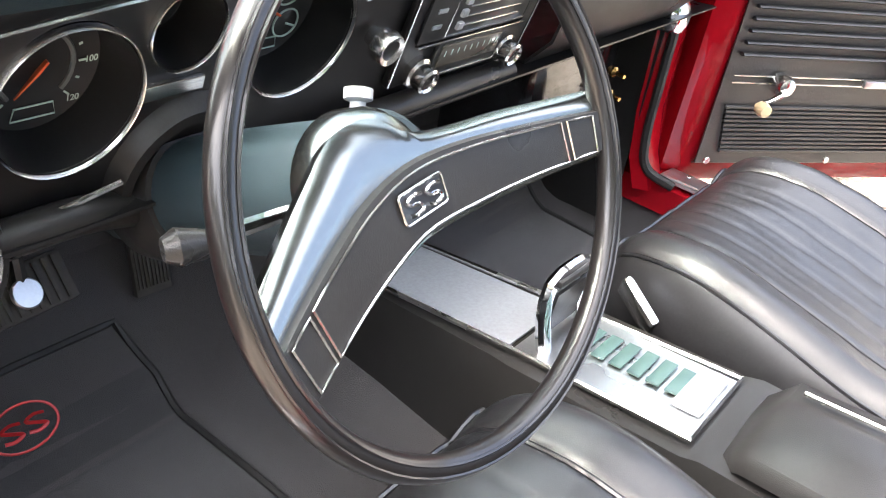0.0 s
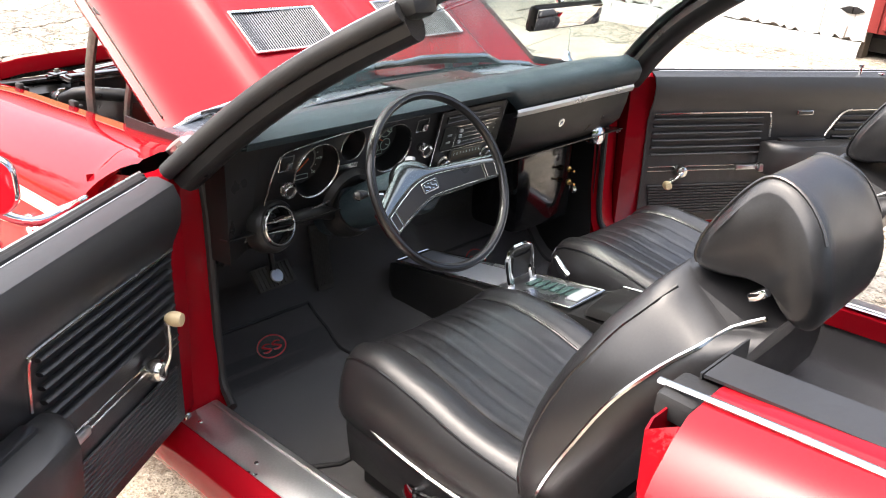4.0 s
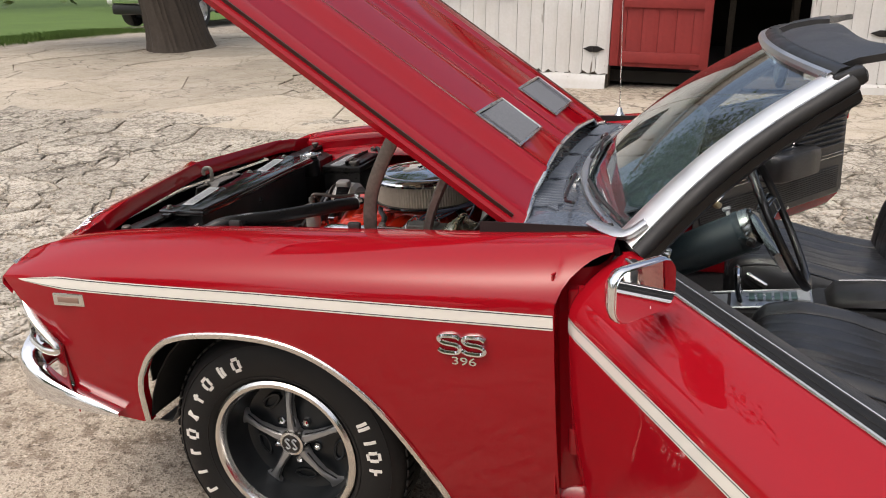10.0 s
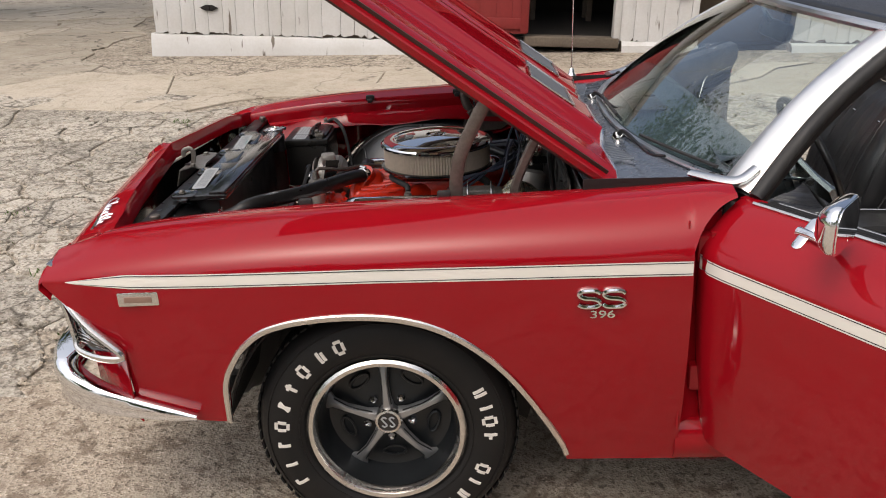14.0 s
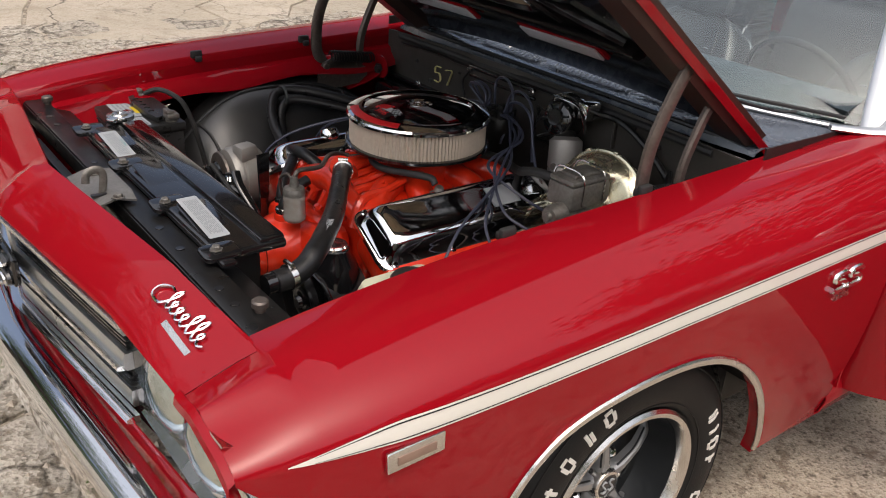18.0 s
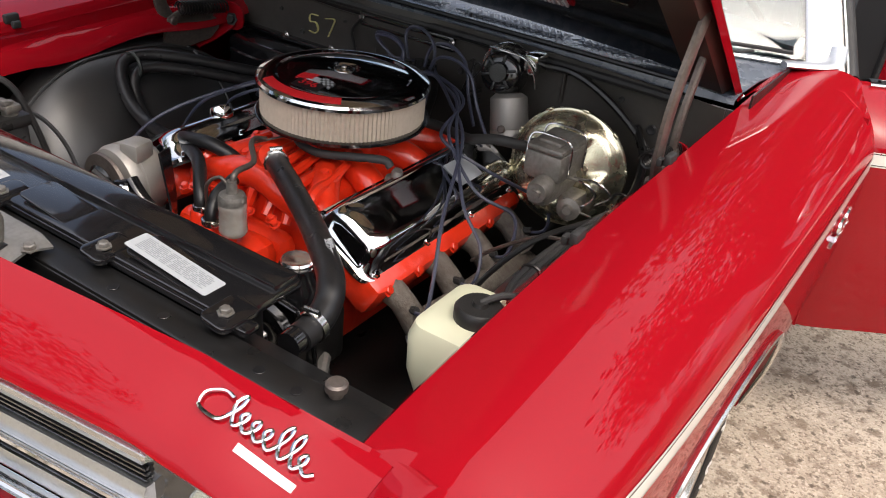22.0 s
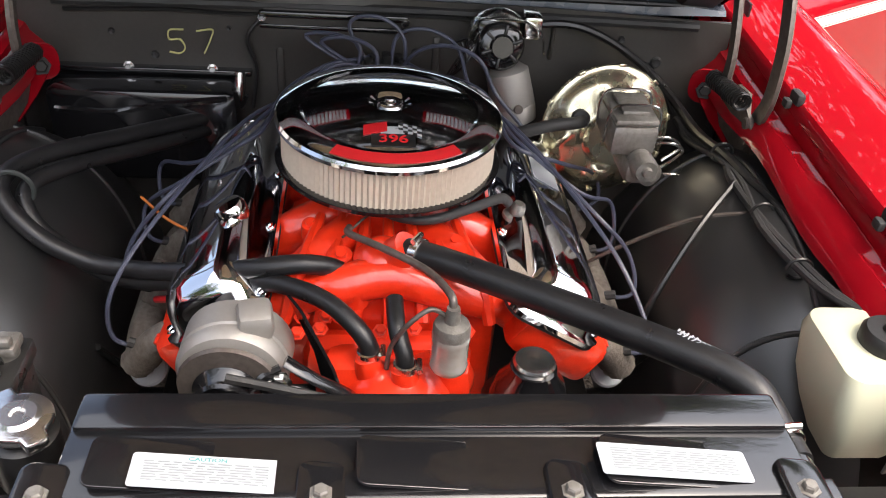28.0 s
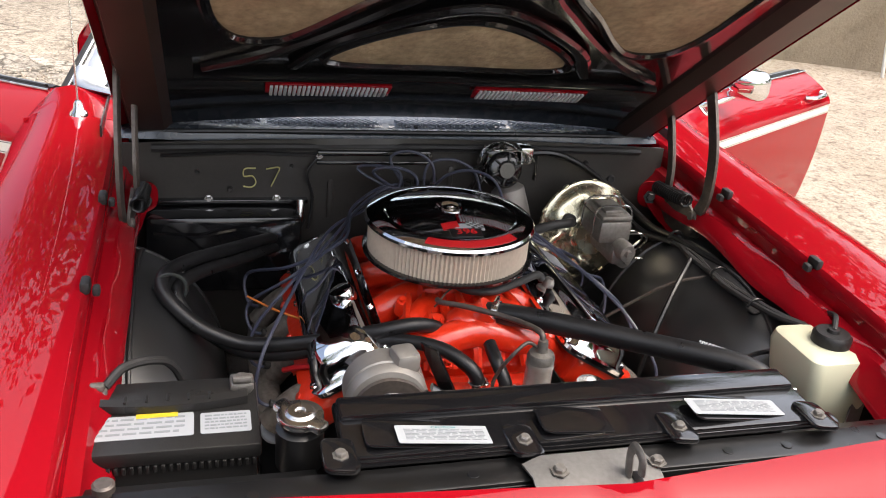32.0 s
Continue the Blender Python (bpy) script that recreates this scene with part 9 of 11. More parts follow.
uh = hose("radiator_hose", [(-0.125, -0.025, 0.748), (-0.16, -0.075, 0.757), (-0.22, -0.165, 0.762), (-0.30, -0.28, 0.768), (-0.385, -0.385, 0.778), (-0.425, -0.425, 0.775), (-0.452, -0.440, 0.762), (-0.485, -0.447, 0.752), (-0.52, -0.45, 0.75)], 0.0215, "smooth black upper radiator hose", seg=20)
clamp((-0.135, -0.04, 0.751), (-0.4, -0.6, 0.08), 0.022, uh)
clamp((-0.488, -0.447, 0.752), (-1, -0.1, -0.1), 0.022, uh)
part("radiator_inlet", tube([(-0.49, -0.447, 0.752), (-0.54, -0.45, 0.75)], 0.019, 16, smooth=1), GLOSS_BLACK, rad)
ink = bmesh.new()
for k in range(5):
    # the maker's mark, as plain bars
    t = k / 4
    add_box(ink, V(lerp(-0.352, -0.368, t) + 0.006, lerp(-0.350, -0.368, t) - 0.005, 0.7965), (0.0022, 0.0055, 0.001), 0, eul(0, 0, 42))
part("printed_marks", ink, LABEL_WHITE, uh, "white printed marks", smooth=0)
HM = Matrix(((-0.67, 0.74, 0, -0.372), (-0.74, -0.67, 0, -0.375), (0.0, 0.0, 1, 0.7978), (0, 0, 0, 1)))
letters("3917227 KY", 0.0125, HM, LABEL_WHITE, uh, "part_number", 0.0004, 0.0001, label="white printed part number")
h1 = hose("heater_hose", [(-0.125, 0.062, 0.705), (-0.138, 0.085, 0.728), (-0.15, 0.13, 0.742), (-0.145, 0.20, 0.728), (-0.11, 0.28, 0.695), (-0.075, 0.36, 0.668), (-0.052, 0.44, 0.662), (-0.04, 0.51, 0.69), (-0.02, 0.560, 0.728), (0.01, 0.585, 0.756), (0.06, 0.575, 0.764), (0.14, 0.53, 0.75), (0.24, 0.47, 0.72), (0.33, 0.41, 0.695), (0.40, 0.34, 0.682), (0.43, 0.295, 0.69), (0.44, 0.278, 0.715)], 0.0145, "long black heater hose")
clamp((-0.138, 0.07, 0.713), (0.1, 0.5, 0.6), 0.0145, h1)
h2 = hose("heater_hose", [(-0.263, 0.028, 0.665), (-0.262, 0.03, 0.69), (-0.245, 0.05, 0.712), (-0.21, 0.09, 0.725), (-0.17, 0.15, 0.720), (-0.135, 0.22, 0.700), (-0.10, 0.30, 0.668), (-0.065, 0.38, 0.640), (-0.035, 0.45, 0.640), (-0.01, 0.52, 0.68), (0.01, 0.553, 0.72), (0.05, 0.553, 0.74), (0.14, 0.505, 0.725), (0.24, 0.445, 0.695), (0.33, 0.39, 0.670), (0.41, 0.33, 0.655)], 0.0135, "black heater hose")
clamp((-0.263, 0.029, 0.677), (0, 0.1, 1), 0.0135, h2)
h3 = hose("bypass_hose", [(-0.286, -0.02, 0.665), (-0.280, -0.018, 0.69), (-0.255, -0.008, 0.715), (-0.21, -0.005, 0.73)], 0.0125, "short black bypass hose")
clamp((-0.286, -0.02, 0.675), (0, 0, 1), 0.0135, h3)
part("hose_strap", tube([V(0.02, 0.57 + 0.03 * math.cos(a), 0.748 + 0.03 * math.sin(a)) for a in np.linspace(0, 5.8, 9)], 0.004, 6), material("dark_strap", (0.03, 0.035, 0.033), 0.5), h1)
# glass fuel filter
FILTER_GLASS = material("cloudy_filter_glass", (0.42, 0.40, 0.37), 0.22, 0.3, coat=0.6, stain=0.4, stain_scale=60, color2=(0.30, 0.20, 0.14))
ff = part("fuel_filter", lathe([(0, 0.0), (0.020, 0.0), (0.0235, 0.004), (0.0245, 0.010), (0.0235, 0.014), (0.0235, 0.048), (0.0245, 0.052), (0.0235, 0.058)], 28, Matrix.Translation((-0.285, -0.078, 0.672)) @ Matrix.Scale(1.08, 4)), FILTER_GLASS, engine, "glass and steel fuel filter")
part("filter_top", lathe([(0.0235, 0.056), (0.0235, 0.068), (0.021, 0.074), (0.010, 0.077), (0.008, 0.098), (0, 0.098)], 28, Matrix.Translation((-0.285, -0.078, 0.672)) @ Matrix.Scale(1.08, 4)), CAST_GREY, ff)
hose("fuel_line", [(-0.285, -0.078, 0.770), (-0.270, -0.074, 0.788), (-0.20, -0.045, 0.775), (-0.14, 0.02, 0.770), (-0.09, 0.06, 0.755), (-0.06, 0.06, 0.745)], 0.0055, "brown steel fuel line", HINGE_GREY)
hose("fuel_line", [(-0.283, -0.070, 0.762), (-0.285, -0.048, 0.774), (-0.290, -0.02, 0.752), (-0.275, 0.0, 0.70), (-0.275, 0.005, 0.66)], 0.0035, "thin brass line", HINGE_GREY)
hose("vacuum_line", [(-0.08, 0.07, 0.74), (-0.03, 0.02, 0.755), (0.0, -0.06, 0.758)], 0.002, "", HINGE_GREY, seg=6)
# alternator with bracket, belt and pulley
alt = part("alternator", lathe([(0, 0.028), (0.03, 0.028), (0.05, 0.026), (0.068, 0.02), (0.073, 0.010), (0.073, 0.0), (0.070, -0.002), (0.070, -0.006), (0.073, -0.008), (0.073, -0.05), (0.06, -0.065), (0, -0.065)], 40, axis_to((-0.30, 0.205, 0.685), (-1, 0.05, 0))), CAST_LIGHT, car, "cast aluminium alternator")
part("cooling_fan", lathe([(0.066, 0.034), (0.064, 0.040), (0.03, 0.043), (0.0, 0.043)], 40, axis_to((-0.30, 0.205, 0.685), (-1, 0.05, 0))), HINGE_GREY, alt, "dull grey fan disc")
part("terminal_housing", box((-0.285, 0.175, 0.755), (0.05, 0.045, 0.04), 0.01, eul(0, 0, 10)), CAST_LIGHT, alt)
for k in range(10):
    a = 2 * math.pi * k / 10
    part("cooling_slot", box(V(-0.322, 0.205 + 0.045 * math.cos(a), 0.685 + 0.045 * math.sin(a)), (0.004, 0.012, 0.018), 0.001, eul(math.degrees(a), 0, 0)), BLACK_LINE, alt)
part("fan_pulley", lathe([(0, 0.082), (0.010, 0.082), (0.012, 0.072), (0.026, 0.070), (0.036, 0.074), (0.040, 0.070), (0.034, 0.060), (0.040, 0.050), (0.044, 0.046), (0, 0.044)], 32, axis_to((-0.30, 0.205, 0.685), (-1, 0.05, 0))), GLOSS_BLACK, alt)
part("alternator_bracket", add_tube(tube([(-0.33, 0.135, 0.725), (-0.335, 0.10, 0.70), (-0.325, 0.05, 0.655), (-0.31, 0.03, 0.60)], 0.011, 8, flat=0.45), [(-0.335, 0.14, 0.715), (-0.345, 0.165, 0.705), (-0.345, 0.13, 0.69), (-0.335, 0.10, 0.68)], 0.008, 8), GLOSS_BLACK, alt)
part("support_plate", sheet([[V(-0.24, 0.135, 0.76), V(-0.26, 0.10, 0.68), V(-0.28, 0.08, 0.60)], [V(-0.28, 0.115, 0.765), V(-0.295, 0.075, 0.68), V(-0.31, 0.05, 0.60)]], 0.004), GLOSS_BLACK, alt)
bolt((-0.345, 0.142, 0.703), (-1, 0, 0.3), 0.011, DULL_CHROME, alt)
part("drive_belt", tube([(-0.36, 0.205, 0.725), (-0.36, 0.0, 0.665), (-0.36, -0.01, 0.645), (-0.36, 0.04, 0.47), (-0.36, 0.05, 0.44)], 0.006, 6, smooth=3), RUBBER, alt)
part("fan_blade_hub", disc(V(-0.38, -0.01, 0.575), (-1, 0, 0), 0.08, 0.02), SATIN_BLACK, engine)
# power steering reservoir
ps = part("steering_pump", lathe([(0.0, -0.10), (0.055, -0.10), (0.058, -0.05), (0.05, -0.02), (0.036, 0.0), (0.034, 0.012), (0, 0.012)], 24, Matrix.Translation((-0.255, -0.205, 0.635))), GLOSS_BLACK, car, "black steering pump reservoir")
part("cap", lathe([(0.03, 0.012), (0.031, 0.02), (0.028, 0.024), (0.01, 0.022), (0, 0.024)], 24, Matrix.Translation((-0.255, -0.205, 0.635))), DULL_CHROME, ps)
# brake booster and master cylinder
BC, BD = V(0.335, -0.43, 0.715), V(-0.97, -0.10, 0.12).normalized()
bm_ = axis_to(BC, BD) @ Matrix.Scale(0.93, 4)
def booster_h(r, a):
    """Height of the pressed front: a raised hub, and wide pressings between radial ribs."""
    h = interp(r, [0.0, 0.055, 0.062, 0.085, 0.112, 0.124, 0.130], [0.052, 0.052, 0.040, 0.032, 0.024, 0.012, 0.0])
    rib = max(0.0, math.cos(4 * a + 0.7)) ** 0.7
    return h + 0.015 * rib * math.exp(-((r - 0.088) / 0.020) ** 4)
front_rows = [[bm_ @ V(r * math.cos(a), r * math.sin(a), booster_h(r, a)) for a in np.linspace(0, 2 * math.pi, 96, endpoint=False)] for r in (0.004, 0.03, 0.05, 0.055, 0.058, 0.062, 0.066, 0.070, 0.075, 0.08, 0.085, 0.09, 0.095, 0.10, 0.105, 0.108, 0.112, 0.118, 0.124, 0.130)]
shell = [[bm_ @ V(r * math.cos(a), r * math.sin(a), h) for a in np.linspace(0, 2 * math.pi, 96, endpoint=False)] for r, h in ((0.138, -0.002), (0.140, -0.008), (0.136, -0.014), (0.126, -0.018), (0.118, -0.05), (0.10, -0.075), (0.01, -0.08))]
bo = part("brake_booster", sheet(front_rows + shell, close_v=True), GOLD_ZINC, car, "gold zinc plated brake booster", smooth=50)
for k in range(10):
    a = 2 * math.pi * (k + 0.3) / 10
    m = axis_to(BC, BD)
    part("edge_tab", box(m @ V(0.129 * math.cos(a), 0.129 * math.sin(a), -0.005), (0.007, 0.014, 0.011), 0.002, m.to_3x3() @ Matrix.Rotation(a, 3, "Z")), GOLD_ZINC, bo)
before = set(bo.children)
mc = part("master_cylinder", add_box(box((0.225, -0.478, 0.755), (0.125, 0.085, 0.06), 0.012), (0.21, -0.488, 0.705), (0.15, 0.052, 0.052), 0.02), CAST_GREY, bo, "cast iron master cylinder")
part("reservoir_lid", add_box(box((0.225, -0.478, 0.790), (0.12, 0.08, 0.014), 0.006), (0.225, -0.478, 0.80), (0.08, 0.05, 0.01), 0.004), CAST_GREY, bo)
for x in (0.19, 0.255):
    part("lid_bail", tube([(x, -0.43, 0.74), (x, -0.435, 0.805), (x, -0.478, 0.815), (x, -0.522, 0.805), (x, -0.525, 0.74)], 0.0025, 6), DULL_CHROME, bo)
part("front_boss", lathe([(0, 0.02), (0.008, 0.02), (0.010, 0.012), (0.02, 0.012), (0.024, 0.0), (0.024, -0.03)], 20, axis_to((0.132, -0.495, 0.72), (-1, -0.1, 0))), CAST_GREY, bo)
part("proportioning_valve", add_box(lathe([(0, 0.012), (0.009, 0.012), (0.012, 0.004), (0.024, 0.0), (0.024, -0.03)], 20, axis_to((0.20, -0.535, 0.668), (-1, -0.2, 0.1))), (0.235, -0.525, 0.67), (0.06, 0.045, 0.045), 0.01), CAST_GREY, bo)
for k, pts in enumerate(([(0.20, -0.52, 0.735), (0.19, -0.56, 0.74), (0.20, -0.585, 0.72), (0.21, -0.57, 0.69), (0.21, -0.55, 0.675)], [(0.24, -0.52, 0.72), (0.24, -0.57, 0.725), (0.25, -0.60, 0.70), (0.25, -0.57, 0.67)], [(0.22, -0.55, 0.66), (0.22, -0.60, 0.66), (0.30, -0.62, 0.65), (0.40, -0.62, 0.60)])):
    part("brake_pipe", tube(pts, 0.003, 6), DULL_CHROME, bo)
for o in set(bo.children) - before:
    o.data.transform(Matrix.Translation((0.025, 0.038, 0.014)))
m = axis_to(BC, BD)
fit_p = V(0.305, -0.365, 0.755)
part("vacuum_fitting", lathe([(0.014, -0.01), (0.018, 0.0), (0.018, 0.012), (0.009, 0.016), (0.009, 0.03), (0, 0.03)], 16, axis_to(fit_p, BD)), RUBBER, bo)
part("vacuum_hose", tube([fit_p + BD * 0.02, (0.262, -0.345, 0.765), (0.25, -0.30, 0.765), (0.25, -0.255, 0.752), (0.26, -0.22, 0.74), (0.27, -0.12, 0.74), (0.22, -0.04, 0.745)], 0.0115, 12), RUBBER, bo, "black vacuum hose")
# wiper motor
wm = part("wiper_motor", lathe([(0, 0.115), (0.030, 0.115), (0.042, 0.105), (0.044, 0.040), (0.042, 0.036), (0.044, 0.032), (0.040, 0.004), (0.032, 0.0), (0.012, -0.004), (0.0, -0.004)], 28, axis_to((0.385, -0.262, 0.700), (0.2, 0.28, 1))), CAST_LIGHT, car, "grey wiper motor")
part("motor_screw", disc(V(0.352, -0.255, 0.745), (-1, -0.1, 0.2), 0.009, 0.008, 12), HINGE_GREY, wm)
part("gear_case", add_box(lathe([(0, 0.034), (0.020, 0.034), (0.024, 0.028), (0.040, 0.026), (0.046, 0.020), (0.048, 0.0), (0.048, -0.03)], 28, axis_to((0.405, -0.212, 0.852), (-1, -0.1, 0.25))), (0.43, -0.21, 0.865), (0.06, 0.085, 0.075), 0.014), GLOSS_BLACK, wm, "black round gear case")
for k in range(6):
    a = 2 * math.pi * k / 6 + 0.3
    part("case_rib", box(axis_to((0.405, -0.212, 0.852), (-1, -0.1, 0.25)) @ V(0.031 * math.cos(a), 0.031 * math.sin(a), 0.029), (0.020, 0.006, 0.006), 0.002, axis_to((0.405, -0.212, 0.852), (-1, -0.1, 0.25)).to_3x3() @ Matrix.Rotation(a, 3, "Z")), SATIN_BLACK, wm)
part("case_bracket", sheet([[V(0.412 - o, -0.212 + r * math.cos(a), 0.858 + r * 0.95 * math.sin(a)) for r, o in ((0.050, 0.002), (0.058, 0.004), (0.060, 0.0), (0.060, -0.02))] for a in np.linspace(2.3, -1.1, 18)], 0.002), DULL_CHROME, wm, "bright motor bracket")
part("bracket_foot", box((0.43, -0.275, 0.885), (0.05, 0.035, 0.045), 0.006), DULL_CHROME, wm)
part("ground_strap", tube([(0.41, -0.17, 0.90), (0.395, -0.20, 0.905), (0.40, -0.26, 0.90), (0.395, -0.29, 0.88), (0.40, -0.30, 0.84)], 0.006, 6, flat=0.4), DULL_CHROME, wm)
for k in range(5):
    r = random.Random(k + 4)
    part("motor_wire", tube([(0.39, -0.17 + 0.01 * k, 0.86), (0.37 + 0.02 * r.random(), -0.15, 0.82 + 0.05 * r.random()), (0.40, -0.13 + 0.02 * r.random(), 0.78), (0.44, -0.14, 0.75 + 0.04 * r.random())], 0.0025, 6), SATIN_BLACK, wm)
# distributor and plug leads
dist = part("distributor", lathe([(0.03, -0.08), (0.045, -0.02), (0.048, 0.0), (0.048, 0.03), (0.04, 0.045), (0.03, 0.05), (0.0, 0.05)], 24, Matrix.Translation((0.385, 0.0, 0.76))), BLACK_PLASTIC, engine, "black distributor cap")
for k in range(9):
    a = 2 * math.pi * k / 8
    p = V(0.385, 0, 0.80) + (V(0.033 * math.cos(a), 0.033 * math.sin(a), 0) if k < 8 else V(0, 0, 0.01))
    part("tower", lathe([(0.009, 0), (0.008, 0.022), (0, 0.022)], 10, Matrix.Translation(p)), BLACK_PLASTIC, dist)
rnd = random.Random(7)
for s in (-1, 1):
    for k, xx in enumerate((-0.13, 0.01, 0.14, 0.27)):
        a = rnd.uniform(0, 6.28)
        j = lambda q: rnd.uniform(-q, q)
        # leads bow up round the air cleaner and drop over the rocker covers
        pts = [V(0.385 + 0.03 * math.cos(a), s * 0.03, 0.815), V(0.352 + j(0.01), s * (0.08 + 0.01 * k), 0.812 + j(0.008)), V(0.292 + j(0.008), s * (0.155 + 0.009 * k), 0.796 + j(0.006)), V(0.205 - 0.012 * k + j(0.008), s * (0.216 + 0.010 * (3 - k)), 0.770 + j(0.008)), V(lerp(0.10, xx, 0.5), s * (0.315 + 0.012 * (3 - k) + abs(j(0.012))), 0.715 + j(0.012)), V(xx + 0.02, s * (0.40 + abs(j(0.02))), 0.65 + j(0.02)), V(xx + j(0.02), s * (0.41 + 0.02 * abs(j(1))), 0.58), V(xx, s * 0.36, 0.56)]
        lead = part("plug_lead", tube(pts, 0.0037, 8, smooth=8), WIRE_BLUE, engine, "blue-grey ignition lead")
        part("plug_boot", tube([pts[-1], pts[-2].lerp(pts[-1], 0.4)], 0.008, 8, smooth=1), RUBBER, lead)
for k, (y0, y1, x1, top) in enumerate(((0.07, -0.03, 0.41, 0.895), (0.12, 0.02, 0.36, 0.872), (-0.02, -0.13, 0.39, 0.882), (-0.06, -0.17, 0.35, 0.868), (0.15, 0.05, 0.40, 0.862))):
    part("loop_wire", tube([(0.385, y0 * 0.4, 0.80), (x1 + 0.01, y0, lerp(0.82, top, 0.7)), (x1, (y0 + y1) / 2, top), (x1 - 0.015, y1, lerp(0.82, top, 0.6)), (x1 - 0.03, y1 * 1.2, 0.79), (x1 - 0.06, y1 * 1.5, 0.74)], 0.0038, 8), WIRE_BLUE, engine, "looped dark wire")
# loose wiring over the driver's wheel housing and along the firewall
for k, (pts, r) in enumerate((([(0.46, -0.52, 0.80), (0.40, -0.57, 0.76), (0.30, -0.60, 0.735), (0.20, -0.615, 0.745), (0.10, -0.625, 0.752), (0.0, -0.64, 0.76), (-0.12, -0.655, 0.765), (-0.25, -0.665, 0.76), (-0.40, -0.67, 0.76), (-0.52, -0.66, 0.74)], 0.009), ([(0.10, -0.60, 0.745), (0.02, -0.52, 0.70), (-0.04, -0.45, 0.60), (-0.06, -0.42, 0.5)], 0.006), ([(FX - 0.02, -0.25, 0.87), (FX - 0.03, -0.36, 0.88), (FX - 0.03, -0.46, 0.84), (FX - 0.03, -0.55, 0.77), (FX - 0.03, -0.60, 0.70)], 0.008), ([(FX - 0.015, 0.24, 0.86), (FX - 0.02, 0.265, 0.82), (FX - 0.02, 0.25, 0.76), (FX - 0.03, 0.26, 0.68)], 0.004))):
    part("wiring_loom", tube(pts, r, 8), SATIN_BLACK, car, "black taped wiring")
part("orange_wire", tube([(0.05, 0.29, 0.64), (0.08, 0.36, 0.655), (0.15, 0.42, 0.655)], 0.0025, 6), material("orange_wire", (0.55, 0.16, 0.03), 0.5), engine)
part("red_boot", tube([(-0.06, 0.36, 0.60), (-0.09, 0.33, 0.625), (-0.115, 0.305, 0.64)], 0.006, 8), RED_PRINT, engine)
part("undertray", box((0.0, 0, 0.30), (1.1, 0.8, 0.02), 0.004), SATIN_BLACK, car, "dark frame and crossmember")

# ---- barn ----
random.seed(11)
barn = thing("barn", "white wooden barn with peeling paint and a red door", "barn")
WINDOW_FRAME = material("dark_brown_frame", (0.045, 0.032, 0.024), 0.55, grain=0.4, grain_scale=60, color2=(0.02, 0.015, 0.012))
BLIND = material("tan_blind", (0.36, 0.29, 0.21), 0.85, grain=0.3, grain_scale=50, stain=0.3, stain_scale=3, color2=(0.24, 0.19, 0.13))
IRON = material("black_iron", (0.02, 0.02, 0.021), 0.6, 0.5, grain=0.4, grain_scale=80, color2=(0.05, 0.035, 0.025))
BARE_WOOD = material("grey_weathered_wood", (0.16, 0.13, 0.10), 0.9, grain=0.5, grain_scale=50, stain=0.4, stain_scale=5, color2=(0.08, 0.062, 0.045), bump=0.6, bump_scale=80)
# paint that has flaked off in long upright patches, most of all near the ground
nt_ = BARN_WHITE.node_tree
bs_ = nt_.nodes["Principled BSDF"]
tc_, mp_, nz_, rg_, mx_ = (nt_.nodes.new("ShaderNode" + n) for n in ("TexCoord", "Mapping", "TexNoise", "MapRange", "Mix"))
mp_.inputs["Scale"].default_value = (14, 14, 1.6)
nz_.inputs["Scale"].default_value, nz_.inputs["Detail"].default_value = 1.0, 7.0
rg_.inputs["From Min"].default_value, rg_.inputs["From Max"].default_value = 0.66, 0.70
mx_.data_type = "RGBA"
mx_.inputs["B"].default_value = (0.17, 0.145, 0.12, 1)
nt_.links.new(tc_.outputs["Object"], mp_.inputs["Vector"])
nt_.links.new(mp_.outputs["Vector"], nz_.inputs["Vector"])
nt_.links.new(nz_.outputs["Fac"], rg_.inputs["Value"])
nt_.links.new(rg_.outputs["Result"], mx_.inputs["Factor"])
nt_.links.new(bs_.inputs["Base Color"].links[0].from_socket, mx_.inputs["A"])
nt_.links.new(mx_.outputs["Result"], bs_.inputs["Base Color"])
BY, BH = 6.50, 3.0


def board(x0, x1, z0, z1, y, mat, parent, name="board", thick=0.024, ragged=0.0):
    """An upright board with a slightly cupped face and a ragged lower end."""
    n = 5
    def foot(k):
        return z0 + ragged * (0.5 + noise.noise(Vector((lerp(x0, x1, k / (n - 1)) * 23, y, 1.0)))) * random.uniform(0.3, 1.0)
    feet = [foot(k) for k in range(n)]
    bow = random.uniform(-0.004, 0.004)
    front = [[V(lerp(x0, x1, k / (n - 1)), y - thick + bow * (1 - (2 * k / (n - 1) - 1) ** 2) + (0.004 if k in (0, n - 1) else 0), z) for k, z in enumerate(row)] for row in (feet, [lerp(z0, z1, 0.3)] * n, [z1] * n)]
    rows = [[p.copy() for p in front[0]]]
    for p in rows[0]:
        p.y = y
    rows += front
    back = [p.copy() for p in front[-1]]
    for p in back:
        p.y = y
    rows.append(back)
    bm, g = add_grid(bmesh.new(), rows)
    for k in (0, n - 1):
        bm.faces.new([g[i][k] for i in range(5)])
    return part(name, bm, mat, parent, smooth=0)


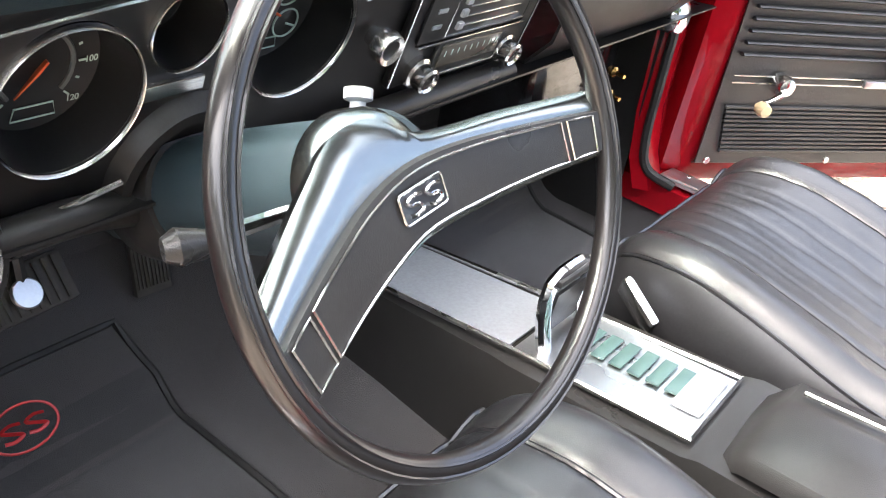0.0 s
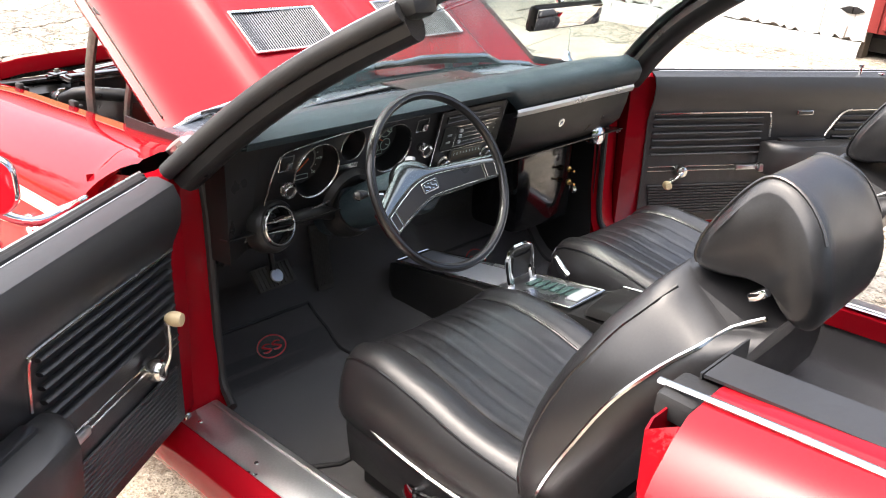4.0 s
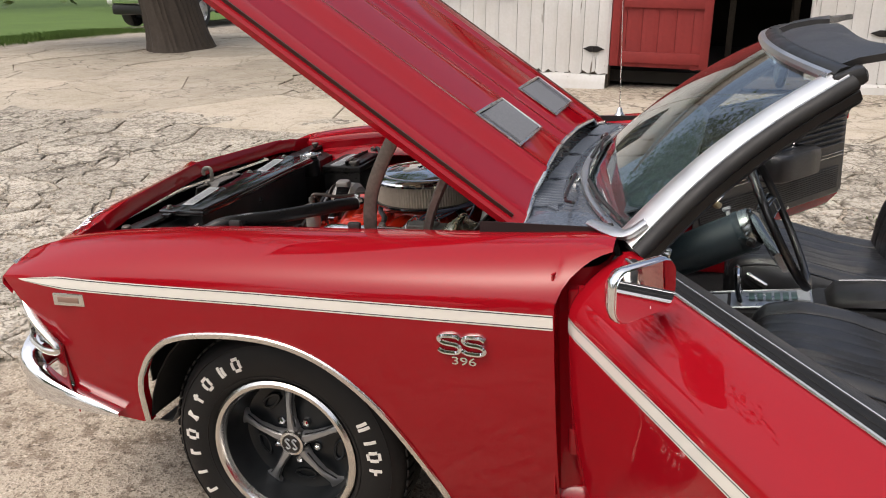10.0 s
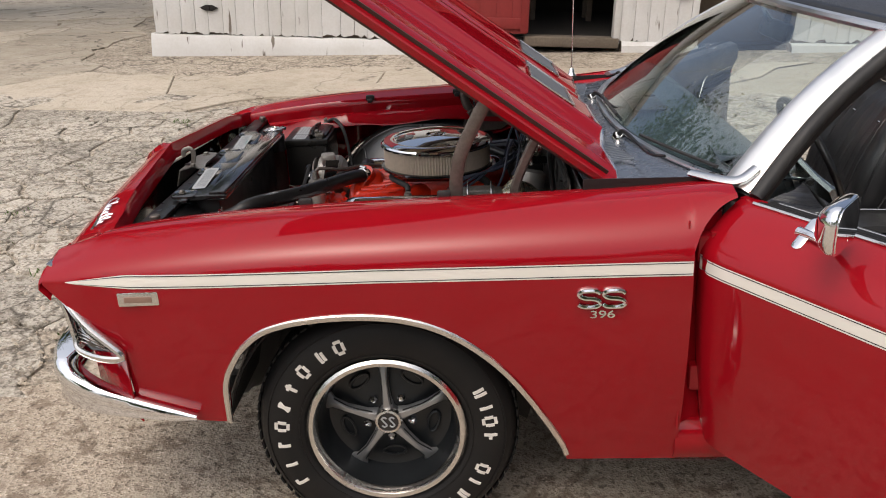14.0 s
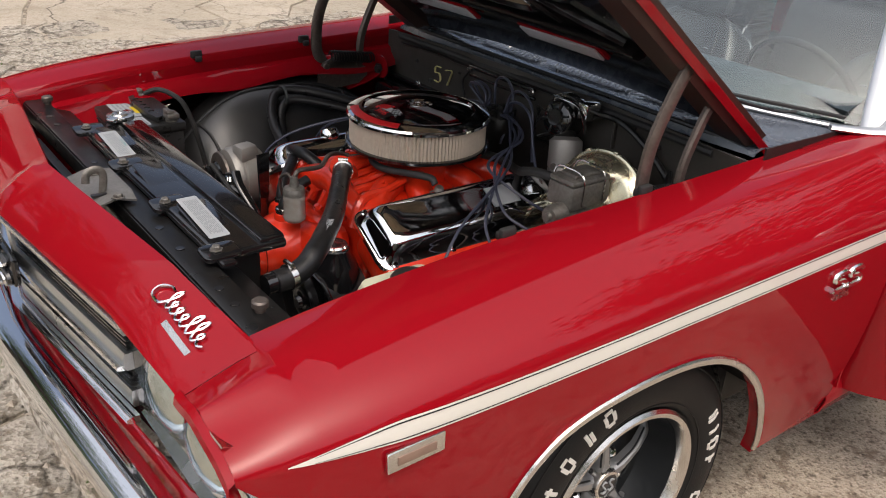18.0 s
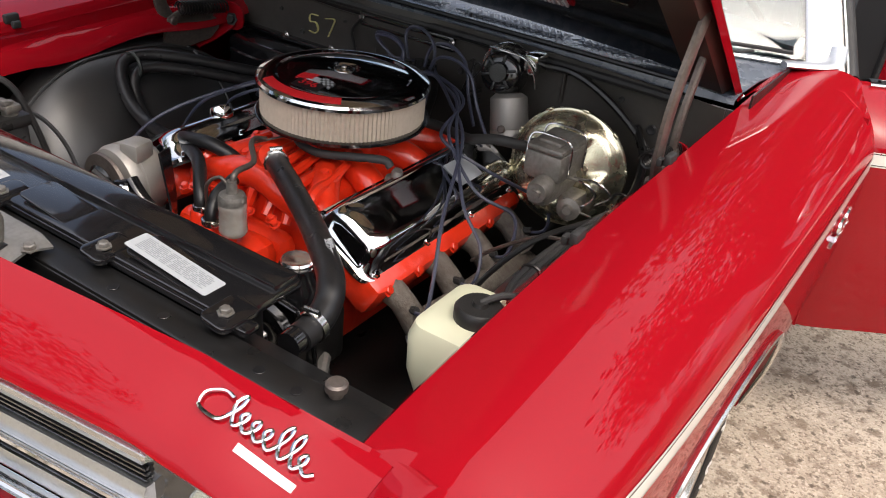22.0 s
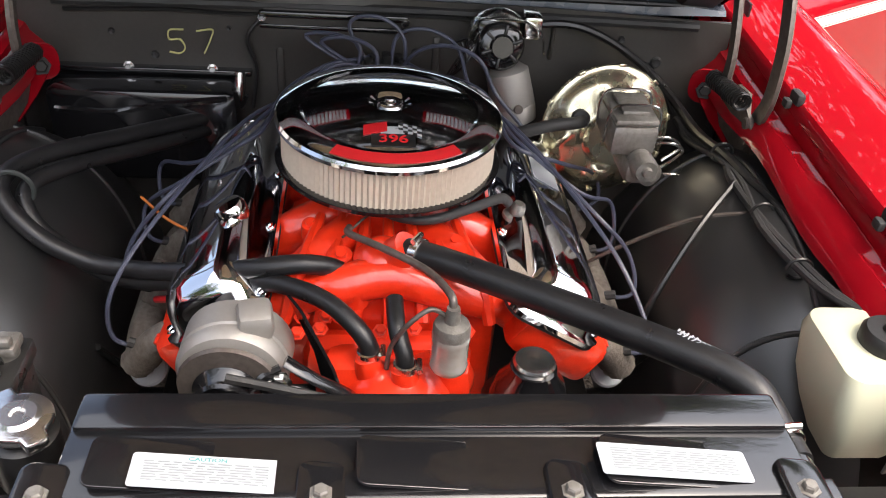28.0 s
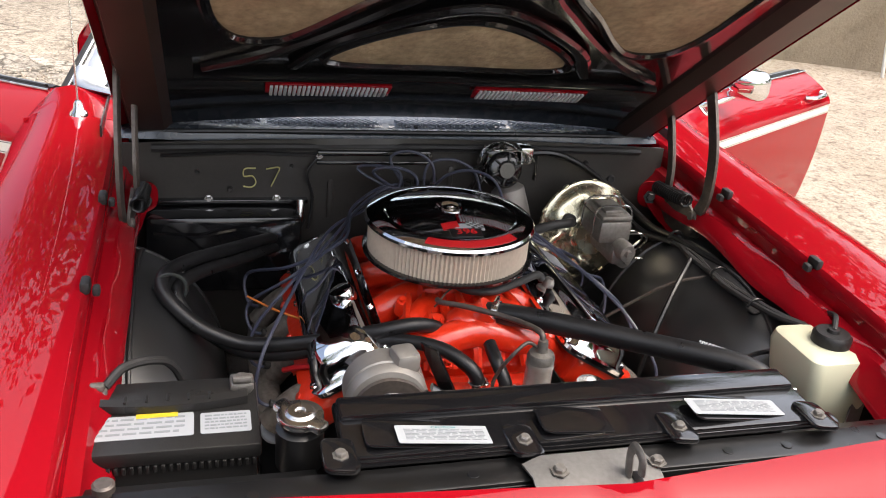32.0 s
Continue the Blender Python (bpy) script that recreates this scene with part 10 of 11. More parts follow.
def boards(x0, x1, z0, z1, y, mat, parent, width=0.142, ragged=0.05, name="board"):
    x = x0
    while x < x1 - 0.01:
        w = min(width * random.uniform(0.9, 1.1), x1 - x)
        if x1 - x - w < 0.05:
            w = x1 - x
        board(x + 0.002, x + w - 0.002, z0 + random.uniform(-0.01, 0.012), z1, y + random.uniform(-0.003, 0.003), mat, parent, name, ragged=ragged)
        x += w
front = part("front_wall", box((-2.66, BY + 0.09, 1.6), (1.08, 0.14, 2.8)), BARE_WOOD, barn, "white upright boards with flaking paint")
for c, sz in (((-1.67, BY + 0.09, 0.72), (0.90, 0.14, 1.0)), ((-1.67, BY + 0.09, 2.53), (0.90, 0.14, 0.94)), ((-0.73, BY + 0.09, 1.6), (0.98, 0.14, 2.8)), ((0.735, BY + 0.09, 2.7), (1.95, 0.14, 0.6)),
              ((2.10, BY + 0.09, 1.6), (0.78, 0.14, 2.8)), ((2.98, BY + 0.09, 1.97), (0.98, 0.14, 2.06)), ((5.75, BY + 0.09, 1.6), (4.55, 0.14, 2.8))):
    part("wall_frame", box(c, sz), BARE_WOOD, front)
boards(-3.20, -2.13, 0.335, BH, BY, BARN_WHITE, front)
boards(-2.13, -1.22, 0.335, 1.13, BY, BARN_WHITE, front)
boards(-2.13, -1.22, 2.06, BH, BY, BARN_WHITE, front)
boards(-1.22, -0.24, 0.335, BH, BY, BARN_WHITE, front)
boards(-0.24, 1.70, 2.42, BH, BY, BARN_WHITE, front)
boards(1.70, 2.49, 0.36, BH, BY, BARN_WHITE, front)
boards(2.49, 3.47, 0.95, BH, BY, BARN_WHITE, front)
boards(3.47, 8.0, 0.42, BH, BY, BARN_WHITE, front)
# plinth, closing walls and roof
for x0, x1, z in ((-3.24, -0.26, 0.34), (1.72, 2.50, 0.38), (3.46, 8.0, 0.42)):
    rows = []
    for x in np.linspace(x0, x1, int((x1 - x0) / 0.12)):
        w = 0.02 * noise.noise(Vector((x * 6, 2, 0)))
        rows.append([V(x, BY - 0.075 + w, gz(x, BY) - 0.05), V(x, BY - 0.065 + w * 0.5, gz(x, BY) + 0.05), V(x, BY - 0.05 + w, z - 0.03 + w), V(x, BY - 0.03, z + w), V(x, BY + 0.1, z + 0.005)])
    part("plinth", sheet(rows), BARN_WHITE, barn, "whitewashed crumbling stone footing")
for c, sz in (((-3.12, 10.5, 1.6), (0.16, 7.9, 2.8)), ((7.9, 10.5, 1.6), (0.16, 7.9, 2.8)), ((2.4, 14.4, 1.6), (11, 0.16, 2.8))):
    part("side_wall", box(c, sz), BARN_WHITE, barn)
part("roof", prism([(6.1, 2.93), (10.5, 4.55), (14.9, 2.93), (14.9, 3.03), (10.5, 4.66), (6.1, 3.04)], 11.8, Matrix.Translation((-3.5, 0, 0)) @ Matrix(((0, 0, 1, 0), (1, 0, 0, 0), (0, 1, 0, 0), (0, 0, 0, 1)))), BARE_WOOD, barn, "plain barn roof")
# floor and added partition carry the indoor shade in their colour
part("barn_floor", box((2.4, 10.5, 0.32), (10.8, 7.7, 0.12)), INDOOR_SHADE, barn, "barn floor inside, coloured near-black for indoor shade")
part("partition", box((1.2, 9.6, 1.8), (4.4, 0.1, 3.2)), INDOOR_SHADE, barn, "plain partition inside, coloured near-black for indoor shade")
# red door: upright boards with rails and a frame
rd = part("barn_door", box((0.25, BY - 0.030, 1.42), (0.94, 0.02, 1.96)), BARN_RED, barn, "red painted board door, ajar beside a dark doorway")
boards(-0.23, 0.73, 0.44, 2.42, BY - 0.040, BARN_RED, rd, 0.16, 0.015, "door_board")
for z in (0.60, 1.14, 2.2):
    part("door_rail", box((0.29, BY - 0.077, z - 0.06), (0.80, 0.022, 0.11), 0.004), BARN_RED, rd)
for x in (-0.18, 0.70):
    part("door_stile", box((x, BY - 0.077, 1.43), (0.085, 0.024, 1.96), 0.004), BARN_RED, rd)
def hinge(x, z, w, h, y=BY - 0.03, parent=None, diamond=True):
    o = [(-w / 2, 0), (-w * 0.18, -h / 2), (w * 0.18, -h / 2), (w / 2, 0), (w * 0.18, h / 2), (-w * 0.18, h / 2)] if diamond else rounded(w, h, h * 0.25)
    hp = part("strap_hinge", prism(o, 0.012, Matrix.Translation((x, y, z)) @ pose(0, 0, 0, 90, 0, 0), 0.002), IRON, parent or front, "black iron hinge plate")
    part("hinge_knuckle", tube([(x, y - 0.016, z - h * 0.4), (x, y - 0.016, z + h * 0.4)], 0.008, 8, smooth=1), IRON, hp)
for x, z, w, h, d in ((-1.09, 1.17, 0.14, 0.055, False), (-0.40, 0.60, 0.22, 0.06, True), (-2.28, 1.42, 0.20, 0.06, True), (2.32, 1.20, 0.27, 0.06, True), (2.28, 0.85, 0.25, 0.06, True), (1.68, 1.42, 0.05, 0.08, False), (-2.6, 0.62, 0.2, 0.06, True)):
    hinge(x, z, w, h, diamond=d)
hinge(-0.15, 1.41, 0.16, 0.07, BY - 0.09, rd, False)
# windows: dark frames, a tan blind behind the lower sash
for x0, x1 in ((-2.115, -1.70), (-1.655, -1.235)):
    wd = part("window", box(((x0 + x1) / 2, BY + 0.05, 1.60), (x1 - x0 - 0.06, 0.004, 0.86)), GLASS, barn, "two-sash window with dark frame and tan blind")
    for c, sz in (((x0 + 0.022, BY - 0.02, 1.60), (0.045, 0.09, 0.94)), ((x1 - 0.022, BY - 0.02, 1.60), (0.045, 0.09, 0.94)), (((x0 + x1) / 2, BY - 0.02, 2.05), (x1 - x0 - 0.092, 0.09, 0.04)), (((x0 + x1) / 2, BY - 0.022, 1.155), (x1 - x0 - 0.092, 0.11, 0.05)), (((x0 + x1) / 2, BY + 0.0, 1.54), (x1 - x0 - 0.092, 0.05, 0.045))):
        part("window_frame", box(c, sz, 0.004), WINDOW_FRAME, wd)
    part("blind", box(((x0 + x1) / 2, BY + 0.085, 1.35), (x1 - x0 - 0.08, 0.006, 0.38)), BLIND, wd, "tan cloth blind")
    # near-black sheet painted as the unlit room behind the glass
    part("window_back", box(((x0 + x1) / 2, BY + 0.3, 1.6), (x1 - x0 + 0.02, 0.02, 1.0)), INDOOR_SHADE, wd)
part("door_post", box((1.665, BY + 0.05, 1.4), (0.07, 0.16, 2.1), 0.005), BARN_WHITE, barn)
part("door_sill", box((1.2, BY + 0.05, 0.36), (0.98, 0.22, 0.10), 0.01), BARE_WOOD, barn, "worn timber sill")
part("low_hatch_board", box((2.98, BY + 0.32, 0.60), (0.94, 0.03, 0.46), 0.006, eul(18, 0, 0)), BARE_WOOD, barn, "grey board inside the low opening")
# clutter in the doorway
DRAB = material("drab_green_metal", (0.03, 0.045, 0.032), 0.5, 0.3, stain=0.4, stain_scale=8)
bench = thing("workbench", "dark wooden workbench standing inside the doorway", "workbench")
part("bench_top", box((1.25, 8.6, 1.14), (0.8, 0.5, 0.05), 0.006), BARE_WOOD, bench)
for x in (0.9, 1.6):
    for y in (8.4, 8.8):
        part("leg", box((x, y, 0.75), (0.07, 0.07, 0.74), 0.005), BARE_WOOD, bench)
tb = thing("toolbox", "drab green metal toolbox on the workbench", "toolbox")
part("toolbox_body", box((1.25, 8.6, 1.265), (0.36, 0.2, 0.20), 0.012), DRAB, tb)
part("lid", box((1.25, 8.6, 1.38), (0.37, 0.21, 0.03), 0.008), DRAB, tb)
part("carry_handle", tube([(1.17, 8.6, 1.395), (1.18, 8.6, 1.43), (1.32, 8.6, 1.43), (1.33, 8.6, 1.395)], 0.008, 8), IRON, tb)

# ---- low wall behind the driver's side ----
LOW = ground_material("stained_concrete_wall", (0.26, 0.215, 0.15), (0.36, 0.30, 0.22), (0.15, 0.115, 0.08), 0.15, 140, 0.3)
wb0, wb1 = V(9.2, -4.4, 0), V(6.6, -10.2, 0)
wdir = (wb1 - wb0).normalized()
wn_ = V(wdir.y, -wdir.x, 0)
rows = []
for k in np.linspace(0, 1, 24):
    p = wb0.lerp(wb1, k)
    z = gz(p.x, p.y)
    bk = V(0.28 * 0.912, -0.28 * 0.409, 0)
    rows.append([p + V(0, 0, z - 0.1), p + V(0, 0, z + 0.5), p + V(0, 0, z + 1.06), p + bk * 0.1 + V(0, 0, z + 1.08), p + bk + V(0, 0, z + 1.08), p + bk + V(0, 0, z - 0.1)])
wall = tagged(part("retaining_wall", loft(rows), LOW), "low tan stained concrete retaining wall", "wall", kind="structure")
bank = [[V(wb0.lerp(wb1, k).x + 0.28 + d * 0.912, wb0.lerp(wb1, k).y - 0.11 - d * 0.409, gz(*wb0.lerp(wb1, k).xy) + 1.03 + 0.03 * d + 0.05 * noise.noise(Vector((k * 9, d, 0)))) for d in (0, 0.5, 1.5, 4, 9)] for k in np.linspace(0, 1, 20)]
tagged(part("grass_bank", sheet(bank, 0.0), GRASS), "green grass on the bank behind the low wall", "bank", kind="structure")
# pale metal ladder leaning on the wall
LADDER = material("pale_painted_rail", (0.62, 0.60, 0.55), 0.5, 0.2, stain=0.4, stain_scale=9, color2=(0.4, 0.36, 0.3))
ld = thing("ladder", "pale metal ladder leaning on the low wall", "ladder")
lp = wb0.lerp(wb1, 0.60)
for q in (-0.2, 0.2):
    a0 = lp + wdir * q - V(0.45, -0.2, 0)
    part("side_rail", tube([a0 + V(0, 0, gz(a0.x, a0.y)), lp + wdir * q + V(-0.02, 0, gz(lp.x, lp.y) + 1.35)], 0.022, 8, smooth=1), LADDER, ld)
for k in range(1, 5):
    h = k / 5
    c = (lp - V(0.45, -0.2, 0)).lerp(lp, h)
    z = gz(lp.x, lp.y) + 1.35 * h
    part("rung", tube([c + wdir * -0.2 + V(0, 0, z), c + wdir * 0.2 + V(0, 0, z)], 0.014, 8, smooth=1), LADDER, ld)

# ---- trees ----
BARK = material("grey_bark", (0.075, 0.060, 0.048), 0.95, grain=0.5, grain_scale=25, stain=0.4, stain_scale=4, color2=(0.045, 0.036, 0.028), bump=1.0, bump_scale=30)
LEAF = material("green_leaf", (0.06, 0.105, 0.018), 0.6, grain=0.4, grain_scale=2.0, color2=(0.03, 0.06, 0.01))


def tree(name, seed, base, height, r, crown_r, leaves, droop=None, label="broad old tree with grey furrowed bark"):
    """A tapered, furrowed trunk that forks into limbs, and a ragged crown of many small leaves."""
    rng = random.Random(seed)
    t = thing(name, label, "tree", m=Matrix.Translation(base))
    fork, LEAN = height * 0.33, 0.18
    rows = []
    for i in range(43):
        h = fork * i / 42
        rr = r * (1.0 + 0.22 * math.exp(-h / 0.22) + 0.30 * (i / 42) ** 3 - 0.06 * math.sin(i / 14))
        def furrow(a):
            n1 = noise.noise(Vector((2.2 * math.cos(a), 2.2 * math.sin(a), h * 0.9)))
            return -0.055 * abs(math.sin(13 * a + 2.6 * n1 + 0.5 * math.sin(2.1 * h))) ** 0.6 + 0.03 * noise.noise(Vector((9 * math.cos(a), 9 * math.sin(a), h * 5)))
        rows.append([V(rr * (1.03 + 0.05 * math.cos(3 * a + seed) + furrow(a)) * math.cos(a) - LEAN * h, LEAN * -0.5 * h + rr * math.sin(a) * (1.03 + 0.05 * math.cos(3 * a + seed) + furrow(a)), h - 0.06) for a in np.linspace(0, 2 * math.pi, 168, endpoint=False)])
    part("trunk", loft(rows), BARK, t, "thick furrowed grey trunk")
    tips = []
    for k in range(7):
        a = 2 * math.pi * k / 7 + rng.uniform(-0.3, 0.3)
        out = crown_r * rng.uniform(0.6, 0.95)
        top = height * rng.uniform(0.55, 0.95)
        p0 = V(0.45 * r * math.cos(a) - LEAN * fork, 0.45 * r * math.sin(a) - LEAN * 0.5 * fork, fork - 0.35)
        p1 = V(out * 0.35 * math.cos(a), out * 0.35 * math.sin(a), lerp(fork, top, 0.45))
        p2 = V(out * math.cos(a), out * math.sin(a), top)
        part("limb", tube([p0, p1, p1.lerp(p2, 0.5) + V(0, 0, 0.3), p2], [r * 0.55, r * 0.32, r * 0.2, r * 0.06], 8, smooth=4), BARK, t)
        tips += [p1.lerp(p2, q) for q in (0.15, 0.4, 0.7, 1.0)]
    for k in range(14):
        q = rng.choice(tips)
        tips.append(q + V(rng.gauss(0, 1), rng.gauss(0, 1), rng.uniform(-0.4, 1.1)) * crown_r * 0.25)
    if droop:
        tips += [V(*p) for p in droop] * 2
    vs, fs = [], []
    for i in range(leaves):
        c = rng.choice(tips) + V(rng.gauss(0, 1), rng.gauss(0, 1), rng.gauss(0, 0.75)) * crown_r * 0.16
        if droop and rng.random() < 0.12:
            c = V(*rng.choice(droop)) + V(rng.gauss(0, 0.4), rng.gauss(0, 0.4), rng.gauss(0, 0.15))
        s_ = rng.uniform(0.06, 0.13) * (1.0 if droop else 1.9)
        d = V(rng.gauss(0, 1), rng.gauss(0, 1), rng.gauss(-0.3, 0.6)).normalized()
        w = d.orthogonal().normalized()
        w.rotate(Matrix.Rotation(rng.uniform(0, 6.28), 3, d))
        n = d.cross(w)
        o = len(vs)
        vs += [c - d * s_, c + w * s_ * 0.5 + n * s_ * 0.12, c + d * s_, c - w * s_ * 0.5 + n * s_ * 0.12]
        fs += [(o, o + 1, o + 2), (o, o + 2, o + 3)]
    me = bpy.data.meshes.new("crown")
    me.from_pydata(vs, [], fs)
    me.materials.append(LEAF)
    cr = new("crown", me)
    cr.parent = t
    tagged(cr, "ragged crown of small green leaves", kind="stuff")
    return t
TREE_AT = V(-7.2, 9.1, gz(-7.2, 9.1))
tree("old_tree", 4, TREE_AT, 9.5, 0.45, 4.4, 16000, [(-1.9, -0.4, 2.15), (-2.6, 0.3, 2.3), (-3.2, 0.6, 2.5), (-2.2, 0.9, 2.4), (-1.3, -0.8, 2.3), (-3.6, -0.3, 2.7), (-1.1, 0.2, 2.0)], label="broad old tree with furrowed bark beside the drive")
# the trees round the yard that the paint and glass mirror
yard_tree = tree("yard_tree", 9, V(11.0, -37.0, gz(11.0, -37.0)), 11.0, 0.36, 4.8, 7000, label="tall leafy tree at the edge of the yard")
for k, (x, y, a, s_) in enumerate(((-8.0, -38.0, 70, 1.0), (10.5, -6.5, 80, 1.05), (14.0, 0.5, 220, 1.1), (-25.0, -30.0, 160, 0.95), (31.0, -30.0, 250, 1.05), (38.0, -8.0, 300, 1.1), (-36.0, -11.0, 40, 1.0), (1.0, -43.0, 10, 1.1), (-17.0, -36.0, 200, 0.9), (21.0, -35.0, 120, 1.0), (-24.0, 30.0, 20, 1.1), (-34.0, 22.0, 90, 1.3), (6.5, -19.0, 30, 0.95), (-6.0, -22.0, 130, 1.0), (16.0, -20.0, 220, 1.0), (-15.0, -16.0, 310, 0.95), (0.5, -27.0, 75, 1.1), (20.0, -8.0, 165, 0.9))):
    copy_thing(yard_tree, Matrix.Translation((x, y, gz(x, y) + 0.0)) @ Matrix.Rotation(radians(a), 4, "Z") @ Matrix.Diagonal((s_, s_, s_, 1)))

# ---- parked vehicles ----
TRUCK_WHITE = material("white_truck_paint", (0.88, 0.89, 0.90), 0.3, coat=0.7, stain=0.1, stain_scale=2, color2=(0.66, 0.65, 0.62))
TRAILER_BLUE = material("blue_trailer_paint", (0.012, 0.035, 0.16), 0.35, coat=0.5, stain=0.2, stain_scale=3)
DARK_GLASS = material("tinted_glass", (0.012, 0.015, 0.016), 0.05, spec=0.8)
TAIL_RED = material("red_lamp", (0.4, 0.01, 0.01), 0.2)


def side_on(y0):
    """Maps a side profile (x forward, z up) pushed across the vehicle from y0."""
    return Matrix.Translation((0, y0, 0)) @ Matrix(((1, 0, 0, 0), (0, 0, 1, 0), (0, 1, 0, 0), (0, 0, 0, 1)))


def arch(cx, r, n=10, z0=0.42):
    """A wheel arch's outline from back to front."""
    a0 = math.asin((z0 - 0.40) / r)
    return [(cx - r * math.cos(a), 0.40 + r * math.sin(a)) for a in np.linspace(a0, math.pi - a0, n)]


def road_wheel(p, x, y, r, w, s, name="wheel"):
    m = Matrix.Translation((x, y, r)) @ pose(0, 0, 0, -90 if s > 0 else 90, 0, 0)
    wh = part(name, lathe([(r * 0.62, -w * 0.4), (r * 0.66, w * 0.35), (r * 0.60, w * 0.42), (r * 0.55, w * 0.2), (0, w * 0.18)], 32, m), ALUMINIUM, p, "bright alloy wheel")
    part("tyre", lathe([(r * 0.62, w * 0.42), (r * 0.80, w * 0.5), (r * 0.95, w * 0.44), (r, w * 0.25), (r, -w * 0.3), (r * 0.94, -w * 0.46), (r * 0.62, -w * 0.42)], 36, m), RUBBER, wh)
    for k in range(5):
        a = 2 * math.pi * k / 5
        part("rim_spoke", box(m @ V(r * 0.33 * math.cos(a), r * 0.33 * math.sin(a), w * 0.24), (r * 0.52, r * 0.13, 0.03), 0.008, m.to_3x3() @ Matrix.Rotation(a, 3, "Z")), ALUMINIUM, wh)
    part("hub", lathe([(r * 0.14, w * 0.2), (r * 0.13, w * 0.33), (0, w * 0.35)], 16, m), ALUMINIUM, wh)
    return wh


def pickup(m):
    p = thing("pickup_truck", "white extended-cab pickup truck parked on the drive", "truck", m=m)
    F, R = 1.8, -1.8
    low = [(-2.95, 0.55), (-2.90, 0.50)] + [(x, z) for x, z in arch(R, 0.50)] + [(R + 0.56, 0.38), (F - 0.60, 0.38)] + [(x, z) for x, z in arch(F, 0.51)] + [(2.62, 0.48), (2.74, 0.55), (2.78, 0.80), (2.74, 1.02), (2.64, 1.10), (1.25, 1.19), (1.22, 1.20), (-0.78, 1.24), (-0.80, 1.34), (-2.93, 1.36), (-2.97, 1.30), (-2.98, 0.9)]
    part("truck_body", prism(low, 1.98, side_on(-0.99), 0.03), TRUCK_WHITE, p, "white body sides and bed", smooth=40)
    part("hood_panel", loft([[V(x, y, z + 0.05 * (1 - (y / 0.95) ** 2)) for y in np.linspace(-0.90, 0.90, 9)] + [V(x, 0.90, z - 0.06), V(x, -0.90, z - 0.06)] for x, z in ((2.62, 1.07), (2.3, 1.12), (1.25, 1.20))]), TRUCK_WHITE, p)
    # cab with sloped glass
    cab = part("cab", loft([[V(x0, y0, z) for x0, y0 in ((xf, -w), (xf, w), (xb, w), (xb, -w))] for z, xf, xb, w in ((1.18, 1.22, -0.76, 0.97), (1.45, 0.86, -0.74, 0.91), (1.78, 0.36, -0.66, 0.80), (1.86, 0.22, -0.60, 0.74), (1.885, 0.0, -0.5, 0.6))]), TRUCK_WHITE, p, "white cab roof")
    part("windscreen", sheet([[V(lerp(1.19, 0.40, k) + 0.02, y * lerp(0.90, 0.76, k), lerp(1.23, 1.77, k)) for y in np.linspace(-1, 1, 7)] for k in (0, 0.5, 1.0)], 0.008), DARK_GLASS, p, "dark windscreen")
    for s in (-1, 1):
        def side(u, z):
            w = interp(z, [1.18, 1.45, 1.78], [0.97, 0.91, 0.80])
            return V(u, s * (w + 0.006), z)
        part("door_window", sheet([[side(a, z), side(b, z)] for z, a, b in ((1.25, 0.93, 0.02), (1.50, 0.68, 0.03), (1.74, 0.28, 0.04))], 0.008), DARK_GLASS, p, "dark side window")
        part("quarter_window", sheet([[side(a, z), side(b, z)] for z, a, b in ((1.27, -0.06, -0.55), (1.50, -0.06, -0.52), (1.72, -0.08, -0.44))], 0.008), DARK_GLASS, p, "dark rear side window")
        part("door_mirror", box((0.98, s * 1.10, 1.30), (0.14, 0.20, 0.20), 0.04), BLACK_PLASTIC, p, "black door mirror")
        part("door_seam", tube([(1.02, s * 0.996, 0.48), (1.04, s * 0.996, 0.9), (1.0, s * 0.996, 1.17)], 0.008, 5), GREY_METAL, p)
        part("door_seam", tube([(-0.02, s * 0.996, 0.48), (-0.02, s * 0.996, 1.17)], 0.008, 5), GREY_METAL, p)
        part("bed_seam", tube([(-0.79, s * 0.996, 0.48), (-0.79, s * 0.996, 1.3)], 0.010, 5), GREY_METAL, p)
        part("door_handle", box((0.12, s * 1.005, 1.05), (0.16, 0.03, 0.04), 0.01), BLACK_PLASTIC, p)
        part("running_board", tube([(1.15, s * 1.02, 0.36), (-1.05, s * 1.02, 0.36)], 0.055, 10, smooth=1, flat=0.7), BLACK_PLASTIC, p, "black running board")
        part("head_lamp", box((2.70, s * 0.82, 0.98), (0.14, 0.30, 0.22), 0.05), LABEL_WHITE, p, "clear head lamp")
        part("tail_lamp", box((-2.94, s * 0.93, 1.05), (0.08, 0.12, 0.42), 0.02), TAIL_RED, p, "red tail lamp")
        for x in (F, R):
            road_wheel(p, x, s * 0.86, 0.40, 0.27, s)
            # black tube painted as the shade inside the wheel arch
            part("arch_shade", tube([(x + 0.47 * math.cos(a), s * 0.90, 0.40 + 0.47 * math.sin(a)) for a in np.linspace(0.1, 3.04, 9)], 0.05, 6, smooth=2), BLACK_PLASTIC, p)
    part("grille", box((2.755, 0, 0.93), (0.06, 1.28, 0.30), 0.02), BLACK_PLASTIC, p, "dark grille")
    for z in (0.80, 0.93, 1.06):
        part("grille_bar", box((2.785, 0, z), (0.03, 1.26, 0.045), 0.01), CHROME, p, "chrome grille bar")
    part("front_bumper", prism([(2.62, -0.99), (2.80, -0.80), (2.86, -0.4), (2.88, 0), (2.86, 0.4), (2.80, 0.80), (2.62, 0.99), (2.55, 0.9), (2.55, -0.9)], 0.20, Matrix.Translation((0, 0, 0.55)), 0.03), CHROME, p, "chrome front bumper")
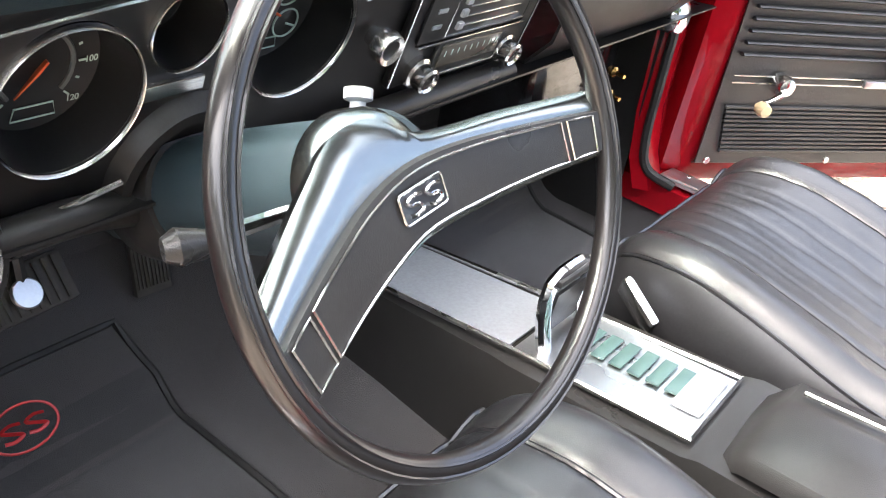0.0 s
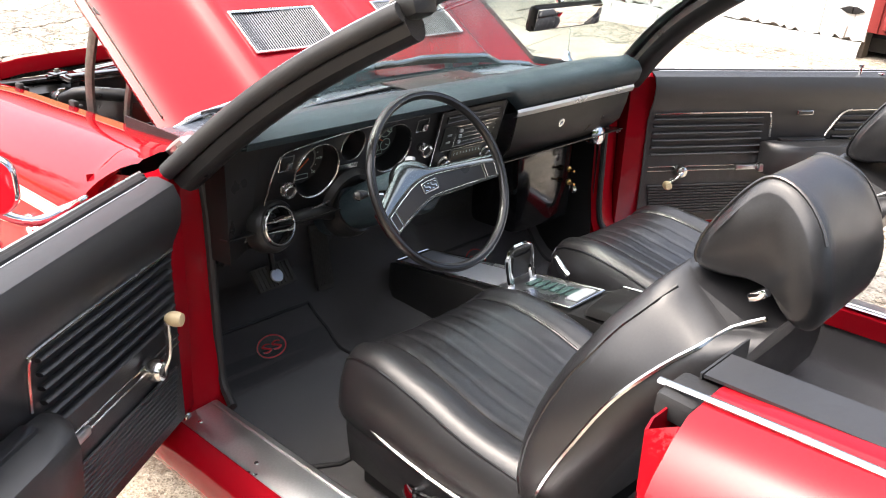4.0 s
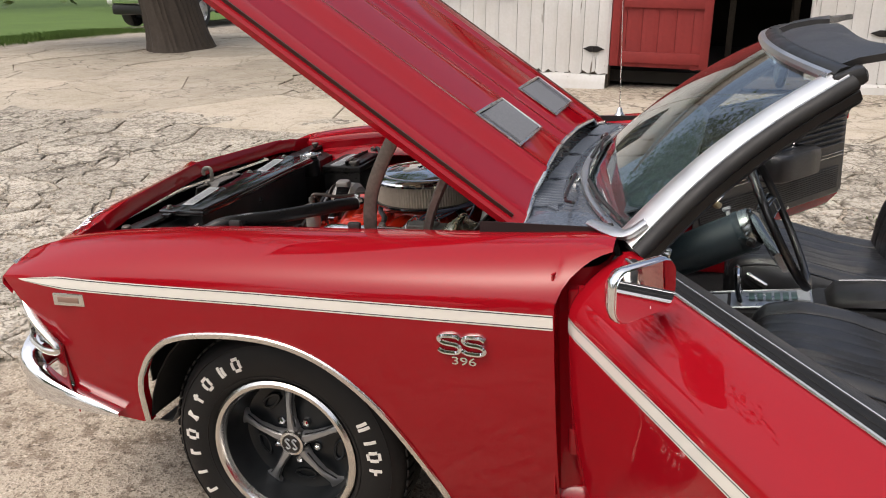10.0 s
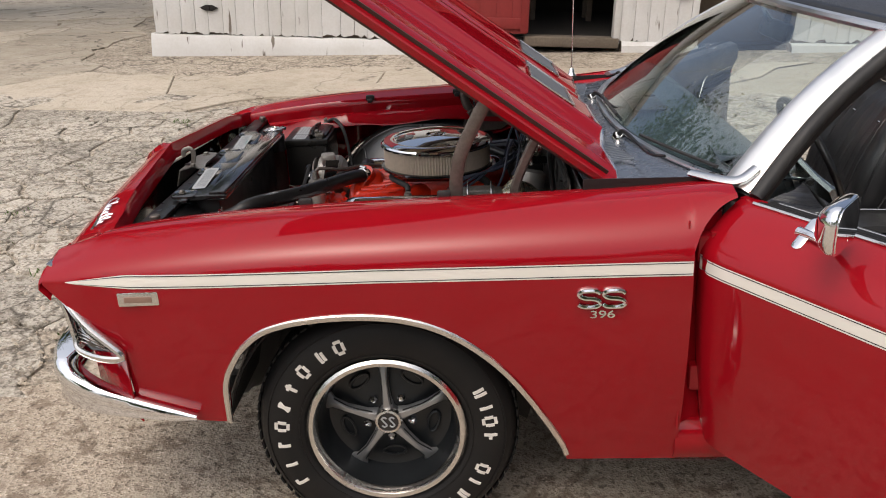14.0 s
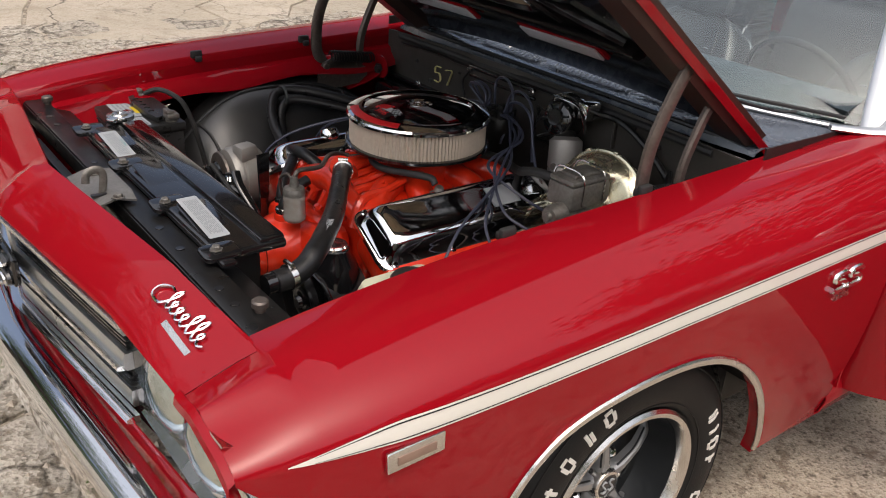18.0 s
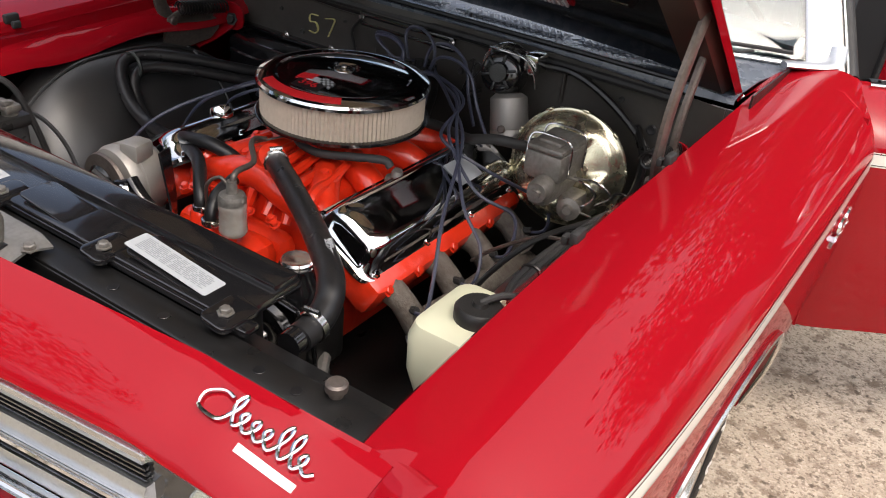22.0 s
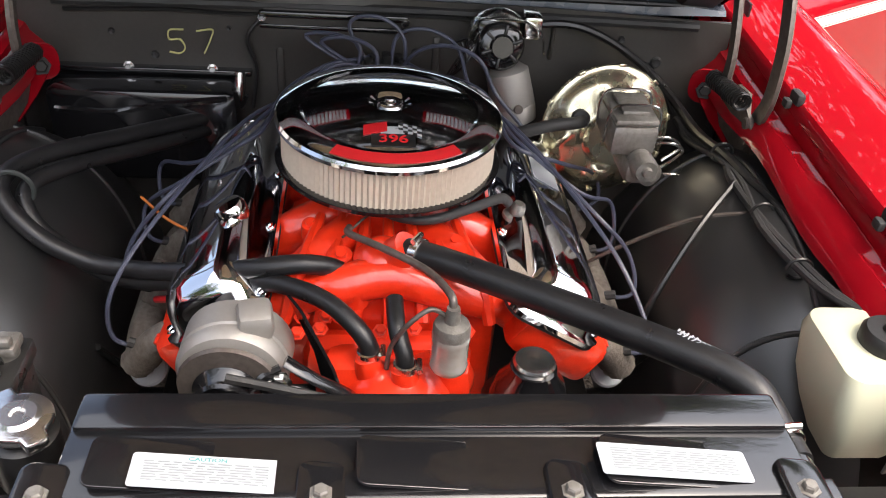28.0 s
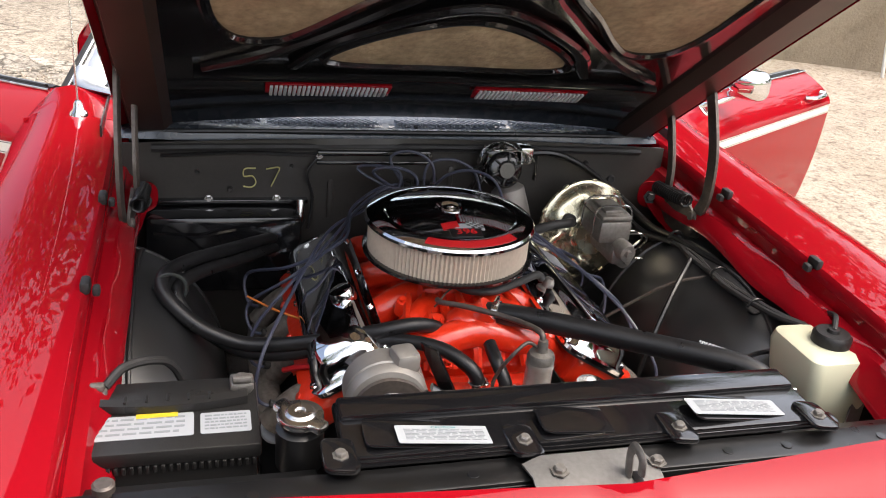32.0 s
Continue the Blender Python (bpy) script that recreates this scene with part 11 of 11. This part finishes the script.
    part("front_valance", box((2.66, 0, 0.42), (0.25, 1.7, 0.24), 0.05), BLACK_PLASTIC, p)
    part("rear_bumper", box((-3.02, 0, 0.58), (0.16, 1.9, 0.18), 0.03), CHROME, p, "chrome rear bumper")
    # black slab on the solid bed stands for its shaded hollow
    part("bed_cavity", box((-1.87, 0, 1.345), (2.0, 1.6, 0.05)), BLACK_PLASTIC, p)
    part("bed_rack", tube([(-0.90, -0.85, 1.36), (-0.88, -0.80, 1.72), (-0.88, 0.80, 1.72), (-0.90, 0.85, 1.36)], 0.035, 8, smooth=1), BLACK_PLASTIC, p, "black rack behind the cab")
    part("bed_rack", tube([(-2.4, -0.85, 1.36), (-2.38, -0.80, 1.72), (-2.38, 0.80, 1.72), (-2.4, 0.85, 1.36)], 0.035, 8, smooth=1), BLACK_PLASTIC, p)
    part("under_frame", box((0, 0, 0.42), (5.0, 1.3, 0.16)), SATIN_BLACK, p)
    return p
def on_ground(x, y, fx, fy, zoff=0.0):
    """Stands a vehicle at x, y, facing (fx, fy), tilted with the ground."""
    f = V(fx, fy, 0).normalized()
    a, b = V(x, y, 0) + f * 1.8, V(x, y, 0) - f * 1.8
    pitch = math.atan2(gz(a.x, a.y) - gz(b.x, b.y), 3.6)
    return Matrix.Translation((x, y, (gz(a.x, a.y) + gz(b.x, b.y)) / 2 + zoff)) @ Matrix.Rotation(math.atan2(f.y, f.x), 4, "Z") @ Matrix.Rotation(-pitch, 4, "Y")
pickup(on_ground(-12.5, 17.6, 0.13, -0.99))
# the small blue trailer, made from an old pickup bed
tr = thing("box_trailer", "small blue trailer with white top rails behind the truck", "trailer", m=on_ground(-13.1, 23.4, 0.13, -0.99))
part("trailer_bed", prism([(-1.2, 0.5)] + arch(-0.2, 0.40, 8, 0.5) + [(1.2, 0.5), (1.2, 1.12), (-1.2, 1.12)], 1.56, side_on(-0.78), 0.02), TRAILER_BLUE, tr, "blue steel box")
for s in (-1, 1):
    part("top_rail", box((0, s * 0.78, 1.17), (2.46, 0.12, 0.10), 0.02), TRUCK_WHITE, tr, "white top rail")
    part("mudguard", sheet([[V(-0.2 + 0.44 * math.cos(a), s * y, 0.40 + 0.44 * math.sin(a)) for y in (0.76, 0.86, 0.96)] for a in np.linspace(0, math.pi, 11)], 0.02), TRAILER_BLUE, tr, "rounded blue mudguard")
    road_wheel(tr, -0.2, s * 0.86, 0.34, 0.20, s)
    part("tail_lamp", box((-1.23, s * 0.7, 0.62), (0.05, 0.12, 0.10), 0.01), TAIL_RED, tr)
part("tailgate", box((-1.21, 0, 0.82), (0.04, 1.5, 0.56), 0.01), TRAILER_BLUE, tr)
part("rear_bar", box((-1.30, 0, 0.52), (0.10, 1.5, 0.10), 0.02), SATIN_BLACK, tr)
part("drawbar", tube([(1.2, -0.4, 0.48), (2.3, 0, 0.50), (2.5, 0, 0.52)], 0.04, 8, smooth=1), SATIN_BLACK, tr)

# ---- broken paving, piece by piece ----
def paving(parent, x0, x1, y0, y1, cell, gap, thick, mat, name, keep, seed, jag=0.16):
    """Irregular pieces between shared, ragged cracks."""
    rng = random.Random(seed)
    nx, ny = int((x1 - x0) / cell), int((y1 - y0) / cell)
    P = {}
    for i in range(nx + 1):
        for j in range(ny + 1):
            P[i, j] = V(x0 + (x1 - x0) * i / nx + rng.uniform(-0.36, 0.36) * cell + (0.5 * cell if j % 2 else 0), y0 + (y1 - y0) * j / ny + rng.uniform(-0.32, 0.32) * cell, 0)
    E = {}
    def side(a, b):
        if (b, a) in E:
            return list(reversed(E[b, a]))
        if (a, b) not in E:
            p, q = P[a], P[b]
            n = (q - p).orthogonal().normalized()
            n = V(-(q - p).y, (q - p).x, 0).normalized()
            L = (q - p).length
            E[a, b] = [p.lerp(q, k + rng.uniform(-0.09, 0.09)) + n * rng.uniform(-jag, jag) * L for k in (0.25, 0.5, 0.75)]
        return E[a, b]
    for i in range(nx):
        for j in range(ny):
            c4 = [(i, j), (i + 1, j), (i + 1, j + 1), (i, j + 1)]
            ring = []
            for a, b in zip(c4, c4[1:] + c4[:1]):
                ring += [P[a]] + side(a, b)
            c = sum(ring, V(0, 0, 0)) / len(ring)
            if not keep(c.x, c.y):
                continue
            g = gap * rng.uniform(0.4, 1.7)
            lift, tx, ty = rng.uniform(-0.004, 0.003), rng.uniform(-0.008, 0.008), rng.uniform(-0.008, 0.008)
            n = len(ring)
            vs = []
            for inset, drop in ((g * 0.5, thick), (g * 0.55, 0.006), (g * 0.5 + 0.010, 0.0)):
                for p in ring:
                    q = p + (c - p).normalized() * inset
                    vs.append(V(q.x, q.y, gz(q.x, q.y) - drop + lift + tx * (q.x - c.x) + ty * (q.y - c.y) + 0.002 * noise.noise(q * 9)))
            vs.append(V(c.x, c.y, gz(c.x, c.y) + lift + 0.002))
            fs = []
            for r in (0, 1):
                fs += [(r * n + k, r * n + (k + 1) % n, (r + 1) * n + (k + 1) % n, (r + 1) * n + k) for k in range(n)]
            fs += [(2 * n + k, 2 * n + (k + 1) % n, 3 * n) for k in range(n)]
            me = bpy.data.meshes.new(name)
            me.from_pydata(vs, [], fs)
            me.materials.append(mat)
            ob = new(name, me)
            ob.parent = parent
paving(ground, -7.0, 5.2, -0.6, 4.4, 0.44, 0.024, 0.03, BROKEN, "broken_slab", lambda x, y: y > edge_y(x) + 0.20 and y < 4.35 + 0.3 * math.sin(x), 5)
paving(ground, -12.0, 9.0, 4.2, 12.5, 1.30, 0.016, 0.03, SLAB, "pale_slab", lambda x, y: y > 4.35 + 0.3 * math.sin(x) and (y < 5.85 or x < -4.2) and math.hypot(x + 7.2, y - 9.1) > 0.95 and x > -10.8, 8, 0.10)
# gravel and stones lying in the gaps, and tufts of grass
def stones(name, n, seed, where, size, mat, label):
    rng = random.Random(seed)
    vs, fs = [], []
    while len(fs) < n * 8:
        x, y = where(rng)
        s_ = rng.uniform(*size)
        o = len(vs)
        z = gz(x, y) + s_ * 0.1
        for dx, dy, dz in ((1, 0, 0), (0, 1, 0), (-1, 0, 0), (0, -1, 0), (0, 0, 0.7), (0, 0, -0.7)):
            vs.append((x + dx * s_ * rng.uniform(0.7, 1.2), y + dy * s_ * rng.uniform(0.7, 1.2), z + dz * s_))
        fs += [(o + a, o + (a + 1) % 4, o + 4) for a in range(4)] + [(o + (a + 1) % 4, o + a, o + 5) for a in range(4)]
    me = bpy.data.meshes.new(name)
    me.from_pydata(vs, [], fs)
    me.materials.append(mat)
    return tagged(new(name, me), label, "gravel", kind="stuff")
STONE = ground_material("loose_stone", (0.42, 0.36, 0.28), (0.56, 0.50, 0.42), (0.22, 0.18, 0.14), 0.4, 40, 0.3)
stones("gravel", 9000, 3, lambda r: ((lambda x: (x, edge_y(x) + abs(r.gauss(0, 1.5))))(r.uniform(-6.5, 5))), (0.004, 0.017), STONE, "loose gravel and chips in the cracks")
def tufts(name, n, seed, where, h, label):
    rng = random.Random(seed)
    vs, fs = [], []
    for i in range(n):
        cx, cy, sp, hh = where(rng)
        for b in range(26):
            x, y = cx + rng.gauss(0, sp), cy + rng.gauss(0, sp)
            a, l = rng.uniform(0, 6.28), h * hh * rng.uniform(0.4, 1.0)
            dx, dy = math.cos(a) * l * 0.6, math.sin(a) * l * 0.6
            wx, wy = -math.sin(a) * 0.003, math.cos(a) * 0.003
            z, o = gz(x, y) - 0.012, len(vs)
            vs += [(x - wx, y - wy, z), (x + wx, y + wy, z), (x + dx * 0.5 + wx, y + dy * 0.5 + wy, z + l * 0.7), (x + dx, y + dy, z + l)]
            fs += [(o, o + 1, o + 2), (o, o + 2, o + 3)]
    me = bpy.data.meshes.new(name)
    me.from_pydata(vs, [], fs)
    me.materials.append(GRASS)
    return tagged(new(name, me), label, "grass", kind="stuff")
tufts("weeds", 90, 7, lambda r: ((lambda x: (x, edge_y(x) + 0.03 + abs(r.gauss(0, 1.3)), 0.035, r.uniform(0.4, 1.0)))(r.uniform(-5.5, 4))), 0.05, "small green weeds in the cracked paving")
tufts("grass_edge", 1500, 8, lambda r: (r.choice((-11.4, -11.7, -12.2)) + r.gauss(-0.3, 0.35), r.uniform(3, 14), 0.10, 1.0), 0.09, "grass blades along the edge of the lawn")
